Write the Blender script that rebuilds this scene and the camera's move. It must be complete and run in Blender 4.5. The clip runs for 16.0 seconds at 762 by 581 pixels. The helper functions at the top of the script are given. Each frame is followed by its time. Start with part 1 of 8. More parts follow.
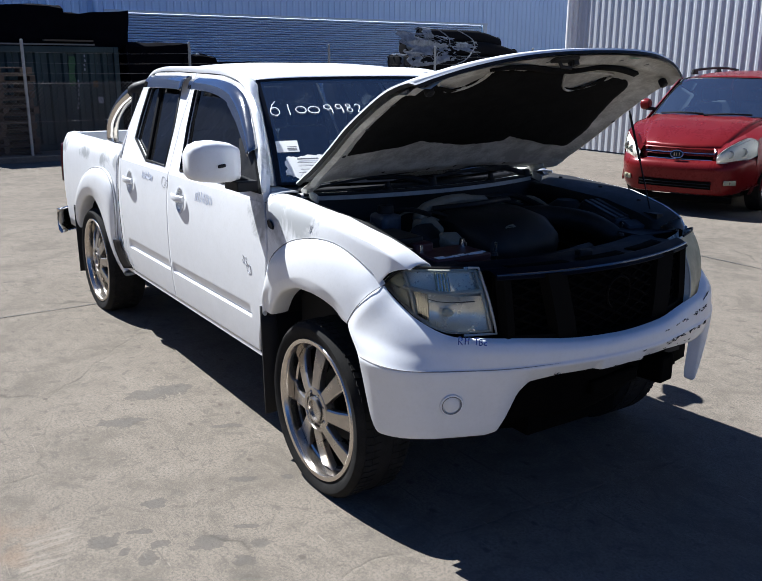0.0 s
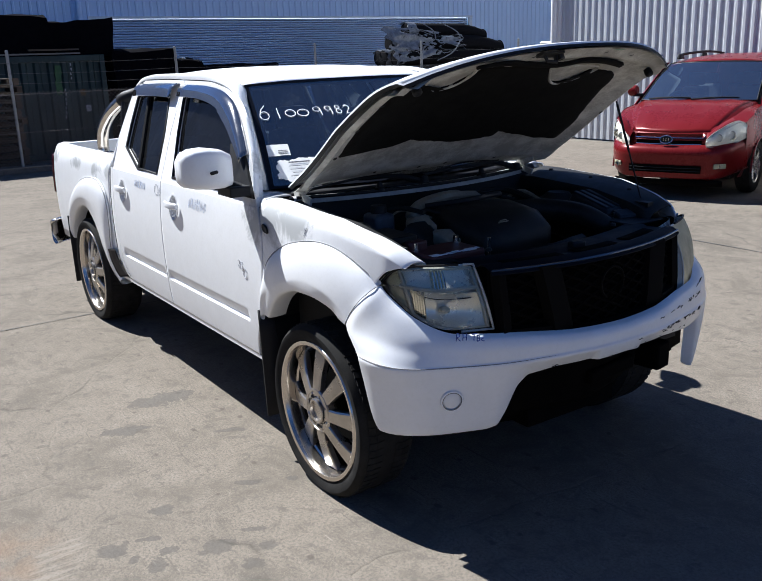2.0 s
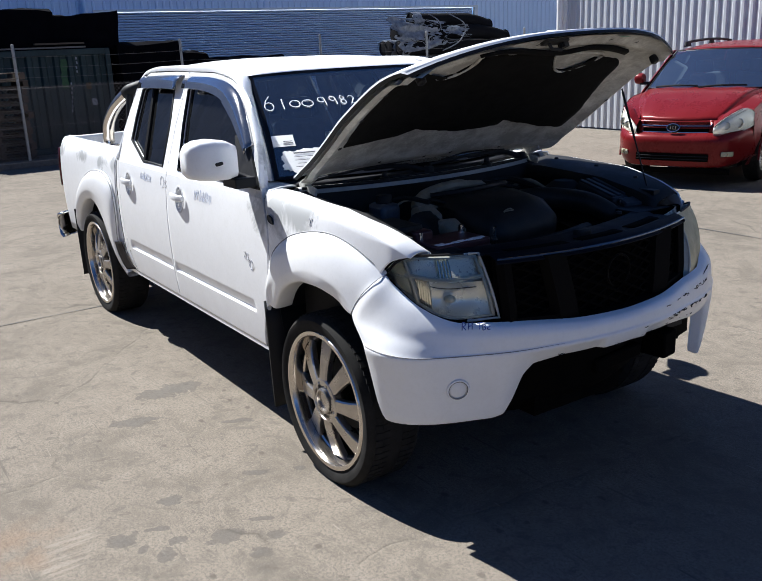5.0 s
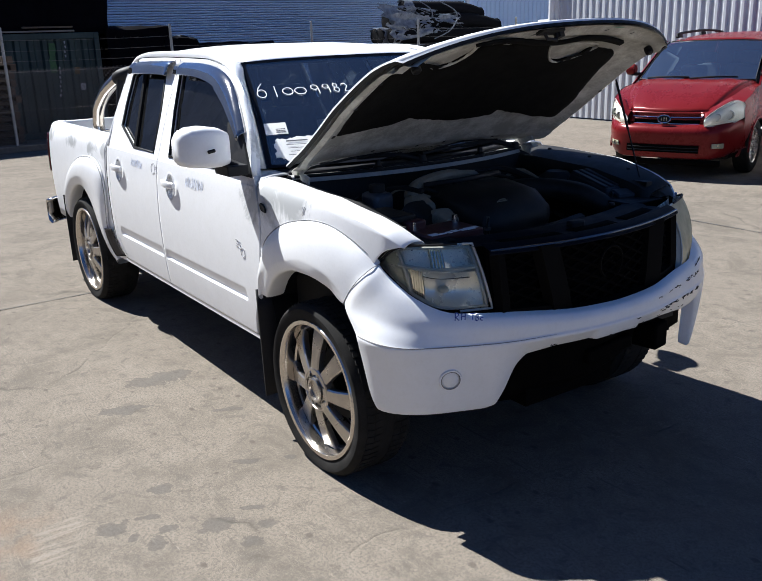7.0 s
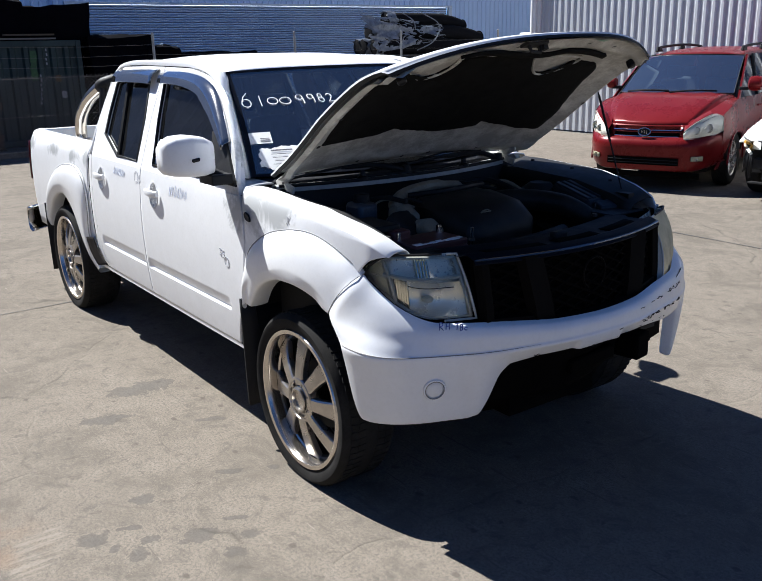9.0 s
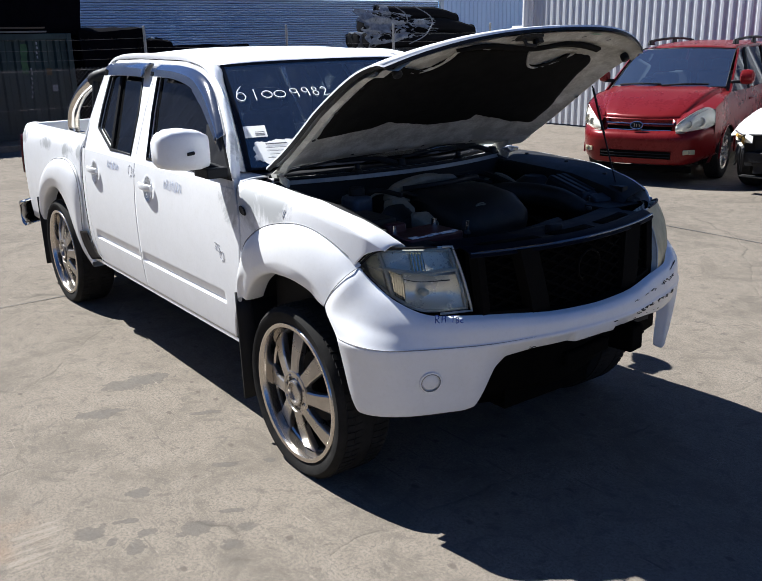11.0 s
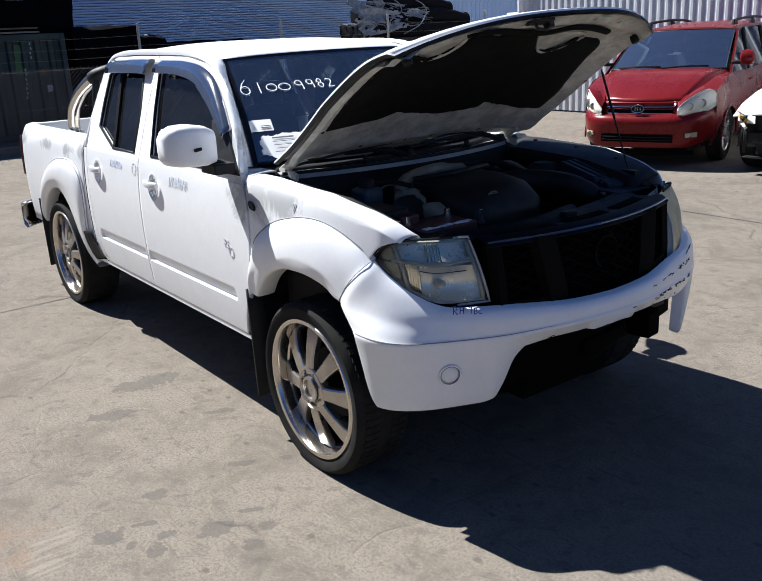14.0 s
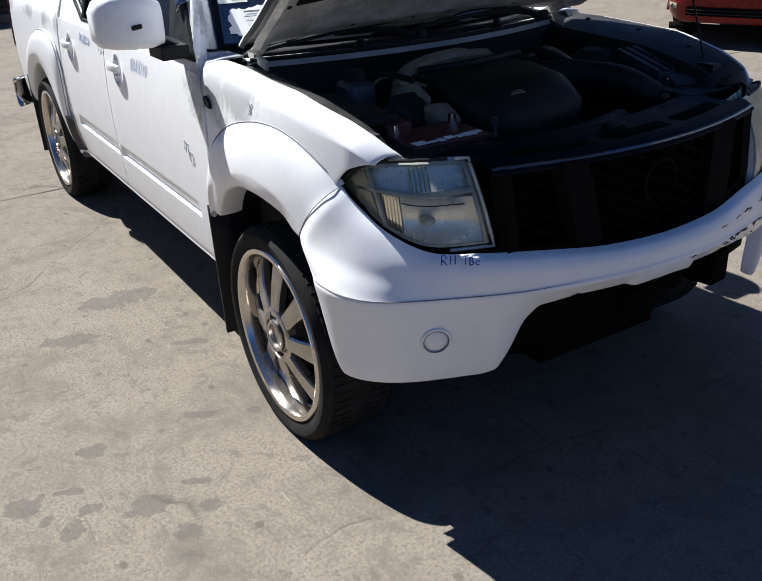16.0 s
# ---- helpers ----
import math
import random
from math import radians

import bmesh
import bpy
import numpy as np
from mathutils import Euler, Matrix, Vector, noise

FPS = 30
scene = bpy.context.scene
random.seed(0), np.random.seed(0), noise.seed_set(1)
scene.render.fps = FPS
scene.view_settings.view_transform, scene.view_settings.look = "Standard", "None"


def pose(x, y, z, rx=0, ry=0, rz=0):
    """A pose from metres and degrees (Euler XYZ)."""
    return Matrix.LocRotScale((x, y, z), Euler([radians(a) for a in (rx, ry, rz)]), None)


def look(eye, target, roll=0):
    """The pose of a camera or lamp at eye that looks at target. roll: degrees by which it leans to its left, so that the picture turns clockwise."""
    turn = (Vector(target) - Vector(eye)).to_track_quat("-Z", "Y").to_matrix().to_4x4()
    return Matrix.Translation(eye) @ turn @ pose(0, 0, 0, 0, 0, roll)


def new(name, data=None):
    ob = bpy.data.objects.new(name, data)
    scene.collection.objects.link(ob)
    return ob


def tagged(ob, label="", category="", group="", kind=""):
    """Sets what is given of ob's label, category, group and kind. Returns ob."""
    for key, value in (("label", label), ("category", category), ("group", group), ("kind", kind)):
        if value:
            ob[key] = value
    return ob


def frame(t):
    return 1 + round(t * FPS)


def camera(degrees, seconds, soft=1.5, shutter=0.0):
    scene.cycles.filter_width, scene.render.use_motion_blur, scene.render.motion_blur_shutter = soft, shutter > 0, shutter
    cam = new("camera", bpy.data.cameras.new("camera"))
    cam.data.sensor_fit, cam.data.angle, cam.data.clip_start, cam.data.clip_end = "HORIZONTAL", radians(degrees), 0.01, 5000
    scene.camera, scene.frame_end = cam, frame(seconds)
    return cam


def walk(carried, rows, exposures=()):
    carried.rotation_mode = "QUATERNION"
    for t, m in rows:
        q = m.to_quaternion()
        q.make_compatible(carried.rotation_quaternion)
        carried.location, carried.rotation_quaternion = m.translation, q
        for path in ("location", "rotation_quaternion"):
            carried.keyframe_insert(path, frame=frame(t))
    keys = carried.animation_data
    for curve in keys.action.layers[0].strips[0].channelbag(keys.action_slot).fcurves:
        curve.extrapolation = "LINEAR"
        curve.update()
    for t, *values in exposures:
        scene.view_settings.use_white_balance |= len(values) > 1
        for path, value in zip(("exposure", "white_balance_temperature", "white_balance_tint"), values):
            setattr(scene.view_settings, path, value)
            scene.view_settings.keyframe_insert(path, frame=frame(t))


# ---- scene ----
cam = camera(49.0, 16.0, soft=1.0)
PATH = [
    (0, (2.828, -2.437, 1.759), (1.222, -1.368, 1.232), 0.3),
    (0.5, (2.842, -2.44, 1.768), (1.232, -1.379, 1.236), -0.4),
    (1, (2.849, -2.447, 1.772), (1.233, -1.396, 1.24), -1.0),
    (1.5, (2.851, -2.453, 1.775), (1.249, -1.379, 1.248), -1.6),
    (2, (2.845, -2.45, 1.781), (1.247, -1.375, 1.244), -2.0),
    (2.5, (2.847, -2.446, 1.779), (1.241, -1.386, 1.233), -2.0),
    (3, (2.85, -2.448, 1.781), (1.247, -1.387, 1.228), -2.6),
    (3.2, (2.853, -2.441, 1.78), (1.25, -1.375, 1.24), -2.8),
    (5.3, (2.853, -2.448, 1.775), (1.249, -1.394, 1.211), -2.5),
    (5.5, (2.847, -2.448, 1.78), (1.249, -1.391, 1.204), -2.3),
    (6, (2.843, -2.451, 1.778), (1.251, -1.392, 1.194), -1.9),
    (6.5, (2.842, -2.453, 1.78), (1.247, -1.397, 1.196), -2.1),
    (7, (2.836, -2.455, 1.777), (1.253, -1.381, 1.194), -1.9),
    (7.5, (2.827, -2.451, 1.776), (1.256, -1.363, 1.186), -1.4),
    (8, (2.826, -2.458, 1.778), (1.258, -1.359, 1.199), -1.2),
    (8.5, (2.831, -2.464, 1.782), (1.261, -1.358, 1.222), -1.4),
    (9, (2.834, -2.468, 1.777), (1.271, -1.353, 1.216), -1.3),
    (11.3, (2.832, -2.485, 1.776), (1.289, -1.354, 1.193), -1.2),
    (11.5, (2.823, -2.482, 1.775), (1.287, -1.349, 1.177), -1.2),
    (12, (2.818, -2.483, 1.773), (1.301, -1.327, 1.17), -1.2),
    (12.5, (2.807, -2.474, 1.775), (1.268, -1.339, 1.189), -1.4),
    (13, (2.809, -2.478, 1.778), (1.254, -1.36, 1.202), -1.8),
    (13.5, (2.798, -2.481, 1.782), (1.249, -1.353, 1.208), -1.7),
    (14, (2.761, -2.506, 1.769), (1.217, -1.381, 1.175), -2.9),
    (14.5, (2.745, -2.538, 1.763), (1.236, -1.38, 1.145), -3.0),
    (15, (2.716, -2.501, 1.751), (1.243, -1.333, 1.069), -2.6),
    (15.5, (2.545, -2.213, 1.701), (1.063, -1.121, 0.919), -2.9),
    (16, (2.305, -1.834, 1.698), (0.755, -0.912, 0.834), -2.8),
]
walk(cam, [(t, look(eye, target, roll)) for t, eye, target, roll in PATH],
     [(0.0, 1.25, 5180, 10), (2.5, 1.26, 5230, 10), (5.5, 1.30, 5340, 10), (14.0, 1.30, 5340, 10), (16.0, 1.29, 5400, 10)])

# ---- light ----
SUN_TRAVEL = Vector((0.77, 0.25, -1.0)).normalized()
to_sun = -SUN_TRAVEL
sun_elevation = math.asin(to_sun.z)
sun_azimuth = math.atan2(to_sun.x, to_sun.y)

world = bpy.data.worlds.new("sky")
world.use_nodes = True
scene.world = world
wn = world.node_tree.nodes
sky = wn.new("ShaderNodeTexSky")
sky.sky_type = 'NISHITA'
sky.sun_disc = False
sky.sun_elevation = sun_elevation
sky.sun_rotation = sun_azimuth
sky.air_density, sky.dust_density, sky.ozone_density = 0.46, 0.02, 6.5
wn["Background"].inputs["Strength"].default_value = 0.05
world.node_tree.links.new(sky.outputs[0], wn["Background"].inputs["Color"])

sun_data = bpy.data.lights.new("sun", 'SUN')
sun_data.energy = 5.0
sun_data.angle = radians(0.53)
sun_data.color = (1.0, 0.885, 0.72)
sun = new("sun", sun_data)
sun.matrix_world = look((0, 0, 30), Vector((0, 0, 30)) + SUN_TRAVEL)


# ---- materials ----
def material(name, color, rough=0.5, metal=0.0, coat=0.0, spec=0.5):
    m = bpy.data.materials.new(name)
    m.use_nodes = True
    b = m.node_tree.nodes["Principled BSDF"]
    b.inputs["Base Color"].default_value = (*color, 1)
    b.inputs["Roughness"].default_value = rough
    b.inputs["Metallic"].default_value = metal
    b.inputs["Coat Weight"].default_value = coat
    b.inputs["Specular IOR Level"].default_value = spec
    b.inputs["Coat Roughness"].default_value = 0.06
    return m


class Net:
    """Small helper to write node graphs of one material."""

    def __init__(self, m):
        self.m, self.t = m, m.node_tree
        self.b = self.t.nodes["Principled BSDF"]
        self.co = self.t.nodes.new("ShaderNodeTexCoord").outputs["Object"]

    def link(self, a, b):
        self.t.links.new(a, b)

    def mapped(self, scale=(1, 1, 1), shift=(0, 0, 0), turn=(0, 0, 0)):
        n = self.t.nodes.new("ShaderNodeMapping")
        n.inputs["Scale"].default_value = scale
        n.inputs["Location"].default_value = shift
        n.inputs["Rotation"].default_value = turn
        self.link(self.co, n.inputs["Vector"])
        return n.outputs[0]

    def noise(self, scale, detail=4, rough=0.55, vector=None, distort=0.0):
        n = self.t.nodes.new("ShaderNodeTexNoise")
        n.inputs["Scale"].default_value = scale
        n.inputs["Detail"].default_value = detail
        n.inputs["Roughness"].default_value = rough
        n.inputs["Distortion"].default_value = distort
        self.link(vector or self.co, n.inputs["Vector"])
        return n.outputs["Fac"]

    def ramp(self, value, stops):
        n = self.t.nodes.new("ShaderNodeValToRGB")
        e = n.color_ramp.elements
        while len(e) < len(stops):
            e.new(0.5)
        for i, (p, c) in enumerate(stops):
            e[i].position = p
            e[i].color = (c, c, c, 1) if isinstance(c, (int, float)) else (*c, 1)
        self.link(value, n.inputs[0])
        return n.outputs[0]

    def mix(self, fac, a, b, mode='MIX'):
        n = self.t.nodes.new("ShaderNodeMix")
        n.data_type, n.blend_type = 'RGBA', mode
        for sock, v in ((n.inputs[0], fac), (n.inputs[6], a), (n.inputs[7], b)):
            if isinstance(v, (int, float)):
                sock.default_value = v
            elif isinstance(v, tuple):
                sock.default_value = (*v, 1)
            else:
                self.link(v, sock)
        return n.outputs[2]

    def math(self, op, a, b=0.0):
        n = self.t.nodes.new("ShaderNodeMath")
        n.operation = op
        for sock, v in ((n.inputs[0], a), (n.inputs[1], b)):
            if isinstance(v, (int, float)):
                sock.default_value = v
            else:
                self.link(v, sock)
        return n.outputs[0]

    def spot(self, centre, size, vector=None):
        """1 at centre, falling to 0 at the given half-sizes."""
        n = self.t.nodes.new("ShaderNodeMapping")
        n.vector_type = 'POINT'
        n.inputs["Scale"].default_value = tuple(1 / s for s in size)
        n.inputs["Location"].default_value = tuple(-c / s for c, s in zip(centre, size))
        self.link(vector or self.co, n.inputs["Vector"])
        g = self.t.nodes.new("ShaderNodeTexGradient")
        g.gradient_type = 'SPHERICAL'
        self.link(n.outputs[0], g.inputs["Vector"])
        return g.outputs["Fac"]

    def color(self, v):
        self.link(v, self.b.inputs["Base Color"])

    def rough(self, v):
        self.link(v, self.b.inputs["Roughness"])

    def bump(self, height, strength=0.3, distance=0.01):
        n = self.t.nodes.new("ShaderNodeBump")
        n.inputs["Strength"].default_value = strength
        n.inputs["Distance"].default_value = distance
        self.link(height, n.inputs["Height"])
        self.link(n.outputs[0], self.b.inputs["Normal"])


def concrete_ground():
    m = material("worn_concrete", (0.203, 0.184, 0.155), 0.92, spec=0.12)
    n = Net(m)
    broad = n.noise(0.38, 6, 0.62, distort=0.3)
    mid = n.noise(2.1, 8, 0.72, distort=0.8)
    small = n.noise(11, 7, 0.7, distort=0.5)
    fine = n.noise(85, 4, 0.7)
    grit = n.noise(310, 2, 0.6)
    base = n.mix(n.ramp(broad, [(0.3, 0.0), (0.7, 1.0)]), (0.180, 0.156, 0.126), (0.216, 0.187, 0.150))
    base = n.mix(n.ramp(mid, [(0.37, 0.85), (0.52, 0.0)]), base, (0.126, 0.110, 0.088))
    base = n.mix(n.ramp(mid, [(0.56, 0.0), (0.72, 0.5)]), base, (0.259, 0.230, 0.190))
    base = n.mix(n.ramp(small, [(0.34, 0.95), (0.47, 0.0)]), base, (0.124, 0.111, 0.092))
    base = n.mix(n.ramp(small, [(0.55, 0.0), (0.70, 0.45)]), base, (0.264, 0.235, 0.195))
    base = n.mix(n.ramp(fine, [(0.38, 0.9), (0.52, 0.0)]), base, (0.128, 0.113, 0.094))
    base = n.mix(n.ramp(fine, [(0.58, 0.0), (0.72, 0.6)]), base, (0.29, 0.257, 0.213))
    base = n.mix(n.ramp(grit, [(0.34, 0.75), (0.46, 0.0)]), base, (0.096, 0.083, 0.068))
    base = n.mix(n.ramp(grit, [(0.58, 0.0), (0.70, 0.55)]), base, (0.315, 0.278, 0.228))
    where = n.noise(1.1, 4, 0.65)
    # brushed and dragged marks, dark and pale
    for scale, turn, lo, col, amt in (((2.2, 42, 1), 62, 0.63, (0.106, 0.095, 0.079), 0.85), ((3.0, 75, 1), -18, 0.66, (0.101, 0.090, 0.075), 0.8),
                                      ((5.0, 90, 1), 35, 0.66, (0.314, 0.283, 0.237), 0.8), ((2.0, 60, 1), 118, 0.66, (0.097, 0.086, 0.072), 0.75)):
        streak = n.noise(1.0, 5, 0.6, n.mapped(scale, (turn, 0, 0), (0, 0, radians(turn))), 0.25)
        base = n.mix(n.math('MULTIPLY', n.ramp(streak, [(lo, 0.0), (lo + 0.05, amt)]), n.ramp(where, [(0.38, 0.15), (0.6, 1.0)])), base, col)
    # small chips and dropped dirt
    chip = n.t.nodes.new("ShaderNodeTexVoronoi")
    chip.inputs["Scale"].default_value = 7.0
    n.link(n.mapped((1, 1.5, 1), turn=(0, 0, radians(20))), chip.inputs["Vector"])
    ragged = n.math('ADD', chip.outputs["Distance"], n.math('MULTIPLY', n.math('SUBTRACT', n.noise(55, 4, 0.7), 0.5), 0.22))
    pick = n.t.nodes.new("ShaderNodeSeparateColor")
    n.link(chip.outputs["Color"], pick.inputs[0])
    few = n.ramp(pick.outputs[0], [(0.66, 0.0), (0.70, 0.75)])
    base = n.mix(n.math('MULTIPLY', n.ramp(ragged, [(0.10, 1.0), (0.16, 0.0)]), few), base, (0.097, 0.085, 0.071))
    # damp oil patches, as thin ragged islands, long across the drive of the yard
    turned = n.mapped(turn=(0, 0, radians(-61.4)))
    warp = n.t.nodes.new("ShaderNodeTexNoise")
    warp.inputs["Scale"].default_value, warp.inputs["Detail"].default_value, warp.inputs["Roughness"].default_value = 15, 6, 0.62
    n.link(turned, warp.inputs["Vector"])
    warp = warp.outputs["Fac"]
    spots = None
    for c, size in (((-1.54, 0.79), (0.125, 0.085)), ((-1.68, 0.70), (0.13, 0.085)), ((-1.60, 0.74), (0.14, 0.09)), ((-1.745, 0.34), (0.125, 0.065)), ((-1.66, 0.37), (0.08, 0.03)),
                    ((-1.577, -0.764), (0.070, 0.062)), ((-1.366, -0.793), (0.046, 0.032)), ((-1.182, -0.801), (0.082, 0.062)), ((-0.982, -0.814), (0.044, 0.034)),
                    ((-1.04, -0.926), (0.052, 0.045)), ((-1.43, -0.488), (0.062, 0.048)), ((-1.488, -0.841), (0.02, 0.03)), ((-1.449, -0.701), (0.055, 0.022)),
                    ((-1.401, -0.893), (0.045, 0.055)), ((-1.049, -0.693), (0.055, 0.018)), ((-1.212, 0.258), (0.10, 0.03)), ((-1.093, -0.304), (0.06, 0.03)), ((-0.90, -0.30), (0.03, 0.03))):
        g = n.spot((*c, 0), (size[0] * 1.25, size[1] * 1.25, 1), turned)
        spots = g if spots is None else n.math('MAXIMUM', spots, g)
    edge = n.math('ADD', spots, n.math('MULTIPLY', n.math('SUBTRACT', warp, 0.5), 1.7))
    base = n.mix(n.ramp(edge, [(0.33, 0.0), (0.36, 0.50), (0.70, 0.62)]), base, (0.085, 0.079, 0.070))
    # scattered faint damp flecks, long the same way
    fleck = n.t.nodes.new("ShaderNodeTexNoise")
    fleck.inputs["Scale"].default_value, fleck.inputs["Detail"].default_value, fleck.inputs["Roughness"].default_value = 1.0, 5, 0.6
    stretched = n.t.nodes.new("ShaderNodeMapping")
    stretched.inputs["Scale"].default_value = (6.5, 11, 1)
    n.link(turned, stretched.inputs["Vector"])
    n.link(stretched.outputs[0], fleck.inputs["Vector"])
    base = n.mix(n.ramp(fleck.outputs["Fac"], [(0.635, 0.0), (0.655, 0.38)]), base, (0.088, 0.078, 0.064))
    # rusty wash and a pale scrubbed smear
    base = n.mix(n.math('MULTIPLY', n.ramp(n.spot((-2.0, -0.82, 0), (0.30, 0.34, 1), turned), [(0.0, 0.0), (0.6, 0.28)]), n.ramp(n.noise(7, 4, 0.6), [(0.42, 0.0), (0.62, 1.0)])), base, (0.20, 0.115, 0.06))
    brush = n.noise(1.0, 4, 0.6, n.mapped((60, 4, 1), turn=(0, 0, radians(38))), 0.3)
    base = n.mix(n.math('MULTIPLY', n.ramp(n.spot((-1.77, -0.82, 0), (0.12, 0.26, 1), turned), [(0.05, 0.0), (0.40, 0.42)]), n.ramp(brush, [(0.46, 0.0), (0.62, 1.0)])), base, (0.30, 0.268, 0.224))
    # thin cracks
    v = n.t.nodes.new("ShaderNodeTexVoronoi")
    v.feature = 'DISTANCE_TO_EDGE'
    v.inputs["Scale"].default_value = 0.36
    wob = n.t.nodes.new("ShaderNodeMix")
    wob.data_type = 'VECTOR'
    wob.inputs[0].default_value = 0.16
    nz = n.t.nodes.new("ShaderNodeTexNoise")
    nz.inputs["Scale"].default_value = 4
    nz.inputs["Detail"].default_value = 6
    n.link(n.co, nz.inputs["Vector"])
    n.link(n.co, wob.inputs[4])
    n.link(nz.outputs["Color"], wob.inputs[5])
    n.link(wob.outputs[1], v.inputs["Vector"])
    crack = n.ramp(v.outputs["Distance"], [(0.0, 1.0), (0.0045, 0.0)])
    keep = n.ramp(n.noise(1.4, 4, 0.6), [(0.50, 0.0), (0.6, 0.6)])
    base = n.mix(n.math('MULTIPLY', crack, keep), base, (0.071, 0.064, 0.053))
    base = n.mix(0.03, base, (0.02, 0.018, 0.015))
    n.color(base)
    n.rough(n.ramp(edge, [(0.4, 0.94), (0.7, 0.75)]))
    h = n.math('ADD', n.math('MULTIPLY', fine, 0.5), n.math('SUBTRACT', n.math('ADD', grit, small), n.math('MULTIPLY', crack, 1.5)))
    n.bump(h, 0.5, 0.004)
    return m


def car_white():
    m = material("white_car_paint", (0.78, 0.785, 0.79), 0.42, coat=0.35)
    m.node_tree.nodes["Principled BSDF"].inputs["Coat Roughness"].default_value = 0.12
    n = Net(m)
    dirt = n.noise(9, 6, 0.7)
    fine = n.noise(70, 3, 0.6)
    base = n.mix(n.ramp(dirt, [(0.3, 0.5), (0.62, 0.0)]), (0.82, 0.827, 0.835), (0.75, 0.752, 0.745))
    base = n.mix(n.ramp(fine, [(0.25, 0.2), (0.5, 0.0)]), base, (0.66, 0.66, 0.645))
    # rubbed-through grey primer
    patch = None
    for c, s in (((-0.40, -0.84, 1.14), (0.20, 0.3, 0.13)), ((-0.16, -0.82, 1.15), (0.16, 0.3, 0.07)), ((-0.60, -0.80, 1.30), (0.07, 0.2, 0.12)),
                 ((-4.0, -0.85, 1.13), (0.10, 0.3, 0.05)), ((-3.45, -0.85, 1.12), (0.16, 0.3, 0.045)), ((-2.95, -0.85, 1.11), (0.13, 0.3, 0.05)),
                 ((-2.70, -0.85, 1.12), (0.06, 0.3, 0.05))):
        g = n.spot(c, tuple(v * 1.5 for v in s))
        patch = g if patch is None else n.math('MAXIMUM', patch, g)
    smear = n.noise(7.5, 6, 0.66, n.mapped((1, 1, 0.8)), 0.6)
    edge = n.math('ADD', patch, n.math('MULTIPLY', n.math('SUBTRACT', smear, 0.47), 2.6))
    worn = n.math('MULTIPLY', n.ramp(edge, [(0.34, 0.0), (0.80, 0.85)]), n.ramp(patch, [(0.03, 0.0), (0.22, 1.0)]))
    base = n.mix(worn, base, (0.34, 0.35, 0.35))
    n.color(base)
    n.rough(n.mix(worn, n.ramp(dirt, [(0.3, 0.5), (0.7, 0.34)]), (0.75, 0.75, 0.75)))
    n.bump(n.noise(420, 2), 0.04, 0.001)
    return m


def tinted_glass(name, tint, gloss=0.02, dust=0.0, ior=1.5, film_color=(0.55, 0.56, 0.58)):
    """Thin pane: a tinted see-through layer with a mirror coat by Fresnel."""
    m = bpy.data.materials.new(name)
    m.use_nodes = True
    t = m.node_tree
    t.nodes.remove(t.nodes["Principled BSDF"])
    out = t.nodes["Material Output"]
    clear = t.nodes.new("ShaderNodeBsdfTransparent")
    clear.inputs["Color"].default_value = (*tint, 1)
    shine = t.nodes.new("ShaderNodeBsdfGlossy")
    shine.inputs["Roughness"].default_value = gloss
    fres = t.nodes.new("ShaderNodeFresnel")
    fres.inputs["IOR"].default_value = ior
    mix = t.nodes.new("ShaderNodeMixShader")
    t.links.new(fres.outputs[0], mix.inputs[0])
    t.links.new(clear.outputs[0], mix.inputs[1])
    t.links.new(shine.outputs[0], mix.inputs[2])
    if dust:
        film = t.nodes.new("ShaderNodeBsdfDiffuse")
        film.inputs["Color"].default_value = (*film_color, 1)
        spots = t.nodes.new("ShaderNodeTexNoise")
        spots.inputs["Scale"].default_value = 7
        spots.inputs["Detail"].default_value = 6
        amount = t.nodes.new("ShaderNodeMapRange")
        amount.inputs["From Min"].default_value, amount.inputs["From Max"].default_value = 0.3, 0.7
        amount.inputs["To Min"].default_value, amount.inputs["To Max"].default_value = dust * 0.85, dust * 1.15
        over = t.nodes.new("ShaderNodeMixShader")
        t.links.new(spots.outputs["Fac"], amount.inputs["Value"])
        t.links.new(amount.outputs[0], over.inputs[0])
        t.links.new(mix.outputs[0], over.inputs[1])
        t.links.new(film.outputs[0], over.inputs[2])
        t.links.new(over.outputs[0], out.inputs["Surface"])
    else:
        t.links.new(mix.outputs[0], out.inputs["Surface"])
    return m


def noisy(name, a, b, scale=8, rough=(0.5, 0.7), metal=0.0, coat=0.0, bump=0.0, stretch=(1, 1, 1), spec=0.5, low=0.35, high=0.65):
    """A plain surface whose colour and roughness wander between two values at two scales."""
    m = material(name, a, rough[0], metal, coat, spec)
    n = Net(m)
    v = n.mapped(stretch)
    big = n.noise(scale, 5, 0.6, v)
    small = n.noise(scale * 11, 4, 0.65, v)
    f = n.math('ADD', n.math('MULTIPLY', big, 0.7), n.math('MULTIPLY', small, 0.3))
    n.color(n.mix(n.ramp(f, [(low, 0.0), (high, 1.0)]), a, b))
    r = n.ramp(f, [(low, rough[0]), (high, rough[1])])
    n.rough(r)
    if bump:
        n.bump(small, bump, 0.003)
    return m


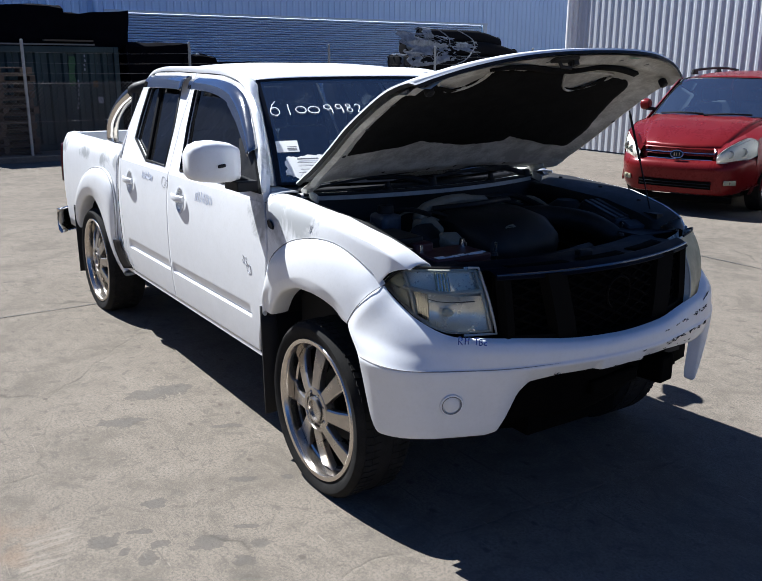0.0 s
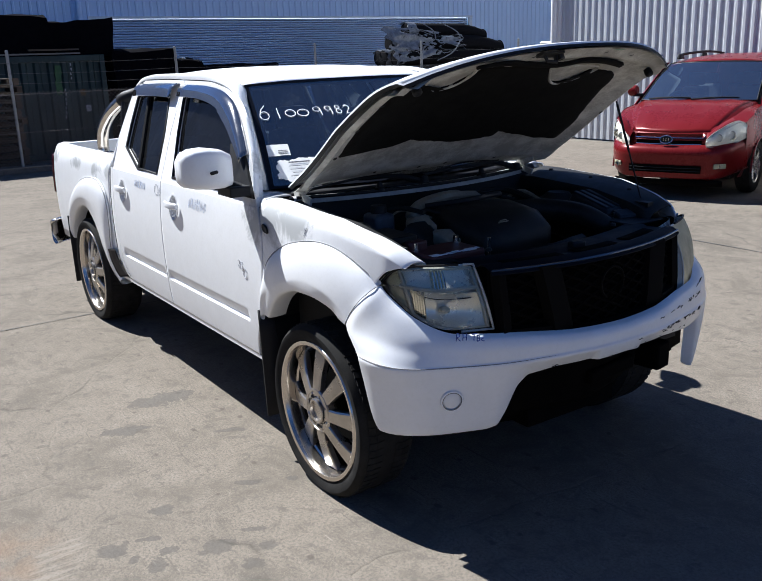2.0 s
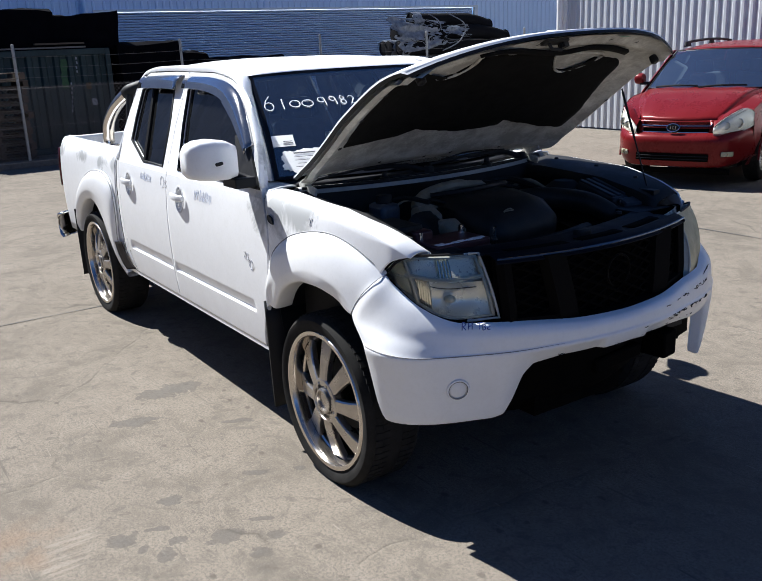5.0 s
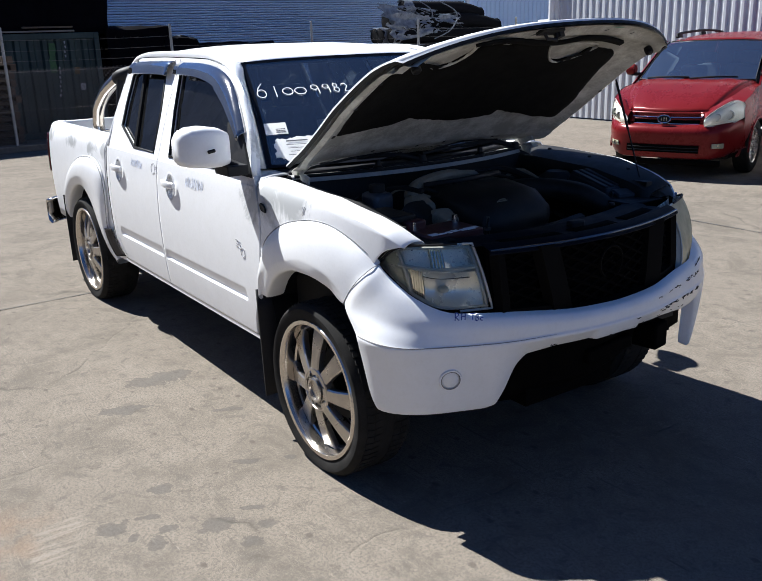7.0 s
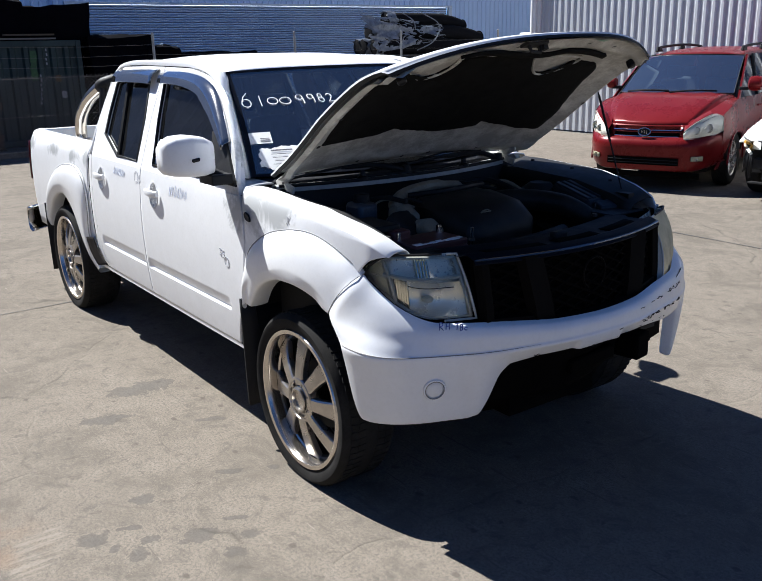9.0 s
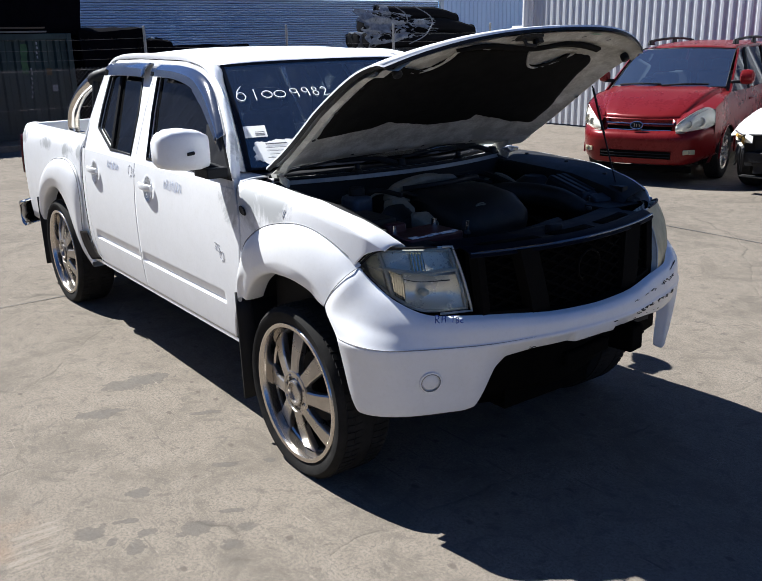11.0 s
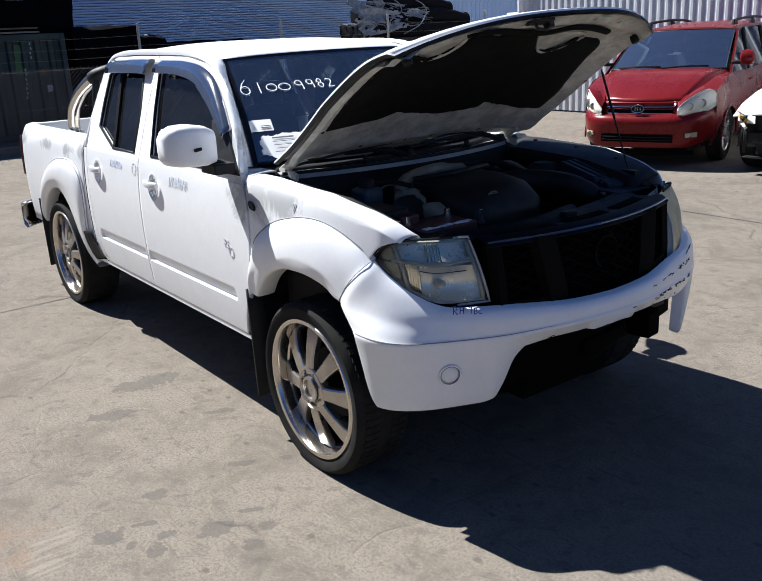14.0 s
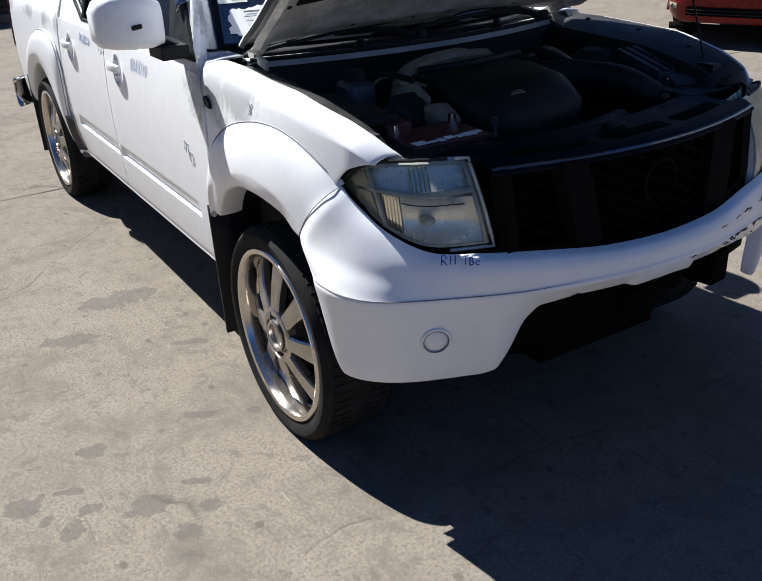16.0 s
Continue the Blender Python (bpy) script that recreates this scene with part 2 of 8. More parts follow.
def pieces(name, a, b, rough=0.8, scale=14):
    """Timber-like: each object takes its own tone."""
    m = material(name, a, rough)
    n = Net(m)
    info = n.t.nodes.new("ShaderNodeObjectInfo").outputs["Random"]
    grain = n.noise(scale, 5, 0.6, n.mapped((6, 0.6, 6)))
    n.color(n.mix(n.math('ADD', n.math('MULTIPLY', info, 0.6), n.math('MULTIPLY', grain, 0.4)), a, b))
    n.bump(grain, 0.3, 0.003)
    return m


M_GROUND = concrete_ground()
M_WHITE = car_white()
M_BLACK = noisy("black_plastic", (0.007, 0.007, 0.008), (0.014, 0.014, 0.015), 12, (0.45, 0.7), spec=0.22)
M_BLACK_GLOSS = noisy("glossy_black_paint", (0.003, 0.004, 0.008), (0.006, 0.008, 0.014), 10, (0.45, 0.6), spec=0.05)
M_DARK_METAL = noisy("dirty_dark_metal", (0.012, 0.012, 0.013), (0.032, 0.031, 0.03), 14, (0.5, 0.75), 0.2, spec=0.3)
M_RUBBER = noisy("tyre_rubber", (0.014, 0.0138, 0.0132), (0.028, 0.027, 0.0255), 18, (0.75, 0.95), bump=0.2, spec=0.08)
# near-zero black that paints deep shade into openings, wheel backs and underbody
M_VOID = noisy("shade_black", (0.002, 0.002, 0.002), (0.005, 0.0045, 0.004), 10, (0.8, 1.0), spec=0.03)
M_CHROME = noisy("polished_metal", (0.72, 0.69, 0.65), (0.62, 0.59, 0.55), 20, (0.08, 0.2), 1.0)
M_ALLOY = noisy("machined_alloy", (0.66, 0.63, 0.58), (0.52, 0.49, 0.45), 25, (0.2, 0.34), 1.0)
M_STEEL = noisy("stainless_tube", (0.70, 0.66, 0.60), (0.58, 0.54, 0.49), 18, (0.14, 0.28), 1.0, stretch=(1, 1, 4))
M_GLASS = tinted_glass("tinted_side_glass", (0.06, 0.065, 0.07), dust=0.012)
# blue tint and raised IOR put a stronger sky reflection into this pane
M_SCREEN = tinted_glass("windscreen_glass", (0.60, 0.72, 0.80), dust=0.014, ior=3.4)
M_HAZED_LENS = tinted_glass("hazed_lamp_lens", (0.90, 0.88, 0.70), gloss=0.15, dust=0.8, ior=1.2, film_color=(0.64, 0.58, 0.38))
M_LENS = tinted_glass("lamp_lens", (0.97, 0.96, 0.90), ior=1.35)
M_REFLECTOR = noisy("lamp_reflector", (0.80, 0.80, 0.78), (0.66, 0.66, 0.62), 12, (0.10, 0.25), 1.0)
M_LAMP_DULL = noisy("lamp_housing", (0.60, 0.60, 0.47), (0.42, 0.42, 0.32), 12, (0.25, 0.45))
M_SEAT = noisy("grey_seat_cloth", (0.10, 0.10, 0.105), (0.16, 0.16, 0.165), 20, (0.85, 0.95))
M_CREAM = noisy("hood_inner_paint", (0.60, 0.59, 0.54), (0.36, 0.345, 0.31), 9, (0.42, 0.62), low=0.40, high=0.56)
M_PAD = noisy("insulation_felt", (0.006, 0.006, 0.006), (0.014, 0.0135, 0.013), 16, (0.9, 1.0), bump=0.4, spec=0.05)
M_RED_CASE = noisy("dark_red_battery_case", (0.040, 0.006, 0.007), (0.065, 0.010, 0.010), 12, (0.4, 0.55))
M_PAPER = noisy("white_paper", (0.80, 0.80, 0.78), (0.70, 0.70, 0.68), 20, (0.8, 0.9))
M_CHALK = material("white_paint_pen", (0.85, 0.86, 0.88), 0.7)
M_BLUE_PEN = material("blue_marker", (0.010, 0.03, 0.20), 0.6)
M_GREY_PEN = material("grey_marker", (0.34, 0.35, 0.39), 0.7)
M_LABEL_INK = material("label_print", (0.10, 0.10, 0.11), 0.8)
M_GREEN_TAG = material("green_sticker", (0.16, 0.33, 0.22), 0.6)
M_SIGNAL = material("tail_lamp_red", (0.07, 0.006, 0.008), 0.2, coat=0.5)
M_TRANSLUCENT = noisy("clouded_plastic_tank", (0.05, 0.06, 0.08), (0.025, 0.03, 0.042), 10, (0.35, 0.5))
M_BEDGREY = noisy("faded_white_bed_paint", (0.58, 0.57, 0.54), (0.48, 0.47, 0.44), 6, (0.5, 0.7))


# ---- mesh helpers ----
def lerp(a, b, t):
    return a + (b - a) * t


def curve_at(xs, ys, x):
    return float(np.interp(x, xs, ys))


def bend_at(xs, ys, x):
    """Like curve_at, but rounded through the points instead of kinked."""
    if x <= xs[0]:
        return ys[0]
    if x >= xs[-1]:
        return ys[-1]
    i = max(k for k in range(len(xs) - 1) if xs[k] <= x)
    g = []
    for k in (i, i + 1):
        a, b = max(k - 1, 0), min(k + 1, len(xs) - 1)
        g.append((ys[b] - ys[a]) / (xs[b] - xs[a]))
    h = xs[i + 1] - xs[i]
    t = (x - xs[i]) / h
    return ys[i] * (2 * t ** 3 - 3 * t * t + 1) + g[0] * h * (t ** 3 - 2 * t * t + t) + ys[i + 1] * (3 * t * t - 2 * t ** 3) + g[1] * h * (t ** 3 - t * t)


def part(name, bm, mat, parent=None, label="", smooth=True, bevel=0.0, solid=0.0, offset=-1.0, angle=35, face=None):
    """Links a bmesh as one mesh object under a thing or part."""
    bmesh.ops.recalc_face_normals(bm, faces=bm.faces[:])
    if face is not None:
        # an open sheet: turn all of it to look the given way
        bm.normal_update()
        if sum((f.normal.dot(Vector(face)) * f.calc_area() for f in bm.faces)) < 0:
            bmesh.ops.reverse_faces(bm, faces=bm.faces[:])
    me = bpy.data.meshes.new(name)
    bm.to_mesh(me)
    bm.free()
    me.materials.append(mat)
    if smooth:
        me.shade_smooth()
        me.set_sharp_from_angle(angle=radians(angle))
    ob = new(name, me)
    if parent:
        ob.parent = parent
    if label:
        ob["label"] = label
    if solid:
        md = ob.modifiers.new("thickness", 'SOLIDIFY')
        md.thickness, md.offset = solid, offset
    if bevel:
        md = ob.modifiers.new("edges", 'BEVEL')
        md.width, md.segments, md.limit_method = bevel, 2, 'ANGLE'
        md.angle_limit = radians(40)
    return ob


def refine(ob, levels=2):
    md = ob.modifiers.new("smooth", 'SUBSURF')
    md.levels = md.render_levels = levels
    return ob


def thing(name, label, category, m=None, group="", kind=""):
    e = new(name)
    e.empty_display_size = 0.2
    if m is not None:
        e.matrix_world = m
    return tagged(e, label, category, group, kind)


def grid_into(bm, rows, close_u=False, close_v=False):
    vs = [[bm.verts.new(p) for p in r] for r in rows]
    nr, nc = len(vs), len(vs[0])
    for i in range(nr if close_v else nr - 1):
        for j in range(nc if close_u else nc - 1):
            q = [vs[i][j], vs[i][(j + 1) % nc], vs[(i + 1) % nr][(j + 1) % nc], vs[(i + 1) % nr][j]]
            q = [v for k, v in enumerate(q) if (v.co - q[k - 1].co).length > 1e-6]
            if len(q) >= 3:
                try:
                    bm.faces.new(q)
                except ValueError:
                    pass
    return vs


def grid(rows, **kw):
    bm = bmesh.new()
    grid_into(bm, rows, **kw)
    bmesh.ops.remove_doubles(bm, verts=bm.verts[:], dist=1e-5)
    return bm


def box_into(bm, size, at=(0, 0, 0), rot=(0, 0, 0), taper=1.0, m=None):
    r = bmesh.ops.create_cube(bm, size=1.0)["verts"]
    for v in r:
        k = taper if v.co.z > 0 else 1.0
        v.co = Vector((v.co.x * size[0] * k, v.co.y * size[1] * k, v.co.z * size[2]))
    bmesh.ops.transform(bm, verts=r, matrix=(m or Matrix()) @ pose(*at, *rot))
    return r


def box(size, at=(0, 0, 0), rot=(0, 0, 0), taper=1.0):
    bm = bmesh.new()
    box_into(bm, size, at, rot, taper)
    return bm


def smooth_line(pts, n=8):
    """Points along a Catmull-Rom line through pts."""
    p = [Vector(q) for q in pts]
    if len(p) < 3:
        return p
    ext = [2 * p[0] - p[1]] + p + [2 * p[-1] - p[-2]]
    out = []
    for i in range(1, len(ext) - 2):
        a, b, c, d = ext[i - 1:i + 3]
        for k in range(n):
            t = k / n
            out.append(0.5 * (2 * b + (c - a) * t + (2 * a - 5 * b + 4 * c - d) * t * t + (3 * b - a - 3 * c + d) * t ** 3))
    out.append(p[-1])
    return out


def tube_into(bm, pts, r, sides=8, closed=False):
    pts = [Vector(p) for p in pts]
    rings, ref = [], None
    n = len(pts)
    for i, p in enumerate(pts):
        a = pts[(i - 1) % n] if closed else pts[max(i - 1, 0)]
        b = pts[(i + 1) % n] if closed else pts[min(i + 1, n - 1)]
        d = (b - a).normalized()
        if ref is None:
            ref = d.orthogonal().normalized()
        ref = (ref - d * ref.dot(d)).normalized()
        other = d.cross(ref)
        rr = r[i] if isinstance(r, (list, tuple)) else r
        rings.append([p + rr * (math.cos(2 * math.pi * k / sides) * ref + math.sin(2 * math.pi * k / sides) * other) for k in range(sides)])
    vs = grid_into(bm, rings, close_u=True, close_v=closed)
    if not closed:
        bm.faces.new(vs[0][::-1])
        bm.faces.new(vs[-1])


def tube(pts, r, sides=8, smooth=0, closed=False):
    bm = bmesh.new()
    tube_into(bm, smooth_line(pts, smooth) if smooth else pts, r, sides, closed)
    return bm


def revolve(profile, sides=48, axis='y', closed=False):
    """Spins (radius, along) pairs round the axis."""
    rows = []
    for r, a in profile:
        ring = []
        for k in range(sides):
            c, s = math.cos(2 * math.pi * k / sides) * r, math.sin(2 * math.pi * k / sides) * r
            ring.append((c, a, s) if axis == 'y' else ((c, s, a) if axis == 'z' else (a, c, s)))
        rows.append(ring)
    bm = bmesh.new()
    grid_into(bm, rows, close_u=True, close_v=closed)
    return bm


def resample(pts, n, closed=True):
    p = [Vector(q) for q in pts]
    if closed:
        p.append(p[0])
    d = [0.0]
    for a, b in zip(p, p[1:]):
        d.append(d[-1] + (b - a).length)
    out = []
    for k in range(n):
        t = d[-1] * k / (n if closed else n - 1)
        i = min(max(int(np.searchsorted(d, t, side='right')) - 1, 0), len(p) - 2)
        out.append(p[i].lerp(p[i + 1], (t - d[i]) / max(d[i + 1] - d[i], 1e-9)))
    return out


def strokes_into(bm, lines, put, r):
    """Pen strokes: 2D polylines laid on a surface by put(u, v)."""
    for line in lines:
        tube_into(bm, [put(u, v) for u, v in line], r, 5)


# ---- the yard ----
def build_ground():
    rng = np.random.default_rng(3)
    xs = np.concatenate([[-900, -300, -120, -60], np.linspace(-40, 20, 61), [60, 120, 300, 900]])
    ys = np.concatenate([[-900, -300, -120, -60], np.linspace(-20, 40, 61), [60, 120, 300, 900]])
    ob = part("ground", grid([[(x, y, 0.0) for y in ys] for x in xs]), M_GROUND, smooth=False)
    tagged(ob, "worn grey concrete yard with oil stains and cracks", "ground", kind="structure")
    return ob


ground = build_ground()
M_JOINT = noisy("joint_filler", (0.06, 0.058, 0.055), (0.10, 0.095, 0.09), 9, (0.9, 1.0))


def build_joint(a, b, width):
    a, b = Vector((*a, 0.0)), Vector((*b, 0.0))
    d = (b - a).normalized()
    s = Vector((-d.y, d.x, 0)) * width / 2
    n = 60
    rows = []
    for i in range(n + 1):
        p = a.lerp(b, i / n) + Vector((0, 0, 0.004))
        w = 0.35 + 0.9 * abs(noise.noise(p * 3.1))
        rows.append([p - s * w, p + s * w])
    ob = part("slab_joint", grid(rows), M_JOINT, smooth=False)
    tagged(ob, "thin dark joint between concrete slabs", "joint", "slab joints", "structure")


build_joint((-3.36, -12), (-3.36, 9.0), 0.022)
build_joint((1.64, -12), (1.64, 9.0), 0.022)
build_joint((-13.0, 4.38), (12, 4.38), 0.022)
build_joint((-13.0, -1.9 - 5.0), (12, -1.9 - 5.0), 0.022)

M_WALL_GREY = noisy("grey_steel_cladding", (0.56, 0.58, 0.61), (0.46, 0.48, 0.51), 1.4, (0.4, 0.6), 0.15, stretch=(1, 1, 0.25))
M_WALL_BLUE = noisy("pale_blue_cladding", (0.66, 0.75, 0.90), (0.58, 0.67, 0.83), 1.1, (0.5, 0.7), stretch=(1, 1, 0.3))
M_SHUTTER = noisy("blue_grey_shutter", (0.62, 0.70, 0.83), (0.53, 0.61, 0.74), 1.2, (0.5, 0.65), stretch=(1, 0.3, 1))
# tone of the added walls, dark so that they return little light
M_WALL_DARK = noisy("dark_grey_cladding", (0.06, 0.065, 0.07), (0.085, 0.09, 0.10), 1.4, (0.5, 0.7), stretch=(1, 1, 0.25))
M_FLASHING = noisy("galvanised_flashing", (0.66, 0.67, 0.68), (0.54, 0.55, 0.56), 5, (0.4, 0.6), 0.25)


M_PIPE = noisy("white_painted_pipe", (0.80, 0.80, 0.79), (0.70, 0.70, 0.69), 6, (0.35, 0.5))


def rib_profile(length, pitch, depth, top=0.28, slope=0.16):
    """Trapezoid ribs along u: (u, out) pairs."""
    pts, u = [], 0.0
    while u < length:
        pts += [(u, 0), (u + pitch * (1 - top - 2 * slope), 0), (u + pitch * (1 - top - slope), depth), (u + pitch * (1 - slope), depth)]
        u += pitch
    return [p for p in pts if p[0] <= length] + [(length, 0)]


# grey ribbed wall, running along x, faces -y
WALL_Y, WALL_X0, WALL_X1, WALL_H = 10.9, -10.05, 14.0, 4.6
prof = rib_profile(WALL_X1 - WALL_X0, 0.165, 0.024, 0.30, 0.15)
wall = part("wall_east", grid([[(WALL_X0 + u, WALL_Y - o, z) for u, o in prof] for z in (0.03, 2.3, WALL_H)]), M_WALL_GREY, smooth=False, solid=0.02, offset=1)
tagged(wall, "tall grey ribbed steel cladding wall of a shed", "wall", kind="structure")
end_wall = part("wall_return", grid([[(WALL_X0 + 0.02, WALL_Y + u, z) for u in (0.0, 12.0)] for z in (0, WALL_H)]), M_WALL_GREY, smooth=False, solid=0.04)
tagged(end_wall, "grey steel return wall of the shed", "wall", kind="structure")
pipe_thing = thing("downpipe", "round galvanised downpipe strapped to the corner of the ribbed wall", "pipe")
part("pipe", tube([(WALL_X0 - 0.03, WALL_Y - 0.11, 0.0), (WALL_X0 - 0.03, WALL_Y - 0.11, WALL_H - 0.2)], 0.065, 14), M_PIPE, pipe_thing)
part("corner_flashing", box((0.12, 0.05, WALL_H), (WALL_X0 + 0.05, WALL_Y - 0.045, WALL_H / 2)), M_PIPE, pipe_thing, bevel=0.008)
for z in (0.6, 2.2, 4.0):
    bm = bmesh.new()
    box_into(bm, (0.17, 0.03, 0.05), (WALL_X0 - 0.03, WALL_Y - 0.03, z))
    part("pipe_strap", bm, M_FLASHING, pipe_thing, bevel=0.004)

# plain walls added out of view; they cut fill light and bright reflections
for nm, (x0, y0), (x1, y1), hh, mat, lab in (("wall_south", (WALL_X1, WALL_Y), (WALL_X1, -16.0), 2.2, M_WALL_DARK, "added unseen dark ribbed wall that limits fill light"), ("wall_west", (WALL_X1, -16.0), (-20.0, -16.0), 7.0, M_WALL_DARK, "added unseen dark ribbed wall that limits fill light and reflections")):
    d = Vector((x1 - x0, y1 - y0, 0))
    pr = rib_profile(d.length, 0.25, 0.035)
    d.normalize()
    side = Vector((d.y, -d.x, 0))
    ob = part(nm, grid([[Vector((x0, y0, z)) + d * u + side * o for u, o in pr] for z in (0.02, hh)]), mat, smooth=False, solid=0.02)
    tagged(ob, lab, "wall", kind="structure")

# blue wall behind the fence, running along y, faces +x
BLUE_X = -20.0
SHUT_Y0, SHUT_Y1, SHUT_Z = 4.28, 16.85, 2.98


def blue_piece(name, y0, y1, z0, z1):
    pr = rib_profile(y1 - y0, 0.20, 0.02, 0.2, 0.1)
    ob = part(name, grid([[(BLUE_X + o, y0 + u, z) for u, o in pr] for z in (z0, z1)]), M_WALL_BLUE, smooth=False, solid=0.02, offset=1)
    tagged(ob, "pale blue ribbed steel wall of a warehouse", "wall", kind="structure")


blue_piece("wall_north_1", -30.0, SHUT_Y0, 0.02, 8.0)
blue_piece("wall_north_2", SHUT_Y0, SHUT_Y1, SHUT_Z + 0.06, 8.0)
blue_piece("wall_north_3", SHUT_Y1, 40.0, 0.02, 8.0)

shutter = thing("roller_shutter", "wide closed blue-grey steel roller shutter with narrow slats", "shutter", kind="structure")
SLAT = 0.066
rows = []
nsl = int(SHUT_Z / SLAT)
for k in range(nsl):
    z = 0.02 + k * SLAT
    bm = bmesh.new()
    prof = [(-0.026, 0.0), (-0.010, 0.003), (0.006, 0.011), (0.014, 0.023), (0.016, 0.034), (0.011, 0.045), (-0.003, 0.053), (-0.026, 0.057)]
    grid_into(bm, [[(BLUE_X - 0.03 + o, y, z + dz) for y in (SHUT_Y0 + 0.05, SHUT_Y1 - 0.05)] for o, dz in prof])
    part("slat", bm, M_SHUTTER, shutter)
part("shutter_backing", box((0.01, SHUT_Y1 - SHUT_Y0, SHUT_Z), (BLUE_X - 0.06, (SHUT_Y0 + SHUT_Y1) / 2, SHUT_Z / 2)), M_BLACK, shutter)
part("header_trim", box((0.08, SHUT_Y1 - SHUT_Y0 + 0.3, 0.06), (BLUE_X + 0.03, (SHUT_Y0 + SHUT_Y1) / 2, SHUT_Z + 0.03)), M_FLASHING, shutter)
for y in (SHUT_Y0 - 0.06, SHUT_Y1 + 0.06):
    part("side_guide", box((0.10, 0.14, SHUT_Z), (BLUE_X + 0.03, y, SHUT_Z / 2)), M_FLASHING, shutter, bevel=0.01)
door_pipe = part("downpipe_blue_wall", tube([(BLUE_X + 0.12, 3.9, 0), (BLUE_X + 0.12, 3.9, 7.8)], 0.07, 12), M_WALL_BLUE)
tagged(door_pipe, "pale blue downpipe on the warehouse wall", "pipe", kind="structure")


# ---- white utility truck ----
ute = thing("utility_truck", "white dual-cab pickup with raised hood, scuffed paint and large chrome wheels", "pickup truck")

HALF_Z = [0.38, 0.48, 0.62, 0.80, 0.96, 1.10, 1.18, 1.24]
HALF_Y = [0.845, 0.862, 0.876, 0.884, 0.882, 0.871, 0.858, 0.842]


def half_width(x, z):
    """Half-width of the lower body."""
    w = bend_at(HALF_Z, HALF_Y, z)
    if z > 1.14:
        # fender and bed rails roll over earlier than the doors
        roll = min(1.0, max(0.0, (x + 0.50) / 0.08)) if x > -1 else min(1.0, max(0.0, (-2.55 - x) / 0.06))
        w -= 0.024 * roll * min(1.0, (z - 1.14) / 0.07) ** 2
    if x > -0.1:
        w -= 0.105 * ((x + 0.1) / 0.62) ** 2
    if x < -2.6:
        w -= 0.015
    return w


def cab_half(z):
    return bend_at([1.15, 1.21, 1.30, 1.45, 1.60, 1.66, 1.70, 1.74], [0.8645, 0.850, 0.820, 0.758, 0.695, 0.668, 0.643, 0.60], z)


FLARE_F = [(-0.46, 0.60), (-0.43, 0.68), (-0.36, 0.755), (-0.26, 0.83), (-0.11, 0.895), (0.05, 0.915), (0.19, 0.875), (0.28, 0.81), (0.345, 0.72), (0.38, 0.60), (0.395, 0.44)]
FLARE_R = [(-3.72, 0.50), (-3.68, 0.60), (-3.60, 0.72), (-3.48, 0.82), (-3.32, 0.88), (-3.17, 0.89), (-3.04, 0.86), (-2.93, 0.76), (-2.86, 0.62), (-2.80, 0.52), (-2.72, 0.43)]


def arch_z(pts, x, floor):
    xs = [p[0] for p in pts]
    if x <= xs[0] or x >= xs[-1]:
        return floor
    return max(curve_at(xs, [p[1] for p in pts], x), floor)


def fender_top(x):
    return curve_at([-0.62, -0.30, 0.10, 0.33, 0.43, 0.49], [1.205, 1.205, 1.185, 1.142, 1.110, 1.066], x)


def door_front(z):
    return bend_at([0.455, 0.55, 0.70, 0.80, 0.935, 1.06, 1.166, 1.24], [-0.56, -0.53, -0.46, -0.43, -0.412, -0.42, -0.465, -0.50], z)


def front_fender(s):
    zb = lambda x: arch_z([(p[0], p[1] + 0.05) for p in FLARE_F], x, 0.50)
    rows = []
    n, m = 40, 12
    for i in range(n + 1):
        x = lerp(-0.44, 0.49, i / n)
        b, t = zb(x), fender_top(x) - (0.02 if s < 0 else 0.045)
        if x > 0.32:
            b = max(b, curve_at([0.32, 0.365, 0.42, 0.47, 0.53], [0.82, 0.965, 1.03, 1.05, 1.052], x))
        nose = 0.025 * max(0.0, (x - 0.42) / 0.07) ** 2
        col = [(x, s * (half_width(x, lerp(b, t, k / m)) - nose), lerp(b, t, k / m)) for k in range(m + 1)]
        back = (1 - i / n) ** 3
        col = [(px + (door_front(pz) + 0.446) * back, py, pz) for px, py, pz in col]
        w = half_width(x, t) - nose
        fl = 1.0 if s < 0 else 0.22
        col += [(x, s * (w - 0.02 * fl), t + 0.014), (x, s * (w - 0.05 * fl), t + 0.02), (x, s * (w - 0.085 * fl), t + 0.018), (x, s * (w - 0.10 * fl), t + 0.004), (x, s * (w - 0.105 * fl), t - 0.05)]
        rows.append(col)
    f = part("front_fender", grid(rows), M_WHITE, ute, "white front fender with grey sanded patches" if s < 0 else "", solid=0.006)
    refine(f, 1)
    # scuttle piece beside the windscreen base
    rows = []
    for i in range(9):
        x = lerp(-0.64, -0.445, i / 8)
        t = 1.195
        rows.append([(x, s * 0.846, t - 0.02), (x, s * 0.825, t + 0.004), (x, s * 0.77, t + 0.012), (x, s * 0.70, t + 0.01)])
    part("scuttle_corner", grid(rows), M_WHITE, ute, solid=0.006)
    return f


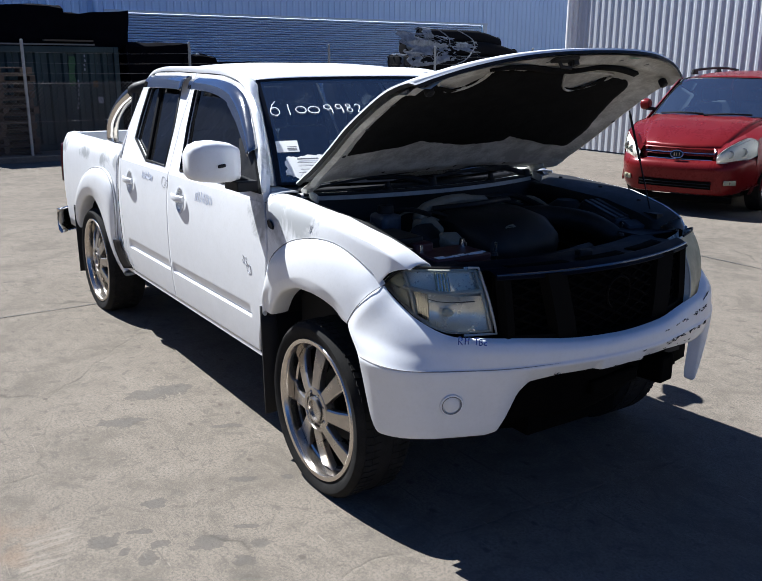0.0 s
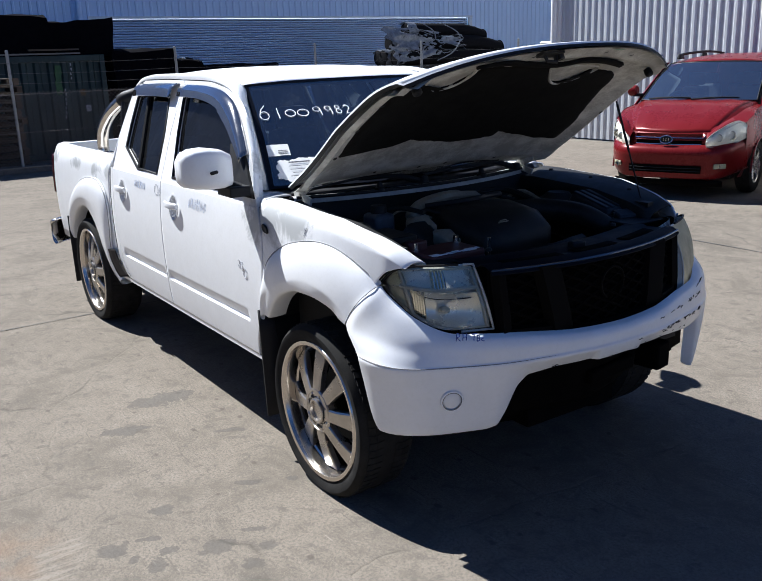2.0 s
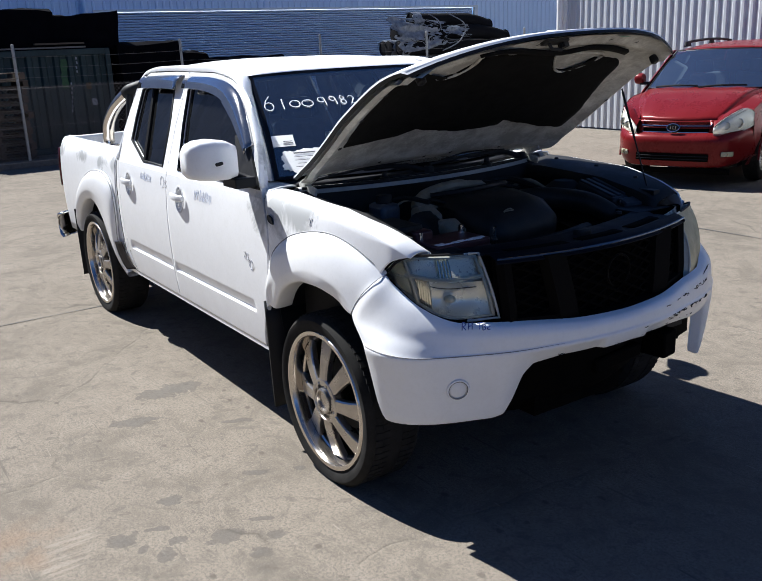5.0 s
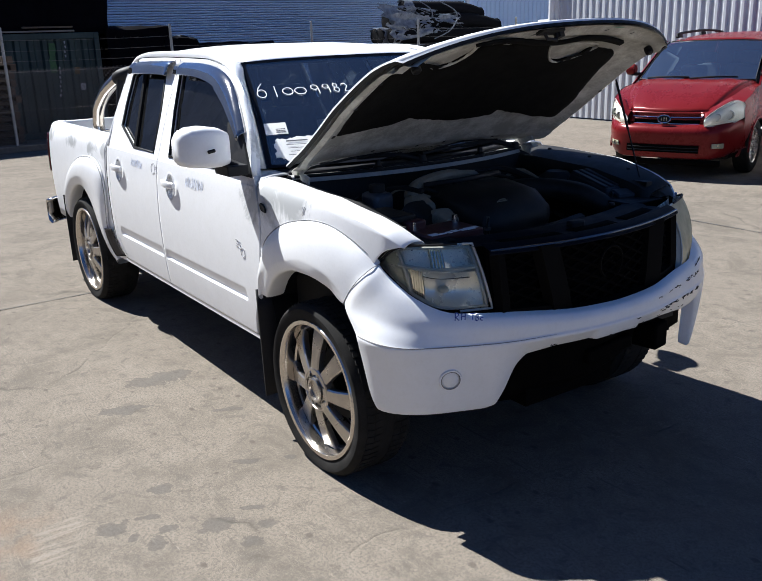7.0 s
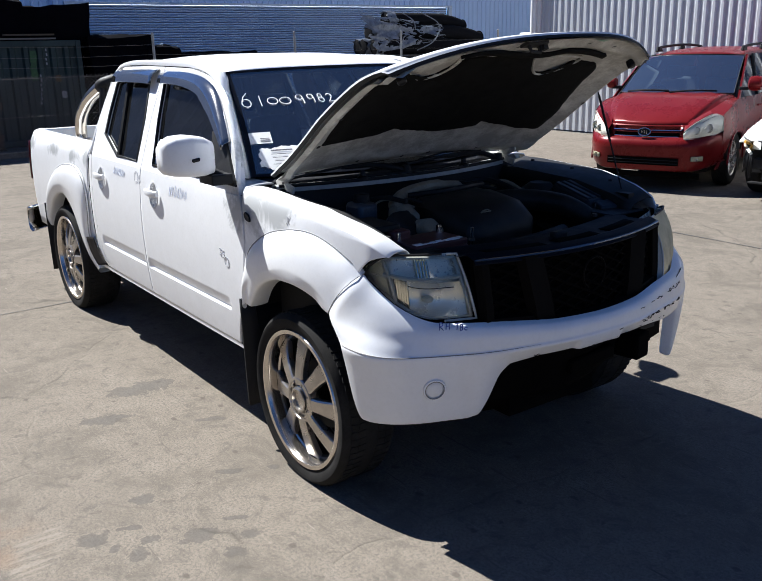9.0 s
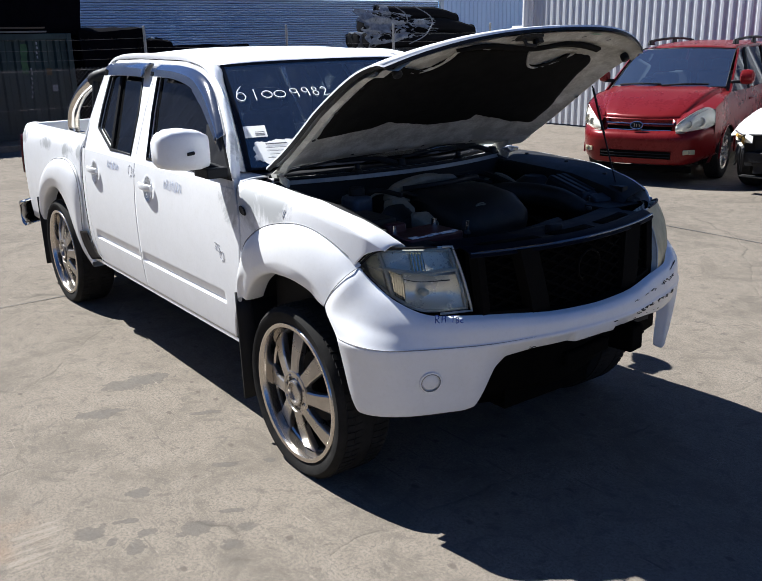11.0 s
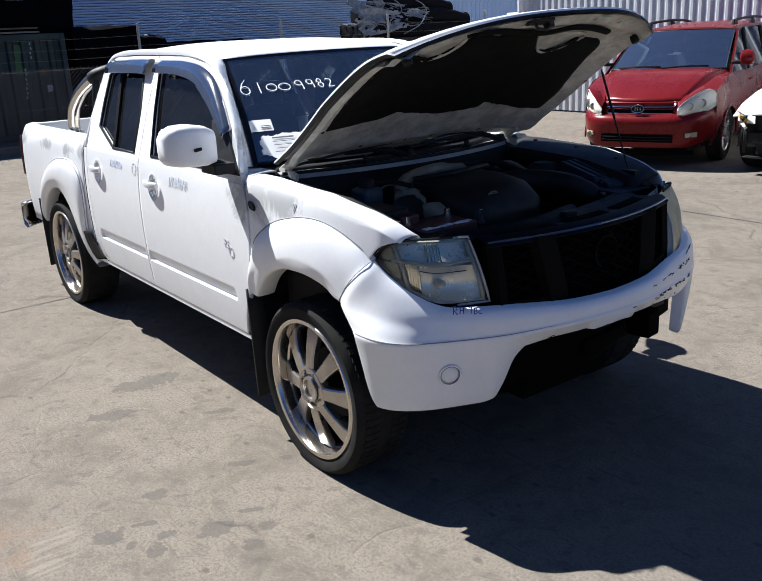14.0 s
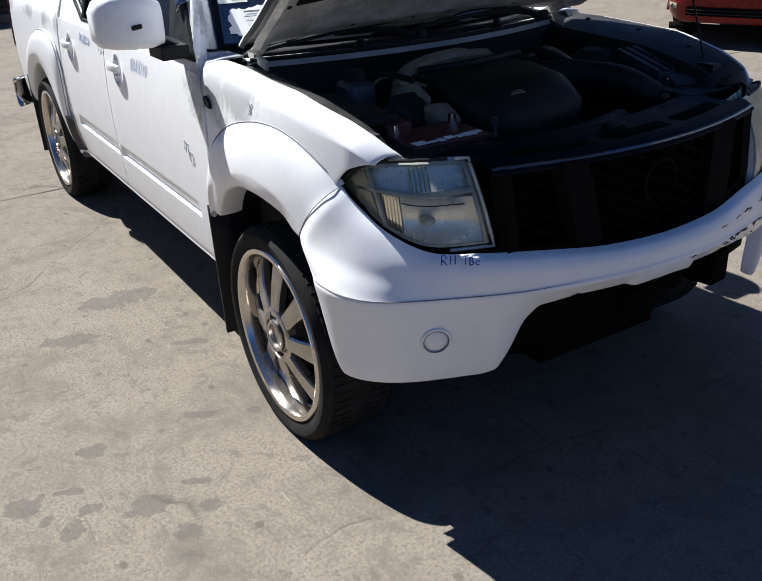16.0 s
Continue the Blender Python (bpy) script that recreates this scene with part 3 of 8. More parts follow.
# lines of the flares on the near side: outer edge on the body, crest, opening; and the front flare's seam to the bumper
ARCH_SEAM = [(0.394, -0.803, 0.980), (0.392, -0.838, 0.967), (0.375, -0.862, 0.944), (0.349, -0.878, 0.914), (0.311, -0.888, 0.868), (0.276, -0.893, 0.816)]
ARCH_F = ([(-0.452, -0.878, 0.655), (-0.440, -0.884, 0.755), (-0.415, -0.884, 0.830), (-0.374, -0.882, 0.927), (-0.314, -0.881, 0.981), (-0.225, -0.877, 1.031), (-0.142, -0.874, 1.061), (-0.025, -0.870, 1.087), (0.077, -0.862, 1.096), (0.168, -0.852, 1.088), (0.251, -0.840, 1.063), (0.328, -0.827, 1.028), (0.394, -0.803, 0.980)],
          [(-0.425, -0.886, 0.690), (-0.393, -0.899, 0.764), (-0.301, -0.913, 0.832), (-0.230, -0.920, 0.874), (-0.123, -0.924, 0.913), (-0.003, -0.922, 0.939), (0.098, -0.917, 0.934), (0.187, -0.908, 0.912), (0.262, -0.896, 0.868), (0.292, -0.891, 0.842)],
          [(-0.392, -0.884, 0.682), (-0.358, -0.894, 0.714), (-0.296, -0.903, 0.778), (-0.215, -0.911, 0.830), (-0.104, -0.916, 0.872), (-0.024, -0.917, 0.881), (0.080, -0.913, 0.880), (0.171, -0.893, 0.851), (0.232, -0.893, 0.822), (0.276, -0.893, 0.814)])
ARCH_R = ([(-3.72, -0.860, 0.600), (-3.66, -0.872, 0.700), (-3.58, -0.880, 0.800), (-3.466, -0.882, 0.908), (-3.264, -0.879, 1.009), (-3.078, -0.875, 1.050), (-2.87, -0.874, 1.052), (-2.72, -0.880, 0.985), (-2.672, -0.883, 0.885), (-2.680, -0.881, 0.752), (-2.72, -0.874, 0.615), (-2.70, -0.850, 0.480), (-2.64, -0.836, 0.400)],
          [(-3.70, -0.885, 0.560), (-3.635, -0.896, 0.660), (-3.56, -0.906, 0.745), (-3.374, -0.914, 0.856), (-3.194, -0.914, 0.905), (-3.046, -0.913, 0.908), (-2.90, -0.910, 0.857), (-2.84, -0.904, 0.748), (-2.82, -0.895, 0.631), (-2.79, -0.876, 0.495), (-2.69, -0.846, 0.370)],
          [(-3.69, -0.872, 0.530), (-3.61, -0.884, 0.648), (-3.462, -0.893, 0.762), (-3.296, -0.895, 0.829), (-3.140, -0.895, 0.832), (-3.012, -0.892, 0.755), (-2.947, -0.886, 0.661), (-2.904, -0.873, 0.546), (-2.850, -0.848, 0.420), (-2.72, -0.836, 0.352)])


def wheel_flare(name, s, lines, seam=None):
    """Bulged wheel flare; with a seam, its front end is trimmed along it."""
    n = 44
    lines = [resample(smooth_line(l, 6), n, closed=False) for l in lines]
    if seam:
        cut = resample(smooth_line(seam, 6), 5, closed=False)
    rows = []
    for i in range(n):
        o, c, e = (l[i] for l in lines)
        f = max(0.0, (i - n + 9) / 8) ** 2 if seam else 0.0
        row = [o + Vector((0, 0.010, 0.004)), o]
        for k, (t, b) in enumerate(((0.12, 0.010), (0.4, 0.017), (0.75, 0.010))):
            p = o.lerp(c, t) + Vector((0, -b, 0.4 * b))
            row.append(p.lerp(cut[k + 1], f * (0.8 if k < 2 else 0.4)) if seam else p)
        row += [c, c.lerp(e, 0.15) + Vector((0, -0.001, 0)), e, e + Vector((0, 0.012, -0.006)), e + Vector((0, 0.09, -0.004))]
        rows.append([(p.x, -s * p.y, p.z) for p in row])
    fl = refine(part(name, grid(rows), M_WHITE, ute), 2)
    part("flare_gap", tube([(p.x, -s * (p.y - 0.002), p.z) for p in lines[0][8:-2]], 0.0024, 5), M_SEAM, fl, "dark gap along the flare")
    if seam:
        part("bumper_gap", tube([(p.x + 0.001, -s * (p.y - 0.0005), p.z) for p in smooth_line(seam, 6)], 0.0014, 5), M_SEAM, fl, "thin gap to the bumper")


M_SEAM = noisy("dirty_panel_gap", (0.20, 0.20, 0.20), (0.32, 0.32, 0.32), 12, (0.7, 0.9))


def with_hole(bm, x, z):
    """Opens the skin where a handle bowl sits."""
    cut = []
    for f in bm.faces:
        c = f.calc_center_median()
        if ((c.x - x + 0.032) / 0.049) ** 2 + ((c.z - z + 0.010) / 0.061) ** 2 < 1:
            cut.append(f)
    bmesh.ops.delete(bm, geom=cut, context='FACES')
    return bm


def channel(x, z, x0, x1):
    """Depth of the pressed channel low on the doors: it dives in going down and ends in a ledge."""
    ends = min(1.0, max(0.0, (x - x0) / 0.02), 1.0) * min(1.0, max(0.0, (x1 - x) / 0.02))
    return 0.013 * ends * curve_at([0.612, 0.620, 0.672], [0.0, 1.0, 0.0], z)


def front_door(s):
    zb, zt = (lambda x: 0.455), (lambda x: 1.20)
    rows = []
    n, m = 120, 110
    for i in range(n + 1):
        row = []
        for k in range(m + 1):
            z = lerp(0.455, 1.1655, k / m)
            xf = door_front(z)
            x = lerp(-1.652, xf, i / n)
            row.append((x, s * (half_width(x, z) - channel(x, z, -1.637, -0.60)), z))
        rows.append(row)
    return part("front_door", with_hole(grid(rows), -1.43, 1.053), M_WHITE, ute, solid=0.012)


def rear_door(s):
    rows = []
    n, m = 120, 110
    for i in range(n + 1):
        row = []
        for k in range(m + 1):
            z = lerp(0.455, 1.1655, k / m)
            xr = bend_at([0.455, 0.55, 0.65, 0.80, 1.0, 1.166], [-2.40, -2.455, -2.485, -2.50, -2.502, -2.505], z)
            x = lerp(xr, -1.660, i / n)
            row.append((x, s * (half_width(x, z) - channel(x, z, -2.42, -1.675)), z))
        rows.append(row)
    return part("rear_door", with_hole(grid(rows), -2.29, 1.05), M_WHITE, ute, solid=0.012)


F_OUT = [(-0.468, 1.166), (-0.585, 1.335), (-0.765, 1.487), (-0.925, 1.587), (-1.10, 1.655), (-1.35, 1.687), (-1.70, 1.693), (-1.67, 1.43), (-1.652, 1.166)]
F_WIN = [(-0.66, 1.195), (-0.735, 1.325), (-0.87, 1.46), (-1.00, 1.56), (-1.15, 1.612), (-1.35, 1.63), (-1.65, 1.637), (-1.575, 1.42), (-1.50, 1.195)]
R_OUT = [(-1.660, 1.166), (-1.680, 1.43), (-1.71, 1.693), (-1.98, 1.696), (-2.33, 1.690), (-2.455, 1.650), (-2.495, 1.50), (-2.505, 1.34), (-2.505, 1.166)]
R_WIN = [(-1.735, 1.195), (-1.77, 1.42), (-1.86, 1.635), (-2.0, 1.64), (-2.31, 1.637), (-2.375, 1.59), (-2.36, 1.43), (-2.335, 1.30), (-2.06, 1.195)]


def frame_ring(name, s, outer, inner, parent, depth=0.035):
    bm = bmesh.new()
    n = len(outer)
    o = [(x, s * cab_half(z), z) for x, z in outer]
    i1 = [(x, s * (cab_half(z) - 0.004), z) for x, z in inner]
    i2 = [(x, s * (cab_half(z) - depth), z) for x, z in inner]
    oo = [(x, s * (cab_half(z) - depth), z) for x, z in outer]
    grid_into(bm, [oo, o, i1, i2], close_u=True)
    bmesh.ops.remove_doubles(bm, verts=bm.verts[:], dist=1e-5)
    return part(name, bm, M_WHITE, parent)


def pane(name, s, outline, mat, parent, inset, grow=0.012, label=""):
    c = Vector((sum(p[0] for p in outline) / len(outline), sum(p[1] for p in outline) / len(outline)))
    bm = bmesh.new()
    vs = []
    for x, z in outline:
        d = Vector((x, z)) - c
        q = c + d * (1 + grow / d.length)
        vs.append(bm.verts.new((q.x, s * (cab_half(q.y) - inset), q.y)))
    bm.faces.new(vs)
    bmesh.ops.triangulate(bm, faces=bm.faces[:])
    ob = part(name, bm, mat, parent, label, smooth=False, face=(0, s, 0.2))
    return ob


def rubber_seal(s, outline, parent):
    line = [(x, s * (cab_half(z) - 0.006), z) for x, z in outline]
    part("window_seal", tube(line, 0.009, 6, closed=True), M_BLACK, parent)


def weather_shield(s, top, drop, parent):
    """Curved rain visor standing proud of the door frame."""
    rows = []
    pts = smooth_line([(x, 0, z) for x, z in top], 5)
    for p, d in zip(pts, np.interp(np.linspace(0, 1, len(pts)), np.linspace(0, 1, len(drop)), drop)):
        row = []
        for t, out in ((0, 0.002), (0.08, 0.014), (0.22, 0.028), (0.36, 0.035), (0.50, 0.037), (0.95, 0.034), (1, 0.030)):
            z = p.z - d * t
            row.append((p.x + (0.35 * d * t if p.x > -1.05 else 0) * -1, s * (cab_half(z) + out), z))
        rows.append(row)
    part("weather_shield", grid(rows), M_SMOKE_SHEEN, parent, "smoked acrylic weather shield", solid=0.003)


M_SMOKE_SHEEN = noisy("smoked_acrylic_shield", (0.34, 0.34, 0.345), (0.22, 0.22, 0.225), 9, (0.03, 0.10), 0.9, coat=1.0, spec=1.0)


def door_handle(s, x, z, parent):
    w = half_width(x, z)
    bm = bmesh.new()
    rings = []
    for f, o in ((1.12, 0.0005), (1.06, 0.0028), (0.96, 0.0025), (0.88, -0.006), (0.75, -0.026), (0.5, -0.036), (0.0, -0.038)):
        rings.append([(x - 0.032 + 0.055 * f * math.cos(a), s * (half_width(x, z - 0.010 + 0.068 * f * math.sin(a)) + o), z - 0.010 + 0.068 * f * math.sin(a)) for a in [2 * math.pi * k / 28 for k in range(28)]])
    grid_into(bm, rings, close_u=True)
    bmesh.ops.remove_doubles(bm, verts=bm.verts[:], dist=1e-5)
    h = part("handle_recess", bm, M_RECESS, parent, "dished handle recess, greyed for the shade inside", face=(0, s, 0))
    rows = []
    for i in range(13):
        t = i / 12
        xx = lerp(x - 0.115, x + 0.050, t)
        out = 0.010 + 0.020 * math.sin(math.pi * min(max(t, 0.02), 0.98)) ** 0.6
        r = 0.016 + 0.003 * math.sin(math.pi * t)
        zc = z + 0.004
        rows.append([(xx, s * (w + out + 0.010 * math.cos(a)), zc + r * math.sin(a)) for a in [2 * math.pi * k / 8 for k in range(8)]])
    bm = bmesh.new()
    vs = grid_into(bm, rows, close_u=True)
    bm.faces.new(vs[0])
    bm.faces.new(vs[-1])
    part("handle", bm, M_WHITE, parent, "white pull handle")


# door white greyed down, so part of the bowl's shade is painted
M_RECESS = noisy("shaded_recess_white", (0.62, 0.62, 0.63), (0.54, 0.54, 0.55), 20, (0.5, 0.6))


def wing_mirror(s):
    rows = []
    # sections from the inner to the outer end: (x front, x back, y, z low, z high)
    for y, xf, xb, zl, zh in ((0.925, -0.56, -0.61, 1.285, 1.375), (0.94, -0.515, -0.635, 1.263, 1.402), (0.985, -0.492, -0.645, 1.256, 1.424), (1.045, -0.497, -0.65, 1.256, 1.434), (1.10, -0.518, -0.655, 1.260, 1.430), (1.135, -0.545, -0.655, 1.268, 1.412), (1.15, -0.58, -0.65, 1.288, 1.385)):
        ring = []
        cx, cz, rx, rz = (xf + xb) / 2, (zl + zh) / 2, (xf - xb) / 2, (zh - zl) / 2
        for k in range(20):
            a = 2 * math.pi * k / 20
            c, sn = math.cos(a), math.sin(a)
            e = 0.45
            ring.append((cx + rx * math.copysign(abs(c) ** e, c), s * y, cz + rz * math.copysign(abs(sn) ** e, sn)))
        rows.append(ring)
    if s > 0:
        # this one is pushed back towards the door
        rows = [[(-0.83 + (p[0] + 0.58) - 0.35 * (p[1] - 0.93), p[1] - 0.42 * (p[1] - 0.93), p[2]) for p in ring] for ring in rows]
    bm = bmesh.new()
    vs = grid_into(bm, rows, close_u=True)
    bm.faces.new(vs[0])
    bm.faces.new(vs[-1])
    m = part("wing_mirror", bm, M_WHITE, ute, "white door mirror housing with a black chip" if s < 0 else "white door mirror housing pushed back", angle=50)
    if s < 0:
        bm = bmesh.new()
        grid_into(bm, [[(-0.657, s * y, z) for y in (0.96, 1.04, 1.12)] for z in (1.275, 1.34, 1.415)])
        part("mirror_glass", bm, M_CHROME, m, smooth=False)
    back = 0.0 if s < 0 else 0.17
    bm = bmesh.new()
    grid_into(bm, [[(-0.58 - back + dx, s * 0.862, 1.225 + dz), (-0.60 - back + dx, s * 0.95, 1.262 + dz)] for dx, dz in ((0.045, -0.02), (0.05, 0.02), (-0.04, 0.035), (-0.05, -0.02))], close_v=True)
    box_into(bm, (0.14, 0.10, 0.045), (-0.575 - back, s * 0.915, 1.235))
    part("mirror_arm", bm, M_BLACK, m, "black plastic mirror arm", bevel=0.006)
    # sail panel in the window corner
    bm = bmesh.new()
    vs = [bm.verts.new((x, s * (cab_half(z) + 0.012), z)) for x, z in ((-0.50, 1.20), (-0.74, 1.20), (-0.86, 1.41), (-0.775, 1.435), (-0.64, 1.335))]
    bm.faces.new(vs)
    part("mirror_sail", bm, M_BLACK, m, smooth=False, solid=0.02)
    if s < 0:
        part("paint_chip", box((0.012, 0.036, 0.015), (-0.4955, s * 1.035, 1.332), (8, 0, 0)), M_BLACK, m, "black chipped spot", bevel=0.005)


def cab():
    # pillar and roof-rail surround on each side
    for s in (-1, 1):
        inner = [(-0.497, 1.205), (-0.578, 1.335), (-0.760, 1.492), (-0.920, 1.592), (-1.10, 1.661), (-1.35, 1.692), (-1.70, 1.698), (-2.0, 1.701), (-2.33, 1.695), (-2.461, 1.655), (-2.501, 1.50), (-2.511, 1.34), (-2.511, 1.166)]
        outer = [(-0.60, 0.732, 1.213), (-0.71, 0.698, 1.33), (-0.855, 0.655, 1.47), (-0.985, 0.618, 1.59), (-1.08, 0.594, 1.668), (-1.33, 0.600, 1.713), (-1.66, 0.600, 1.722), (-1.97, 0.600, 1.722), (-2.31, 0.600, 1.708), (-2.50, 0.605, 1.652), (-2.555, 0.66, 1.50), (-2.57, 0.74, 1.34), (-2.577, 0.835, 1.166)]
        rows = []
        inner = [(p.x, p.z) for p in smooth_line([(x, 0, z) for x, z in inner], 4)]
        for (x, z), (X, Y, Z) in zip(inner, smooth_line(outer, 4)):
            a, b = Vector((x, s * cab_half(z), z)), Vector((X, s * Y, Z))
            d = (b - a)
            row = [a + Vector((0, -s * 0.015, 0))]
            for t in (0.0, 0.1, 0.25, 0.4, 0.55, 0.7, 0.85, 1.0):
                p = a.lerp(b, t)
                p += Vector((0.010, s * 0.016, 0.018)) * math.sin(math.pi * t)
                row.append(p)
            rows.append(row)
        part("pillar_frame", grid(rows), M_WHITE, ute, solid=0.01)
        # lower rear cab corner
        rows = []
        for k in range(13):
            z = lerp(0.46, 1.1655, k / 12)
            xr = bend_at([0.455, 0.55, 0.65, 0.80, 1.0, 1.166], [-2.405, -2.461, -2.491, -2.506, -2.508, -2.511], z)
            rows.append([(xr, s * half_width(-2.5, z), z), (-2.567, s * (half_width(-2.5, z) - 0.004), z), (-2.577, s * (half_width(-2.5, z) - 0.05), z)])
        part("cab_corner", grid(rows), M_WHITE, ute)
        # sill
        rows = [[(x, s * y, z) for y, z in ((0.856, 0.452), (0.855, 0.432), (0.81, 0.395), (0.70, 0.39))] for x in np.linspace(-2.62, -0.53, 10)]
        part("sill", grid(rows), M_WHITE, ute)
        rows = [[(x, s * (half_width(x, z) - 0.05), z) for z in (0.42, 0.7, 0.95, 1.16)] for x in (-2.45, -2.0, -1.5, -1.0, -0.45)]
        part("inner_panel", grid(rows), M_BLACK, ute)
    # roof
    rows = []
    for i in range(21):
        t = i / 20
        row = []
        for k in range(17):
            v = lerp(-1, 1, k / 16)
            xf, xr = -0.985 - 0.095 * v * v, -2.56 + 0.03 * v * v
            x = lerp(xf, xr, t)
            ze = curve_at([-2.52, -2.28, -1.95, -1.33, -1.08], [1.648, 1.71, 1.722, 1.713, 1.668], x)
            zc = curve_at([-2.58, -2.4, -2.1, -1.5, -1.2, -0.98], [1.660, 1.728, 1.752, 1.752, 1.726, 1.682], x)
            y = v * curve_at([-2.5, -2.28, -1.08], [0.605, 0.60, 0.592], x)
            row.append((x, y, lerp(zc, ze, abs(v) ** 2.4)))
        rows.append(row)
    part("roof", grid(rows), M_WHITE, ute, solid=0.02)
    part("headlining", grid([[(p[0], p[1] * 0.98, p[2] - 0.03) for p in r] for r in rows]), M_SEAT, ute)
    # rear cab wall with a dark window
    rows = [[(-2.60 + 0.03 * (z - 1.2), y, z) for y in np.linspace(-1, 1, 7) * curve_at([0.5, 1.2, 1.66], [0.80, 0.82, 0.60], z)] for z in (0.5, 0.9, 1.2)]
    part("cab_back", grid(rows), M_WHITE, ute)
    rows = [[(-2.60 + 0.06 * (z - 1.2), y, z) for y in np.linspace(-1, 1, 7) * curve_at([1.2, 1.66], [0.80, 0.58], z)] for z in (1.2, 1.45, 1.66)]
    part("rear_window", grid(rows), M_GLASS, ute)
    # windscreen
    rows = []
    for i in range(13):
        t = i / 12
        row = []
        for k in range(17):
            v = lerp(-1, 1, k / 16)
            xb, xt = -0.40 - 0.20 * v * v, -0.985 - 0.095 * v * v
            zb, zt = 1.215 - 0.004 * v * v, 1.682 - 0.016 * abs(v) ** 2.4
            row.append((lerp(xb, xt, t) + 0.025 * math.sin(math.pi * t), v * lerp(0.732, 0.594, t), lerp(zb, zt, t)))
        rows.append(row)
    ws = part("windscreen", grid(rows), M_SCREEN, ute, "windscreen with a white hand-painted stock number", face=(1, 0, 1))
    edge = rows[0] + [r[-1] for r in rows[1:]] + rows[-1][::-1][1:] + [r[0] for r in rows[::-1][1:-1]]
    bm = bmesh.new()
    out = [Vector(p) for p in edge]
    c = Vector((-0.75, 0, 1.46))
    inn = []
    for p in out:
        q = p.copy()
        q.y *= 0.945
        q.z = lerp(q.z, 1.46, 0.07)
        q.x = lerp(q.x, -0.75, 0.05)
        inn.append(q)
    n_up = Vector((0.006, 0, 0.006))
    grid_into(bm, [[p + n_up for p in out], [p + n_up * 0.4 for p in inn]], close_u=True)
    part("frit_band", bm, M_BLACK_GLOSS, ws, "black windscreen border")
    return rows


ws_rows = cab()
for s in (-1, 1):
    front_fender(s if s < 0 else 1.03)
    wheel_flare("front_wheel_flare", s if s < 0 else 1.03, ARCH_F, ARCH_SEAM)
    wheel_flare("rear_wheel_flare", s, ARCH_R)
    fd = front_door(s)
    frame_ring("window_frame", s, F_OUT, F_WIN, fd)
    pane("window_glass", s, F_WIN, M_GLASS, fd, 0.02)
    rubber_seal(s, F_WIN, fd)
    weather_shield(s, [(-0.66, 1.380), (-0.79, 1.485), (-0.95, 1.590), (-1.12, 1.648), (-1.35, 1.674), (-1.665, 1.680)], [0.04, 0.065, 0.085, 0.08, 0.072, 0.068], fd)
    door_handle(s, -1.43, 1.053, fd)
    rd = rear_door(s)
    frame_ring("window_frame", s, R_OUT, R_WIN, rd)
    pane("window_glass", s, R_WIN, M_GLASS, rd, 0.02)
    rubber_seal(s, R_WIN, rd)
    bar = [(-2.06, s * (cab_half(1.20) - 0.012), 1.20), (-2.22, s * (cab_half(1.635) - 0.012), 1.635)]
    part("window_divider", tube(bar, 0.012, 6), M_BLACK, rd)
    weather_shield(s, [(-1.76, 1.682), (-2.0, 1.685), (-2.39, 1.676)], [0.080, 0.080, 0.074], rd)
    door_handle(s, -2.29, 1.05, rd)
    wing_mirror(s)


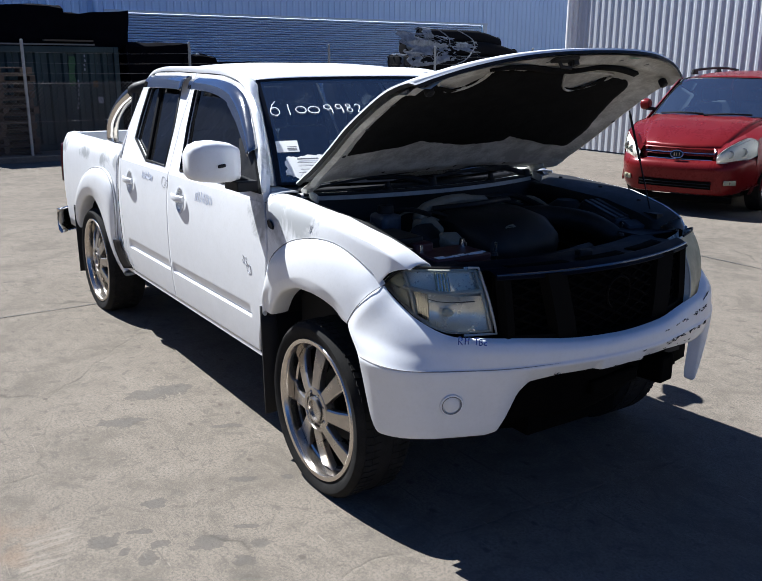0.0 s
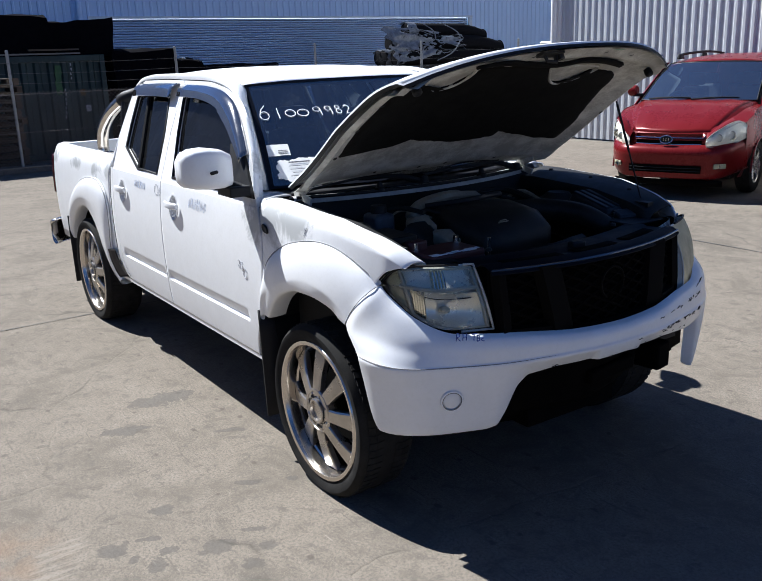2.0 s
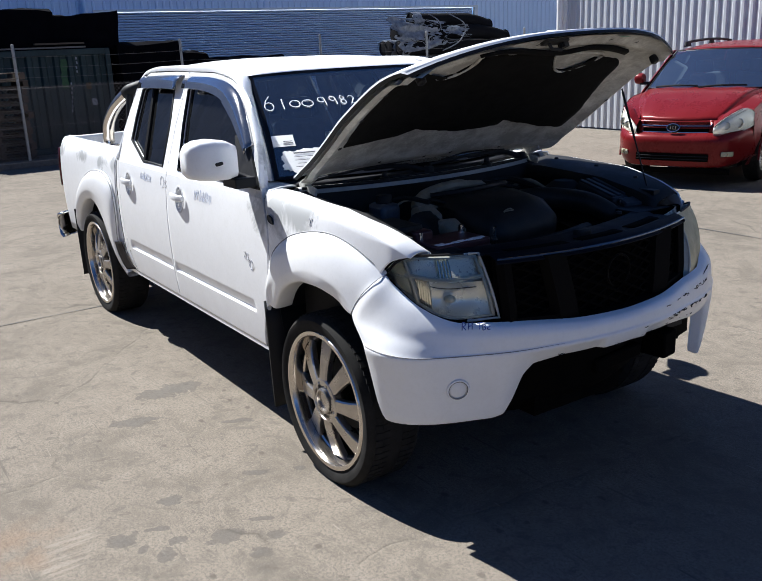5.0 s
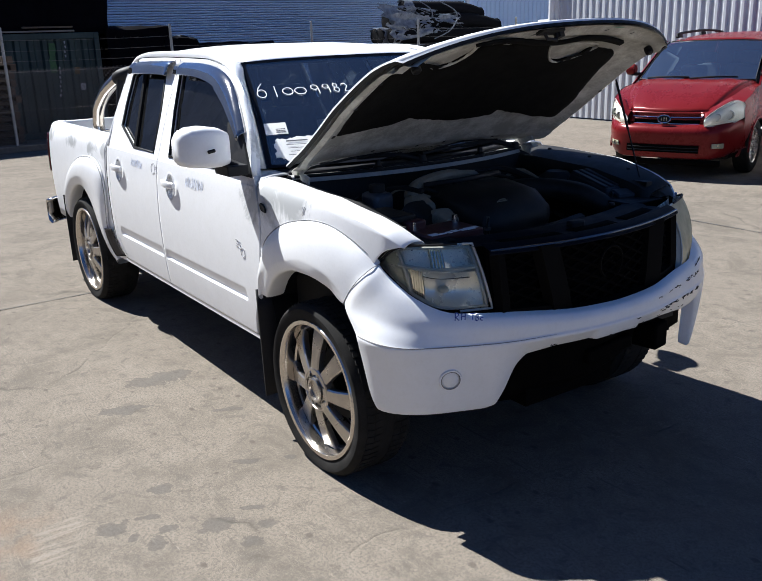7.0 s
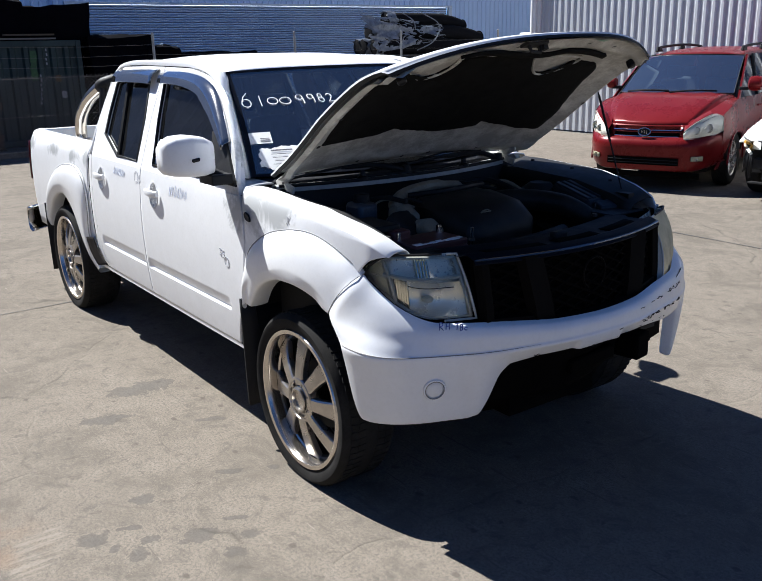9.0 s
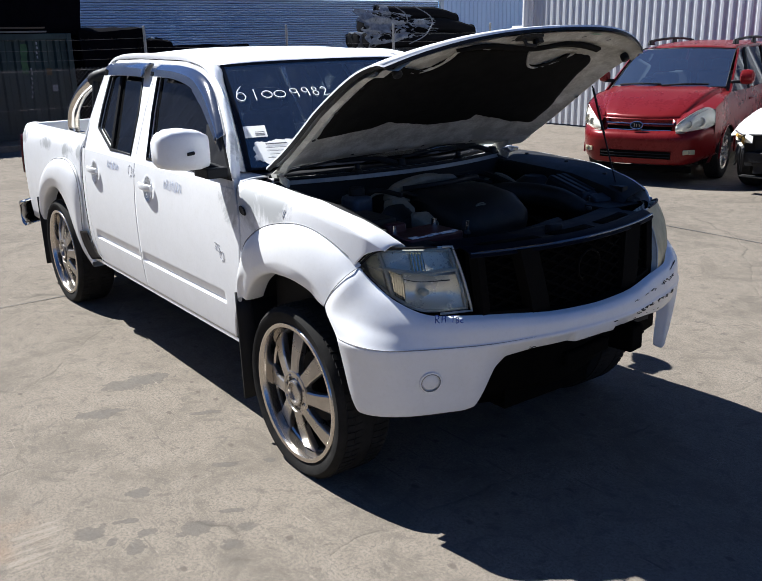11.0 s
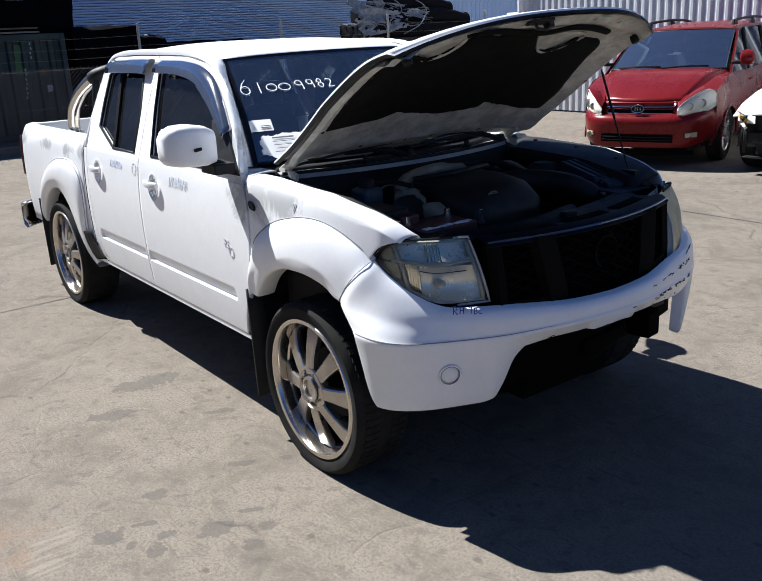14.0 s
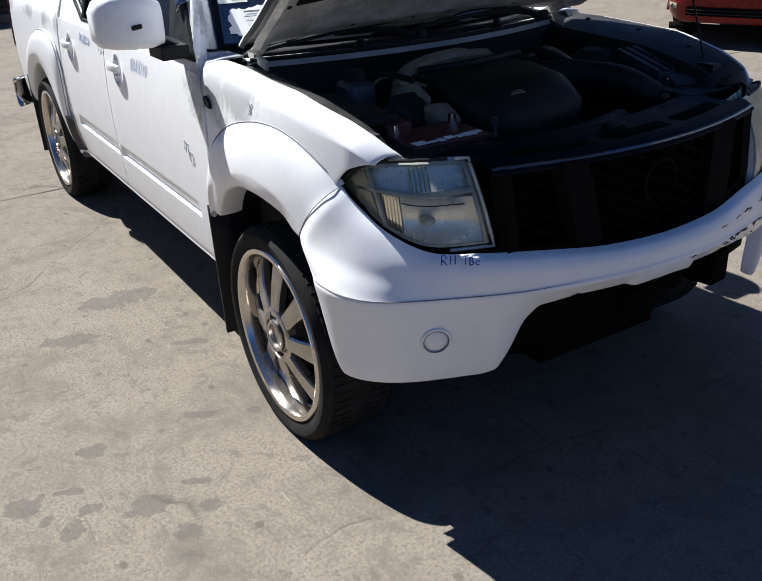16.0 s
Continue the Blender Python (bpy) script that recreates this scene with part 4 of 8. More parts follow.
# bed
def bed():
    for s in (-1, 1):
        zb = lambda x: arch_z([(p[0], p[1] + 0.05) for p in FLARE_R], x, 0.50 if x < -3.2 else 0.46)
        rows = []
        n, m = 48, 12
        for i in range(n + 1):
            x = lerp(-4.16, -2.635, i / n)
            b, t = zb(x), 1.195
            tuck = 0.05 * max(0, (-4.02 - x) / 0.14) ** 2
            col = [(x, s * (half_width(x, lerp(b, t, k / m)) - tuck), lerp(b, t, k / m)) for k in range(m + 1)]
            w = half_width(x, t) - tuck
            col += [(x, s * (w - 0.014), t + 0.016), (x, s * (w - 0.04), t + 0.022), (x, s * (w - 0.085), t + 0.018), (x, s * (w - 0.10), t), (x, s * (w - 0.10), 0.72)]
            rows.append(col)
        part("bed_side", grid(rows), M_WHITE, ute, "white bed side with sanded grey smears", solid=0.005)
        # tail lamp
        rows = []
        for k in range(9):
            z = lerp(0.84, 1.13, k / 8)
            w = half_width(-4.1, z)
            rows.append([(-4.085, s * (w - 0.01), z), (-4.12, s * (w - 0.012), z), (-4.175, s * (w - 0.035), z), (-4.19, s * (w - 0.10), z), (-4.185, s * (w - 0.18), z)])
        part("tail_lamp", grid(rows), M_SIGNAL, ute, "dark red tail lamp", solid=0.01, offset=1)
        # dark stone guard ahead of the rear wheel
        left = [(-2.745, 0.601), (-2.70, 0.534), (-2.625, 0.481), (-2.545, 0.446)]
        right = [(-2.595, 0.624), (-2.555, 0.563), (-2.485, 0.512), (-2.40, 0.474)]
        rows = []
        for k in range(13):
            a, b = smooth_line([(x, 0, z) for x, z in left], 4)[k], smooth_line([(x, 0, z) for x, z in right], 4)[k]
            rows.append([(p.x, s * lerp(0.887, half_width(p.x, p.z) + 0.009, u), p.z) for p, u in ((a.lerp(b, u), u) for u in (0.0, 0.33, 0.66, 1.0))])
        part("stone_guard", grid(rows), M_DECAL, ute, "dark plastic stone guard", solid=0.004, offset=1)
    part("bed_floor", box((1.5, 1.5, 0.03), (-3.4, 0, 0.74)), M_BEDGREY, ute)
    part("bed_front", box((0.03, 1.62, 0.50), (-2.65, 0, 0.96)), M_BEDGREY, ute)
    tg = part("tailgate", box((0.05, 1.46, 0.52), (-4.15, 0, 0.95)), M_WHITE, ute, bevel=0.012)
    part("tailgate_handle", box((0.02, 0.22, 0.07), (-4.18, 0, 1.08)), M_BLACK, tg, bevel=0.006)
    rows = []
    for y in np.linspace(-0.93, 0.93, 25):
        e = abs(y) / 0.93
        x = -4.34 + 0.20 * e ** 5
        rows.append([(x + 0.10, y, 0.62), (x + 0.01, y, 0.615), (x, y, 0.58), (x, y, 0.50), (x + 0.02, y, 0.44), (x + 0.10, y, 0.43)])
    part("rear_bumper", grid(rows), M_CHROME, ute, "chromed rear step bumper", solid=0.006)


M_DECAL = noisy("dark_grey_film", (0.008, 0.006, 0.0055), (0.015, 0.012, 0.011), 15, (0.6, 0.8), spec=0.08)
bed()

# sports bar
bar_line = [(-3.22, -0.70, 1.19), (-3.22, -0.70, 1.26), (-3.17, -0.70, 1.36), (-3.02, -0.69, 1.465), (-2.84, -0.675, 1.54), (-2.73, -0.65, 1.58), (-2.69, -0.56, 1.605), (-2.685, -0.40, 1.615), (-2.685, 0.0, 1.62), (-2.685, 0.40, 1.615), (-2.69, 0.56, 1.605), (-2.73, 0.65, 1.58), (-2.84, 0.675, 1.54), (-3.02, 0.69, 1.465), (-3.17, 0.70, 1.36), (-3.22, 0.70, 1.26), (-3.22, 0.70, 1.19)]
bar = part("sports_bar", tube(bar_line, 0.040, 16, smooth=5), M_STEEL, ute, "polished stainless sports bar")
for s in (-1, 1):
    part("foot_plate", box((0.14, 0.10, 0.012), (-3.22, s * 0.70, 1.20)), M_STEEL, bar, bevel=0.004)
    part("inner_leg", tube([(-2.74, s * 0.66, 1.60), (-2.69, s * 0.70, 1.42), (-2.68, s * 0.72, 1.20)], 0.024, 10, smooth=4), M_BLACK, bar)
    part("bar_shroud", tube([(-2.78, s * 0.665, 1.564), (-2.73, s * 0.65, 1.580), (-2.69, s * 0.56, 1.605), (-2.686, s * 0.45, 1.612)], 0.047, 12, smooth=4), M_BLACK, bar, "black plastic bar shroud")


# wheels
# rim's inside made near black, painting its shade and dark reflection
M_BARREL = noisy("shade_dark_barrel", (0.012, 0.011, 0.010), (0.026, 0.024, 0.022), 12, (0.35, 0.5), 0.6)
M_LIP = noisy("brushed_rim_lip", (0.62, 0.57, 0.51), (0.50, 0.46, 0.41), 16, (0.12, 0.24), 0.97)
M_SPOKE = noisy("satin_grey_alloy", (0.50, 0.465, 0.42), (0.40, 0.37, 0.335), 14, (0.24, 0.38), 0.95)
TYRE_R, RIM_R = 0.372, 0.304


def build_wheel(s, x):
    """Axle along y; s is the side that the face looks to."""
    w = new("wheel")
    w.parent = ute
    w.location = (x, s * 0.76, TYRE_R - 0.012)
    f = 0.115 * s
    prof = [(RIM_R - 0.012, f * 0.92), (RIM_R + 0.006, f * 1.02), (RIM_R + 0.03, f * 1.10), (TYRE_R - 0.022, f * 1.10), (TYRE_R - 0.007, f * 0.98), (TYRE_R, f * 0.82), (TYRE_R + 0.002, 0), (TYRE_R, -f * 0.82), (TYRE_R - 0.007, -f * 0.98), (TYRE_R - 0.022, -f * 1.10), (RIM_R + 0.02, -f * 1.08), (RIM_R - 0.012, -f * 0.9)]
    bm = revolve(prof, 72)
    for v in bm.verts:
        if v.co.z < -(TYRE_R - 0.016):
            v.co.z = -(TYRE_R - 0.016) - 0.002
    part("tyre", bm, M_RUBBER, w, "worn low-profile tyre")
    bm = bmesh.new()
    for k in range(72):
        a = 2 * math.pi * k / 72
        m = Matrix.Rotation(a, 4, 'Y')
        for y0, skew in ((0.082, 8), (0.045, -6)):
            for side in (1, -1):
                box_into(bm, (0.024, 0.034, 0.008), (0, y0 * side, TYRE_R + 0.0), (0, 0, skew * side), m=m)
    for v in bm.verts:
        if v.co.z < -(TYRE_R - 0.016):
            v.co.z = -(TYRE_R - 0.016) - 0.002
    tread = part("tread_pattern", bm, M_RUBBER, w, smooth=False)
    tagged(tread, kind="stuff")
    # dished rim: lip, step and barrel
    prof = [(RIM_R - 0.004, f * 0.86), (RIM_R + 0.002, f * 0.98), (RIM_R - 0.003, f * 1.05), (RIM_R - 0.012, f * 1.06), (RIM_R - 0.020, f * 1.03), (RIM_R - 0.025, f * 0.94), (RIM_R - 0.028, f * 0.78), (RIM_R - 0.031, f * 0.52), (RIM_R - 0.038, f * 0.46)]
    rim = part("rim", revolve(prof, 72), M_LIP, w, "polished deep-dish rim")
    part("barrel", revolve([(RIM_R - 0.038, f * 0.46), (RIM_R - 0.047, f * 0.40), (RIM_R - 0.048, -f * 0.85), (RIM_R - 0.01, -f * 0.95)], 72), M_BARREL, rim, "inner barrel painted dark for the shade inside")
    for k in range(8):
        a = math.radians(-42 + 45 * k)
        rows = []
        for t in np.linspace(0, 1, 9):
            r = lerp(0.070, RIM_R - 0.034, t)
            half = 0.018 + 0.029 * t ** 1.1 + 0.012 * (1 - t) ** 3
            y = f * (0.98 - 0.40 * t ** 1.6)
            rows.append([(dx, y + dy, r) for dx, dy in ((-half, -0.03 * s), (-half, -0.006 * s), (-half + 0.006, 0.0), (half - 0.006, 0.0), (half, -0.006 * s), (half, -0.03 * s))])
        bm = grid(rows)
        bmesh.ops.rotate(bm, verts=bm.verts[:], cent=(0, 0, 0), matrix=Matrix.Rotation(a * -1, 3, 'Y') if s < 0 else Matrix.Rotation(a, 3, 'Y'))
        part("spoke", bm, M_SPOKE, rim)
    hub = part("hub", revolve([(0.098, f * 0.70), (0.098, f * 0.94), (0.092, f * 0.985), (0.084, f * 0.99), (0.080, f * 0.93), (0.062, f * 0.90), (0.056, f * 0.95)], 40), M_SPOKE, rim, "machined hub with an open centre")
    part("hub_bore", revolve([(0.056, f * 0.88), (0.055, f * 1.03), (0.050, f * 1.06), (0.043, f * 1.05), (0.041, f * 0.96), (0.0, f * 0.95)], 32), M_SPOKE, rim)
    for k in range(6):
        a = 2 * math.pi * k / 6 + 0.3
        o = part("bolt_hole", revolve([(0.0, f * 0.925), (0.011, f * 0.925)], 12), M_BLACK, rim, smooth=False)
        o.location = (0.070 * math.cos(a), 0.002 * s, 0.070 * math.sin(a))
        bm = revolve([(0.0, f * 0.96), (0.007, f * 0.96), (0.008, f * 0.90)], 8)
        part("wheel_bolt", bm, M_SPOKE, rim).location = (0.070 * math.cos(a), 0.002 * s, 0.070 * math.sin(a))
    part("brake_disc", revolve([(0.06, -f * 0.1), (0.155, -f * 0.1), (0.155, -f * 0.25), (0.06, -f * 0.25)], 40), M_DARK_METAL, w)
    bm = bmesh.new()
    box_into(bm, (0.10, 0.07, 0.16), (0.15 if x > -1 else -0.15, -f * 0.1, 0.04))
    part("brake_caliper", bm, M_DARK_METAL, w, bevel=0.015)
    # black disc that paints the dark behind the spokes
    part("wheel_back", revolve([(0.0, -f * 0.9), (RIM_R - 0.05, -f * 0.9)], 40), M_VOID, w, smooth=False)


for s in (-1, 1):
    for x in (-0.012, -3.25):
        build_wheel(s, x)
        # mud flap and wheel-house liner
        xb = x - 0.44
        rows = []
        for i in range(6):
            z = lerp(0.70, 0.19, i / 5)
            rows.append([(xb - 0.02 + 0.045 * (0.7 - z), s * y, z) for y in (0.62, 0.70, 0.80, 0.895)])
        part("mud_flap", grid(rows), M_BLACK, ute, "black rubber mud flap", solid=0.012)
        pts = FLARE_F if x > -1 else FLARE_R
        rows = [[(px + (x + 0.03 - px) * -0.02, s * y, pz + 0.02) for y in (0.86, 0.70, 0.45)] for px, pz in pts]
        part("wheel_liner", grid(rows), M_BLACK, ute)

# chassis and underbody, in near-zero black that paints the shade beneath
bm = bmesh.new()
for s in (-1, 1):
    box_into(bm, (4.7, 0.09, 0.16), (-1.9, s * 0.45, 0.50))
box_into(bm, (1.9, 1.50, 0.06), (-1.5, 0, 0.44))
box_into(bm, (0.14, 1.25, 0.14), (0.0, 0, 0.36))
box_into(bm, (0.14, 1.25, 0.14), (-3.2, 0, 0.36))
box_into(bm, (0.9, 0.5, 0.25), (0.15, 0, 0.45))
box_into(bm, (0.03, 1.3, 0.5), (-0.46, 0, 0.6))
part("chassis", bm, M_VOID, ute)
# interior
bm = bmesh.new()
box_into(bm, (2.0, 1.5, 0.05), (-1.6, 0, 0.62))
part("cabin_floor", bm, M_BLACK, ute)
rows = [[(lerp(-0.52, -0.80, t), y, 1.17 - 0.02 * t - 0.12 * max(0, t - 0.7)) for y in np.linspace(-0.68, 0.68, 9)] for t in np.linspace(0, 1, 7)]
dash = part("dashboard", grid(rows), M_BLACK, ute, "black dashboard", solid=0.10)
for y in (-0.37, 0.37):
    bm = bmesh.new()
    box_into(bm, (0.15, 0.46, 0.56), (-1.50, y, 1.05), (0, -12, 0), 0.82)
    box_into(bm, (0.5, 0.48, 0.14), (-1.28, y, 0.80))
    st = part("front_seat", bm, M_SEAT, ute, "grey cloth front seat", bevel=0.04)
    part("headrest", box((0.10, 0.25, 0.17), (-1.58, y, 1.41), (0, -8, 0), 0.85), M_SEAT, st, bevel=0.03)
for y in (-0.4, 0, 0.4):
    st = part("rear_seat", box((0.14, 0.40, 0.60), (-2.38, y, 1.03), (0, -10, 0), 0.9), M_SEAT, ute, "grey cloth rear seat", bevel=0.04)
    part("headrest", box((0.09, 0.22, 0.15), (-2.44, y, 1.40)), M_SEAT, st, bevel=0.03)
ring = [(-0.86 + 0.06 * math.sin(a), -0.37 + 0.185 * math.cos(a), 1.13 + 0.16 * math.sin(a)) for a in [2 * math.pi * k / 28 for k in range(28)]]
part("steering_wheel", tube(ring, 0.016, 8, closed=True), M_BLACK, ute)


# front end: bumper, lamps, grille
BUMP_Y = [0.0, 0.20, 0.40, 0.52, 0.64, 0.74, 0.82, 0.875, 0.905]
BUMP_X = [0.865, 0.845, 0.785, 0.735, 0.668, 0.595, 0.52, 0.45, 0.40]


LAMP_TOP = [(0.365, 0.782, 0.978), (0.415, 0.765, 1.025), (0.47, 0.735, 1.050), (0.52, 0.66, 1.050), (0.575, 0.515, 1.043)]
LAMP_LOW = [(0.365, 0.782, 0.972), (0.445, 0.768, 0.925), (0.525, 0.735, 0.868), (0.60, 0.655, 0.820), (0.668, 0.497, 0.815)]


def bump_path(n=60):
    pts = []
    right = list(zip(BUMP_X, [-y for y in BUMP_Y]))[::-1]
    left = [(x + 0.02 * y, y * 1.06) for x, y in zip(BUMP_X, BUMP_Y)][1:]
    return resample(smooth_line([(x, y, 0) for x, y in right + left], 6), n, closed=False)


# grey of the lines that paint shade along the crease and round the blank
M_SHADE_LINE = noisy("grimy_gap", (0.16, 0.15, 0.14), (0.30, 0.29, 0.28), 30, (0.7, 0.9))


def bumper():
    path = bump_path(180)
    rows = []
    for i, p in enumerate(path):
        y = p.y
        a = abs(y)
        top = curve_at([0, 0.25, 0.45, 0.52, 0.62, 0.70, 0.78, 0.83, 0.905], [0.785, 0.790, 0.805, 0.808, 0.812, 0.85, 0.935, 0.965, 0.83], a)
        if y < 0:
            low = curve_at([0, 0.30, 0.42, 0.46, 0.50, 0.53, 0.57, 0.66, 0.80, 0.905], [0.665, 0.655, 0.637, 0.598, 0.50, 0.445, 0.432, 0.424, 0.425, 0.445], a)
        else:
            low = curve_at([0, 0.30, 0.55, 0.70, 0.79, 0.81, 0.825, 0.84, 0.86, 0.875, 0.89], [0.665, 0.645, 0.607, 0.590, 0.582, 0.56, 0.48, 0.34, 0.315, 0.42, 0.57], a)
        nrm = Vector((0.35 + 0.65 * (1 - a), y, 0)).normalized()
        crease = bend_at([-0.90, -0.55, -0.25, 0.0, 0.30, 0.60, 0.90], [0.700, 0.704, 0.716, 0.718, 0.712, 0.700, 0.692], y)
        steps = (0.0, 0.1, 0.22, 0.36, 0.5, 0.65, 0.82, 1.0)
        zs = [lerp(top, crease + 0.006, t) for t in steps] + [crease + 0.001, crease - 0.008]
        outs = [curve_at([0, 0.1, 0.3, 0.5, 0.8, 1.0], [-0.035, -0.010, 0.004, 0.009, 0.0118, 0.0125], t) for t in steps] + [0.018, 0.0185]
        if low < 0.66:
            zs += [lerp(crease - 0.008, low, t) for t in (0.15, 0.4, 0.7, 0.93)]
            outs += [0.012, 0.0, -0.012, -0.024]
        else:
            zs += [lerp(crease - 0.008, low, t) for t in (0.2, 0.5, 0.8, 0.95)]
            outs += [0.016, 0.012, 0.006, 0.0]
        outs[0] = lerp(-0.035, 0.004, min(1.0, max(0.0, (a - 0.68) / 0.12)))
        zs += [low, low + 0.002, low + 0.02]
        outs += [outs[-1] - 0.008, outs[-1] - 0.03, outs[-1] - 0.06]
        w = max(0.0, (a - 0.70) / 0.205) ** 1.5 * (1.0 if y < 0 else 0.65)
        col = []
        for z, o in zip(zs, outs):
            ax = curve_at([0.44, 0.60, 0.73, 0.825, 0.97], [0.51, 0.47, 0.41, 0.32, 0.375], z)
            q = p + nrm * o + Vector((0, 0, z))
            if y > 0.45:
                q += Vector((0.020, 0.014, 0)) * min(1.0, (y - 0.45) / 0.25) * min(1.0, max(0.0, (z - 0.40) / 0.2))
            q.x += w * (ax - 0.40) - 0.135 * min(1.0, max(0.0, (z - 0.81) / 0.155)) * min(1.0, max(0.0, (a - 0.58) / 0.22))
            col.append(q)
        rows.append(col)
    # the right end flows into the wheel flare along one seam
    upper = resample(smooth_line(ARCH_SEAM + [(0.329, -0.900, 0.770), (0.378, -0.906, 0.730)], 4), 101, closed=False)
    upper = [upper[round(100 * t)] for t in steps]
    seam = list(upper) + [Vector(v) for v in ((0.393, -0.913, 0.722), (0.398, -0.914, 0.710), (0.402, -0.907, 0.670), (0.413, -0.899, 0.605),
                                              (0.424, -0.889, 0.525), (0.440, -0.881, 0.468), (0.463, -0.872, 0.436), (0.458, -0.852, 0.438), (0.445, -0.826, 0.455))]
    i0 = 38
    ends = [c.copy() for c in rows[i0]]
    # upper edge of the corner, close under the lamp
    brim = resample(smooth_line([seam[0], (0.452, -0.782, 0.930), (0.540, -0.750, 0.873), (0.622, -0.670, 0.823), ends[0]], 8), i0 + 1, closed=False)
    plan = smooth_line([(0.28, 0.889, 0), (0.36, 0.904, 0), (0.43, 0.908, 0), (0.50, 0.897, 0), (0.56, 0.866, 0), (0.61, 0.812, 0), (0.65, 0.735, 0), (0.685, 0.655, 0), (0.72, 0.575, 0)], 6)
    px, py = [p.x for p in plan], [-p.y for p in plan]
    for i in range(i0):
        u = i / i0
        ease = u * u * (3 - 2 * u)
        col = []
        for a, c in zip(seam, ends):
            x = lerp(a.x, c.x, math.sin(u * 1.25) / math.sin(1.25))
            y = curve_at(px, py, x) + (c.y - curve_at(px, py, c.x)) * ease + (a.y - curve_at(px, py, a.x)) * (1 - ease)
            col.append(Vector((x, y, lerp(a.z, c.z, ease))))
        head = brim[i]
        for k in range(7):
            t = steps[k]
            off = seam[k] - seam[0].lerp(seam[7], t)
            swell = min(1.0, u / 0.45) ** 2 * (3 - 2 * min(1.0, u / 0.45))
            bulge = Vector((0.25, -0.9, 0.3)) * lerp(0.034, 0.010, u) * math.sin(math.pi * t) * max(0.0, min(1.0, 3.2 * (1 - u)))
            col[k] = head.lerp(col[7], t) + bulge * swell + Vector((off.x * (1 - u) ** 2, off.y * (1 - swell), off.z * (1 - swell)))
            col[k] += (ends[k] - ends[0].lerp(ends[7], t)) * max(0.0, 1.6 * u - 0.6) ** 2 + Vector((0.1, -0.95, 0.2)) * 0.008 * min(1.0, 14 * u) * (1 - u) ** 2
        rows[i] = col
    b = part("front_bumper", grid(rows), M_WHITE, ute, "scratched white front bumper, broken off at one lower corner", angle=180)
    refine(b)
    # thin tube that paints the shade line below the bumper's step
    part("crease_gap", tube([rows[i][7].lerp(rows[i][8], 0.5) + Vector((0.001, -0.0005, 0)) for i in range(1, 62)], [0.0017 * (1 - (i / 61) ** 3) + 0.0002 for i in range(61)], 5), M_SHADE_LINE, b, "thin grey line painting the shade along the crease")
    # fog-lamp blank
    near = min((q for col in rows[:80] for q in col), key=lambda q: (q.y + 0.690) ** 2 + (q.z - 0.562) ** 2)
    i, k = next((i, k) for i, col in enumerate(rows) for k, q in enumerate(col) if q is near)
    across, down = rows[i + 1][k] - rows[i - 1][k], rows[i][k + 1] - rows[i][k - 1]
    n = across.cross(down).normalized()
    n = n if n.x > 0 else -n
    c = near + (Vector((near.x, -0.690, 0.562)) - near) * 0.5
    side = across.normalized()
    up = n.cross(side)
    for r0, r1, o0, o1, nm, lab in ((0.044, 0.037, 0.000, 0.004, "fog_blank_ring", ""), (0.034, 0.0, -0.002, 0.003, "fog_blank", "round white fog-lamp blank")):
        bm = bmesh.new()
        rings = []
        for r, o in ((r0, o0 - 0.02), (r0, o0), (lerp(r0, r1, 0.3), o1), (r1, o1)):
            rings.append([c + n * o + (side * math.cos(a) + up * math.sin(a)) * r for a in [2 * math.pi * k / 28 for k in range(28)]])
        grid_into(bm, rings, close_u=True)
        part(nm, bm, M_WHITE, b, lab)
    # grey ring that paints the recess shade between blank and surround
    gap = [c + n * 0.0035 + (side * math.cos(a) + up * math.sin(a)) * 0.0355 for a in [2 * math.pi * k / 32 for k in range(32)]]
    part("fog_gap", tube(gap, 0.0016, 5, closed=True), M_SHADE_LINE, b, "grey ring painting the recess shade round the blank")
    # dark scrapes along the crease
    rng = random.Random(5)
    bm = bmesh.new()
    for band, lo, hi, count in ((4, 0.22, 0.64, 16), (9, 0.05, 0.62, 30), (12, -0.42, 0.60, 12), (2, 0.60, 0.74, 6)):
        for _ in range(count):
            y = lo + (hi - lo) * rng.random() ** 0.8
            i = min(range(i0, len(rows) - 2), key=lambda j: abs(rows[j][band].y - y))
            base, tan = rows[i][band], (rows[i + 1][band] - rows[i - 1][band]).normalized()
            nrm = Vector((0.35 + 0.65 * (1 - abs(base.y)), base.y, 0)).normalized()
            ln, dz = rng.uniform(0.008, 0.035), rng.uniform(-0.006, 0.006)
            pts = [base + nrm * 0.0005 + tan * ln * t + Vector((0, 0, dz + rng.uniform(-0.004, 0.004))) for t in (-0.5, -0.2, 0.2, 0.5)]
            tube_into(bm, pts, rng.uniform(0.0008, 0.0019), 5)
    sc = part("scrapes", bm, M_BLACK, b, "dark scrape marks")
    tagged(sc, kind="stuff")
    # torn black foam behind the opening and lower valance, blackened to paint shade
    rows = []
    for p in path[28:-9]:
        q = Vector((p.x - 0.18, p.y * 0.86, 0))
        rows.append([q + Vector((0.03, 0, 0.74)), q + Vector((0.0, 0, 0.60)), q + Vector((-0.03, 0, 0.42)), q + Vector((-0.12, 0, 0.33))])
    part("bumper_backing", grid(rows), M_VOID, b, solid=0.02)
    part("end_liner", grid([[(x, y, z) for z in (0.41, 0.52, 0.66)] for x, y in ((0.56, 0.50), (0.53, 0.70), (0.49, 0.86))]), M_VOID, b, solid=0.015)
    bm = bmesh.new()
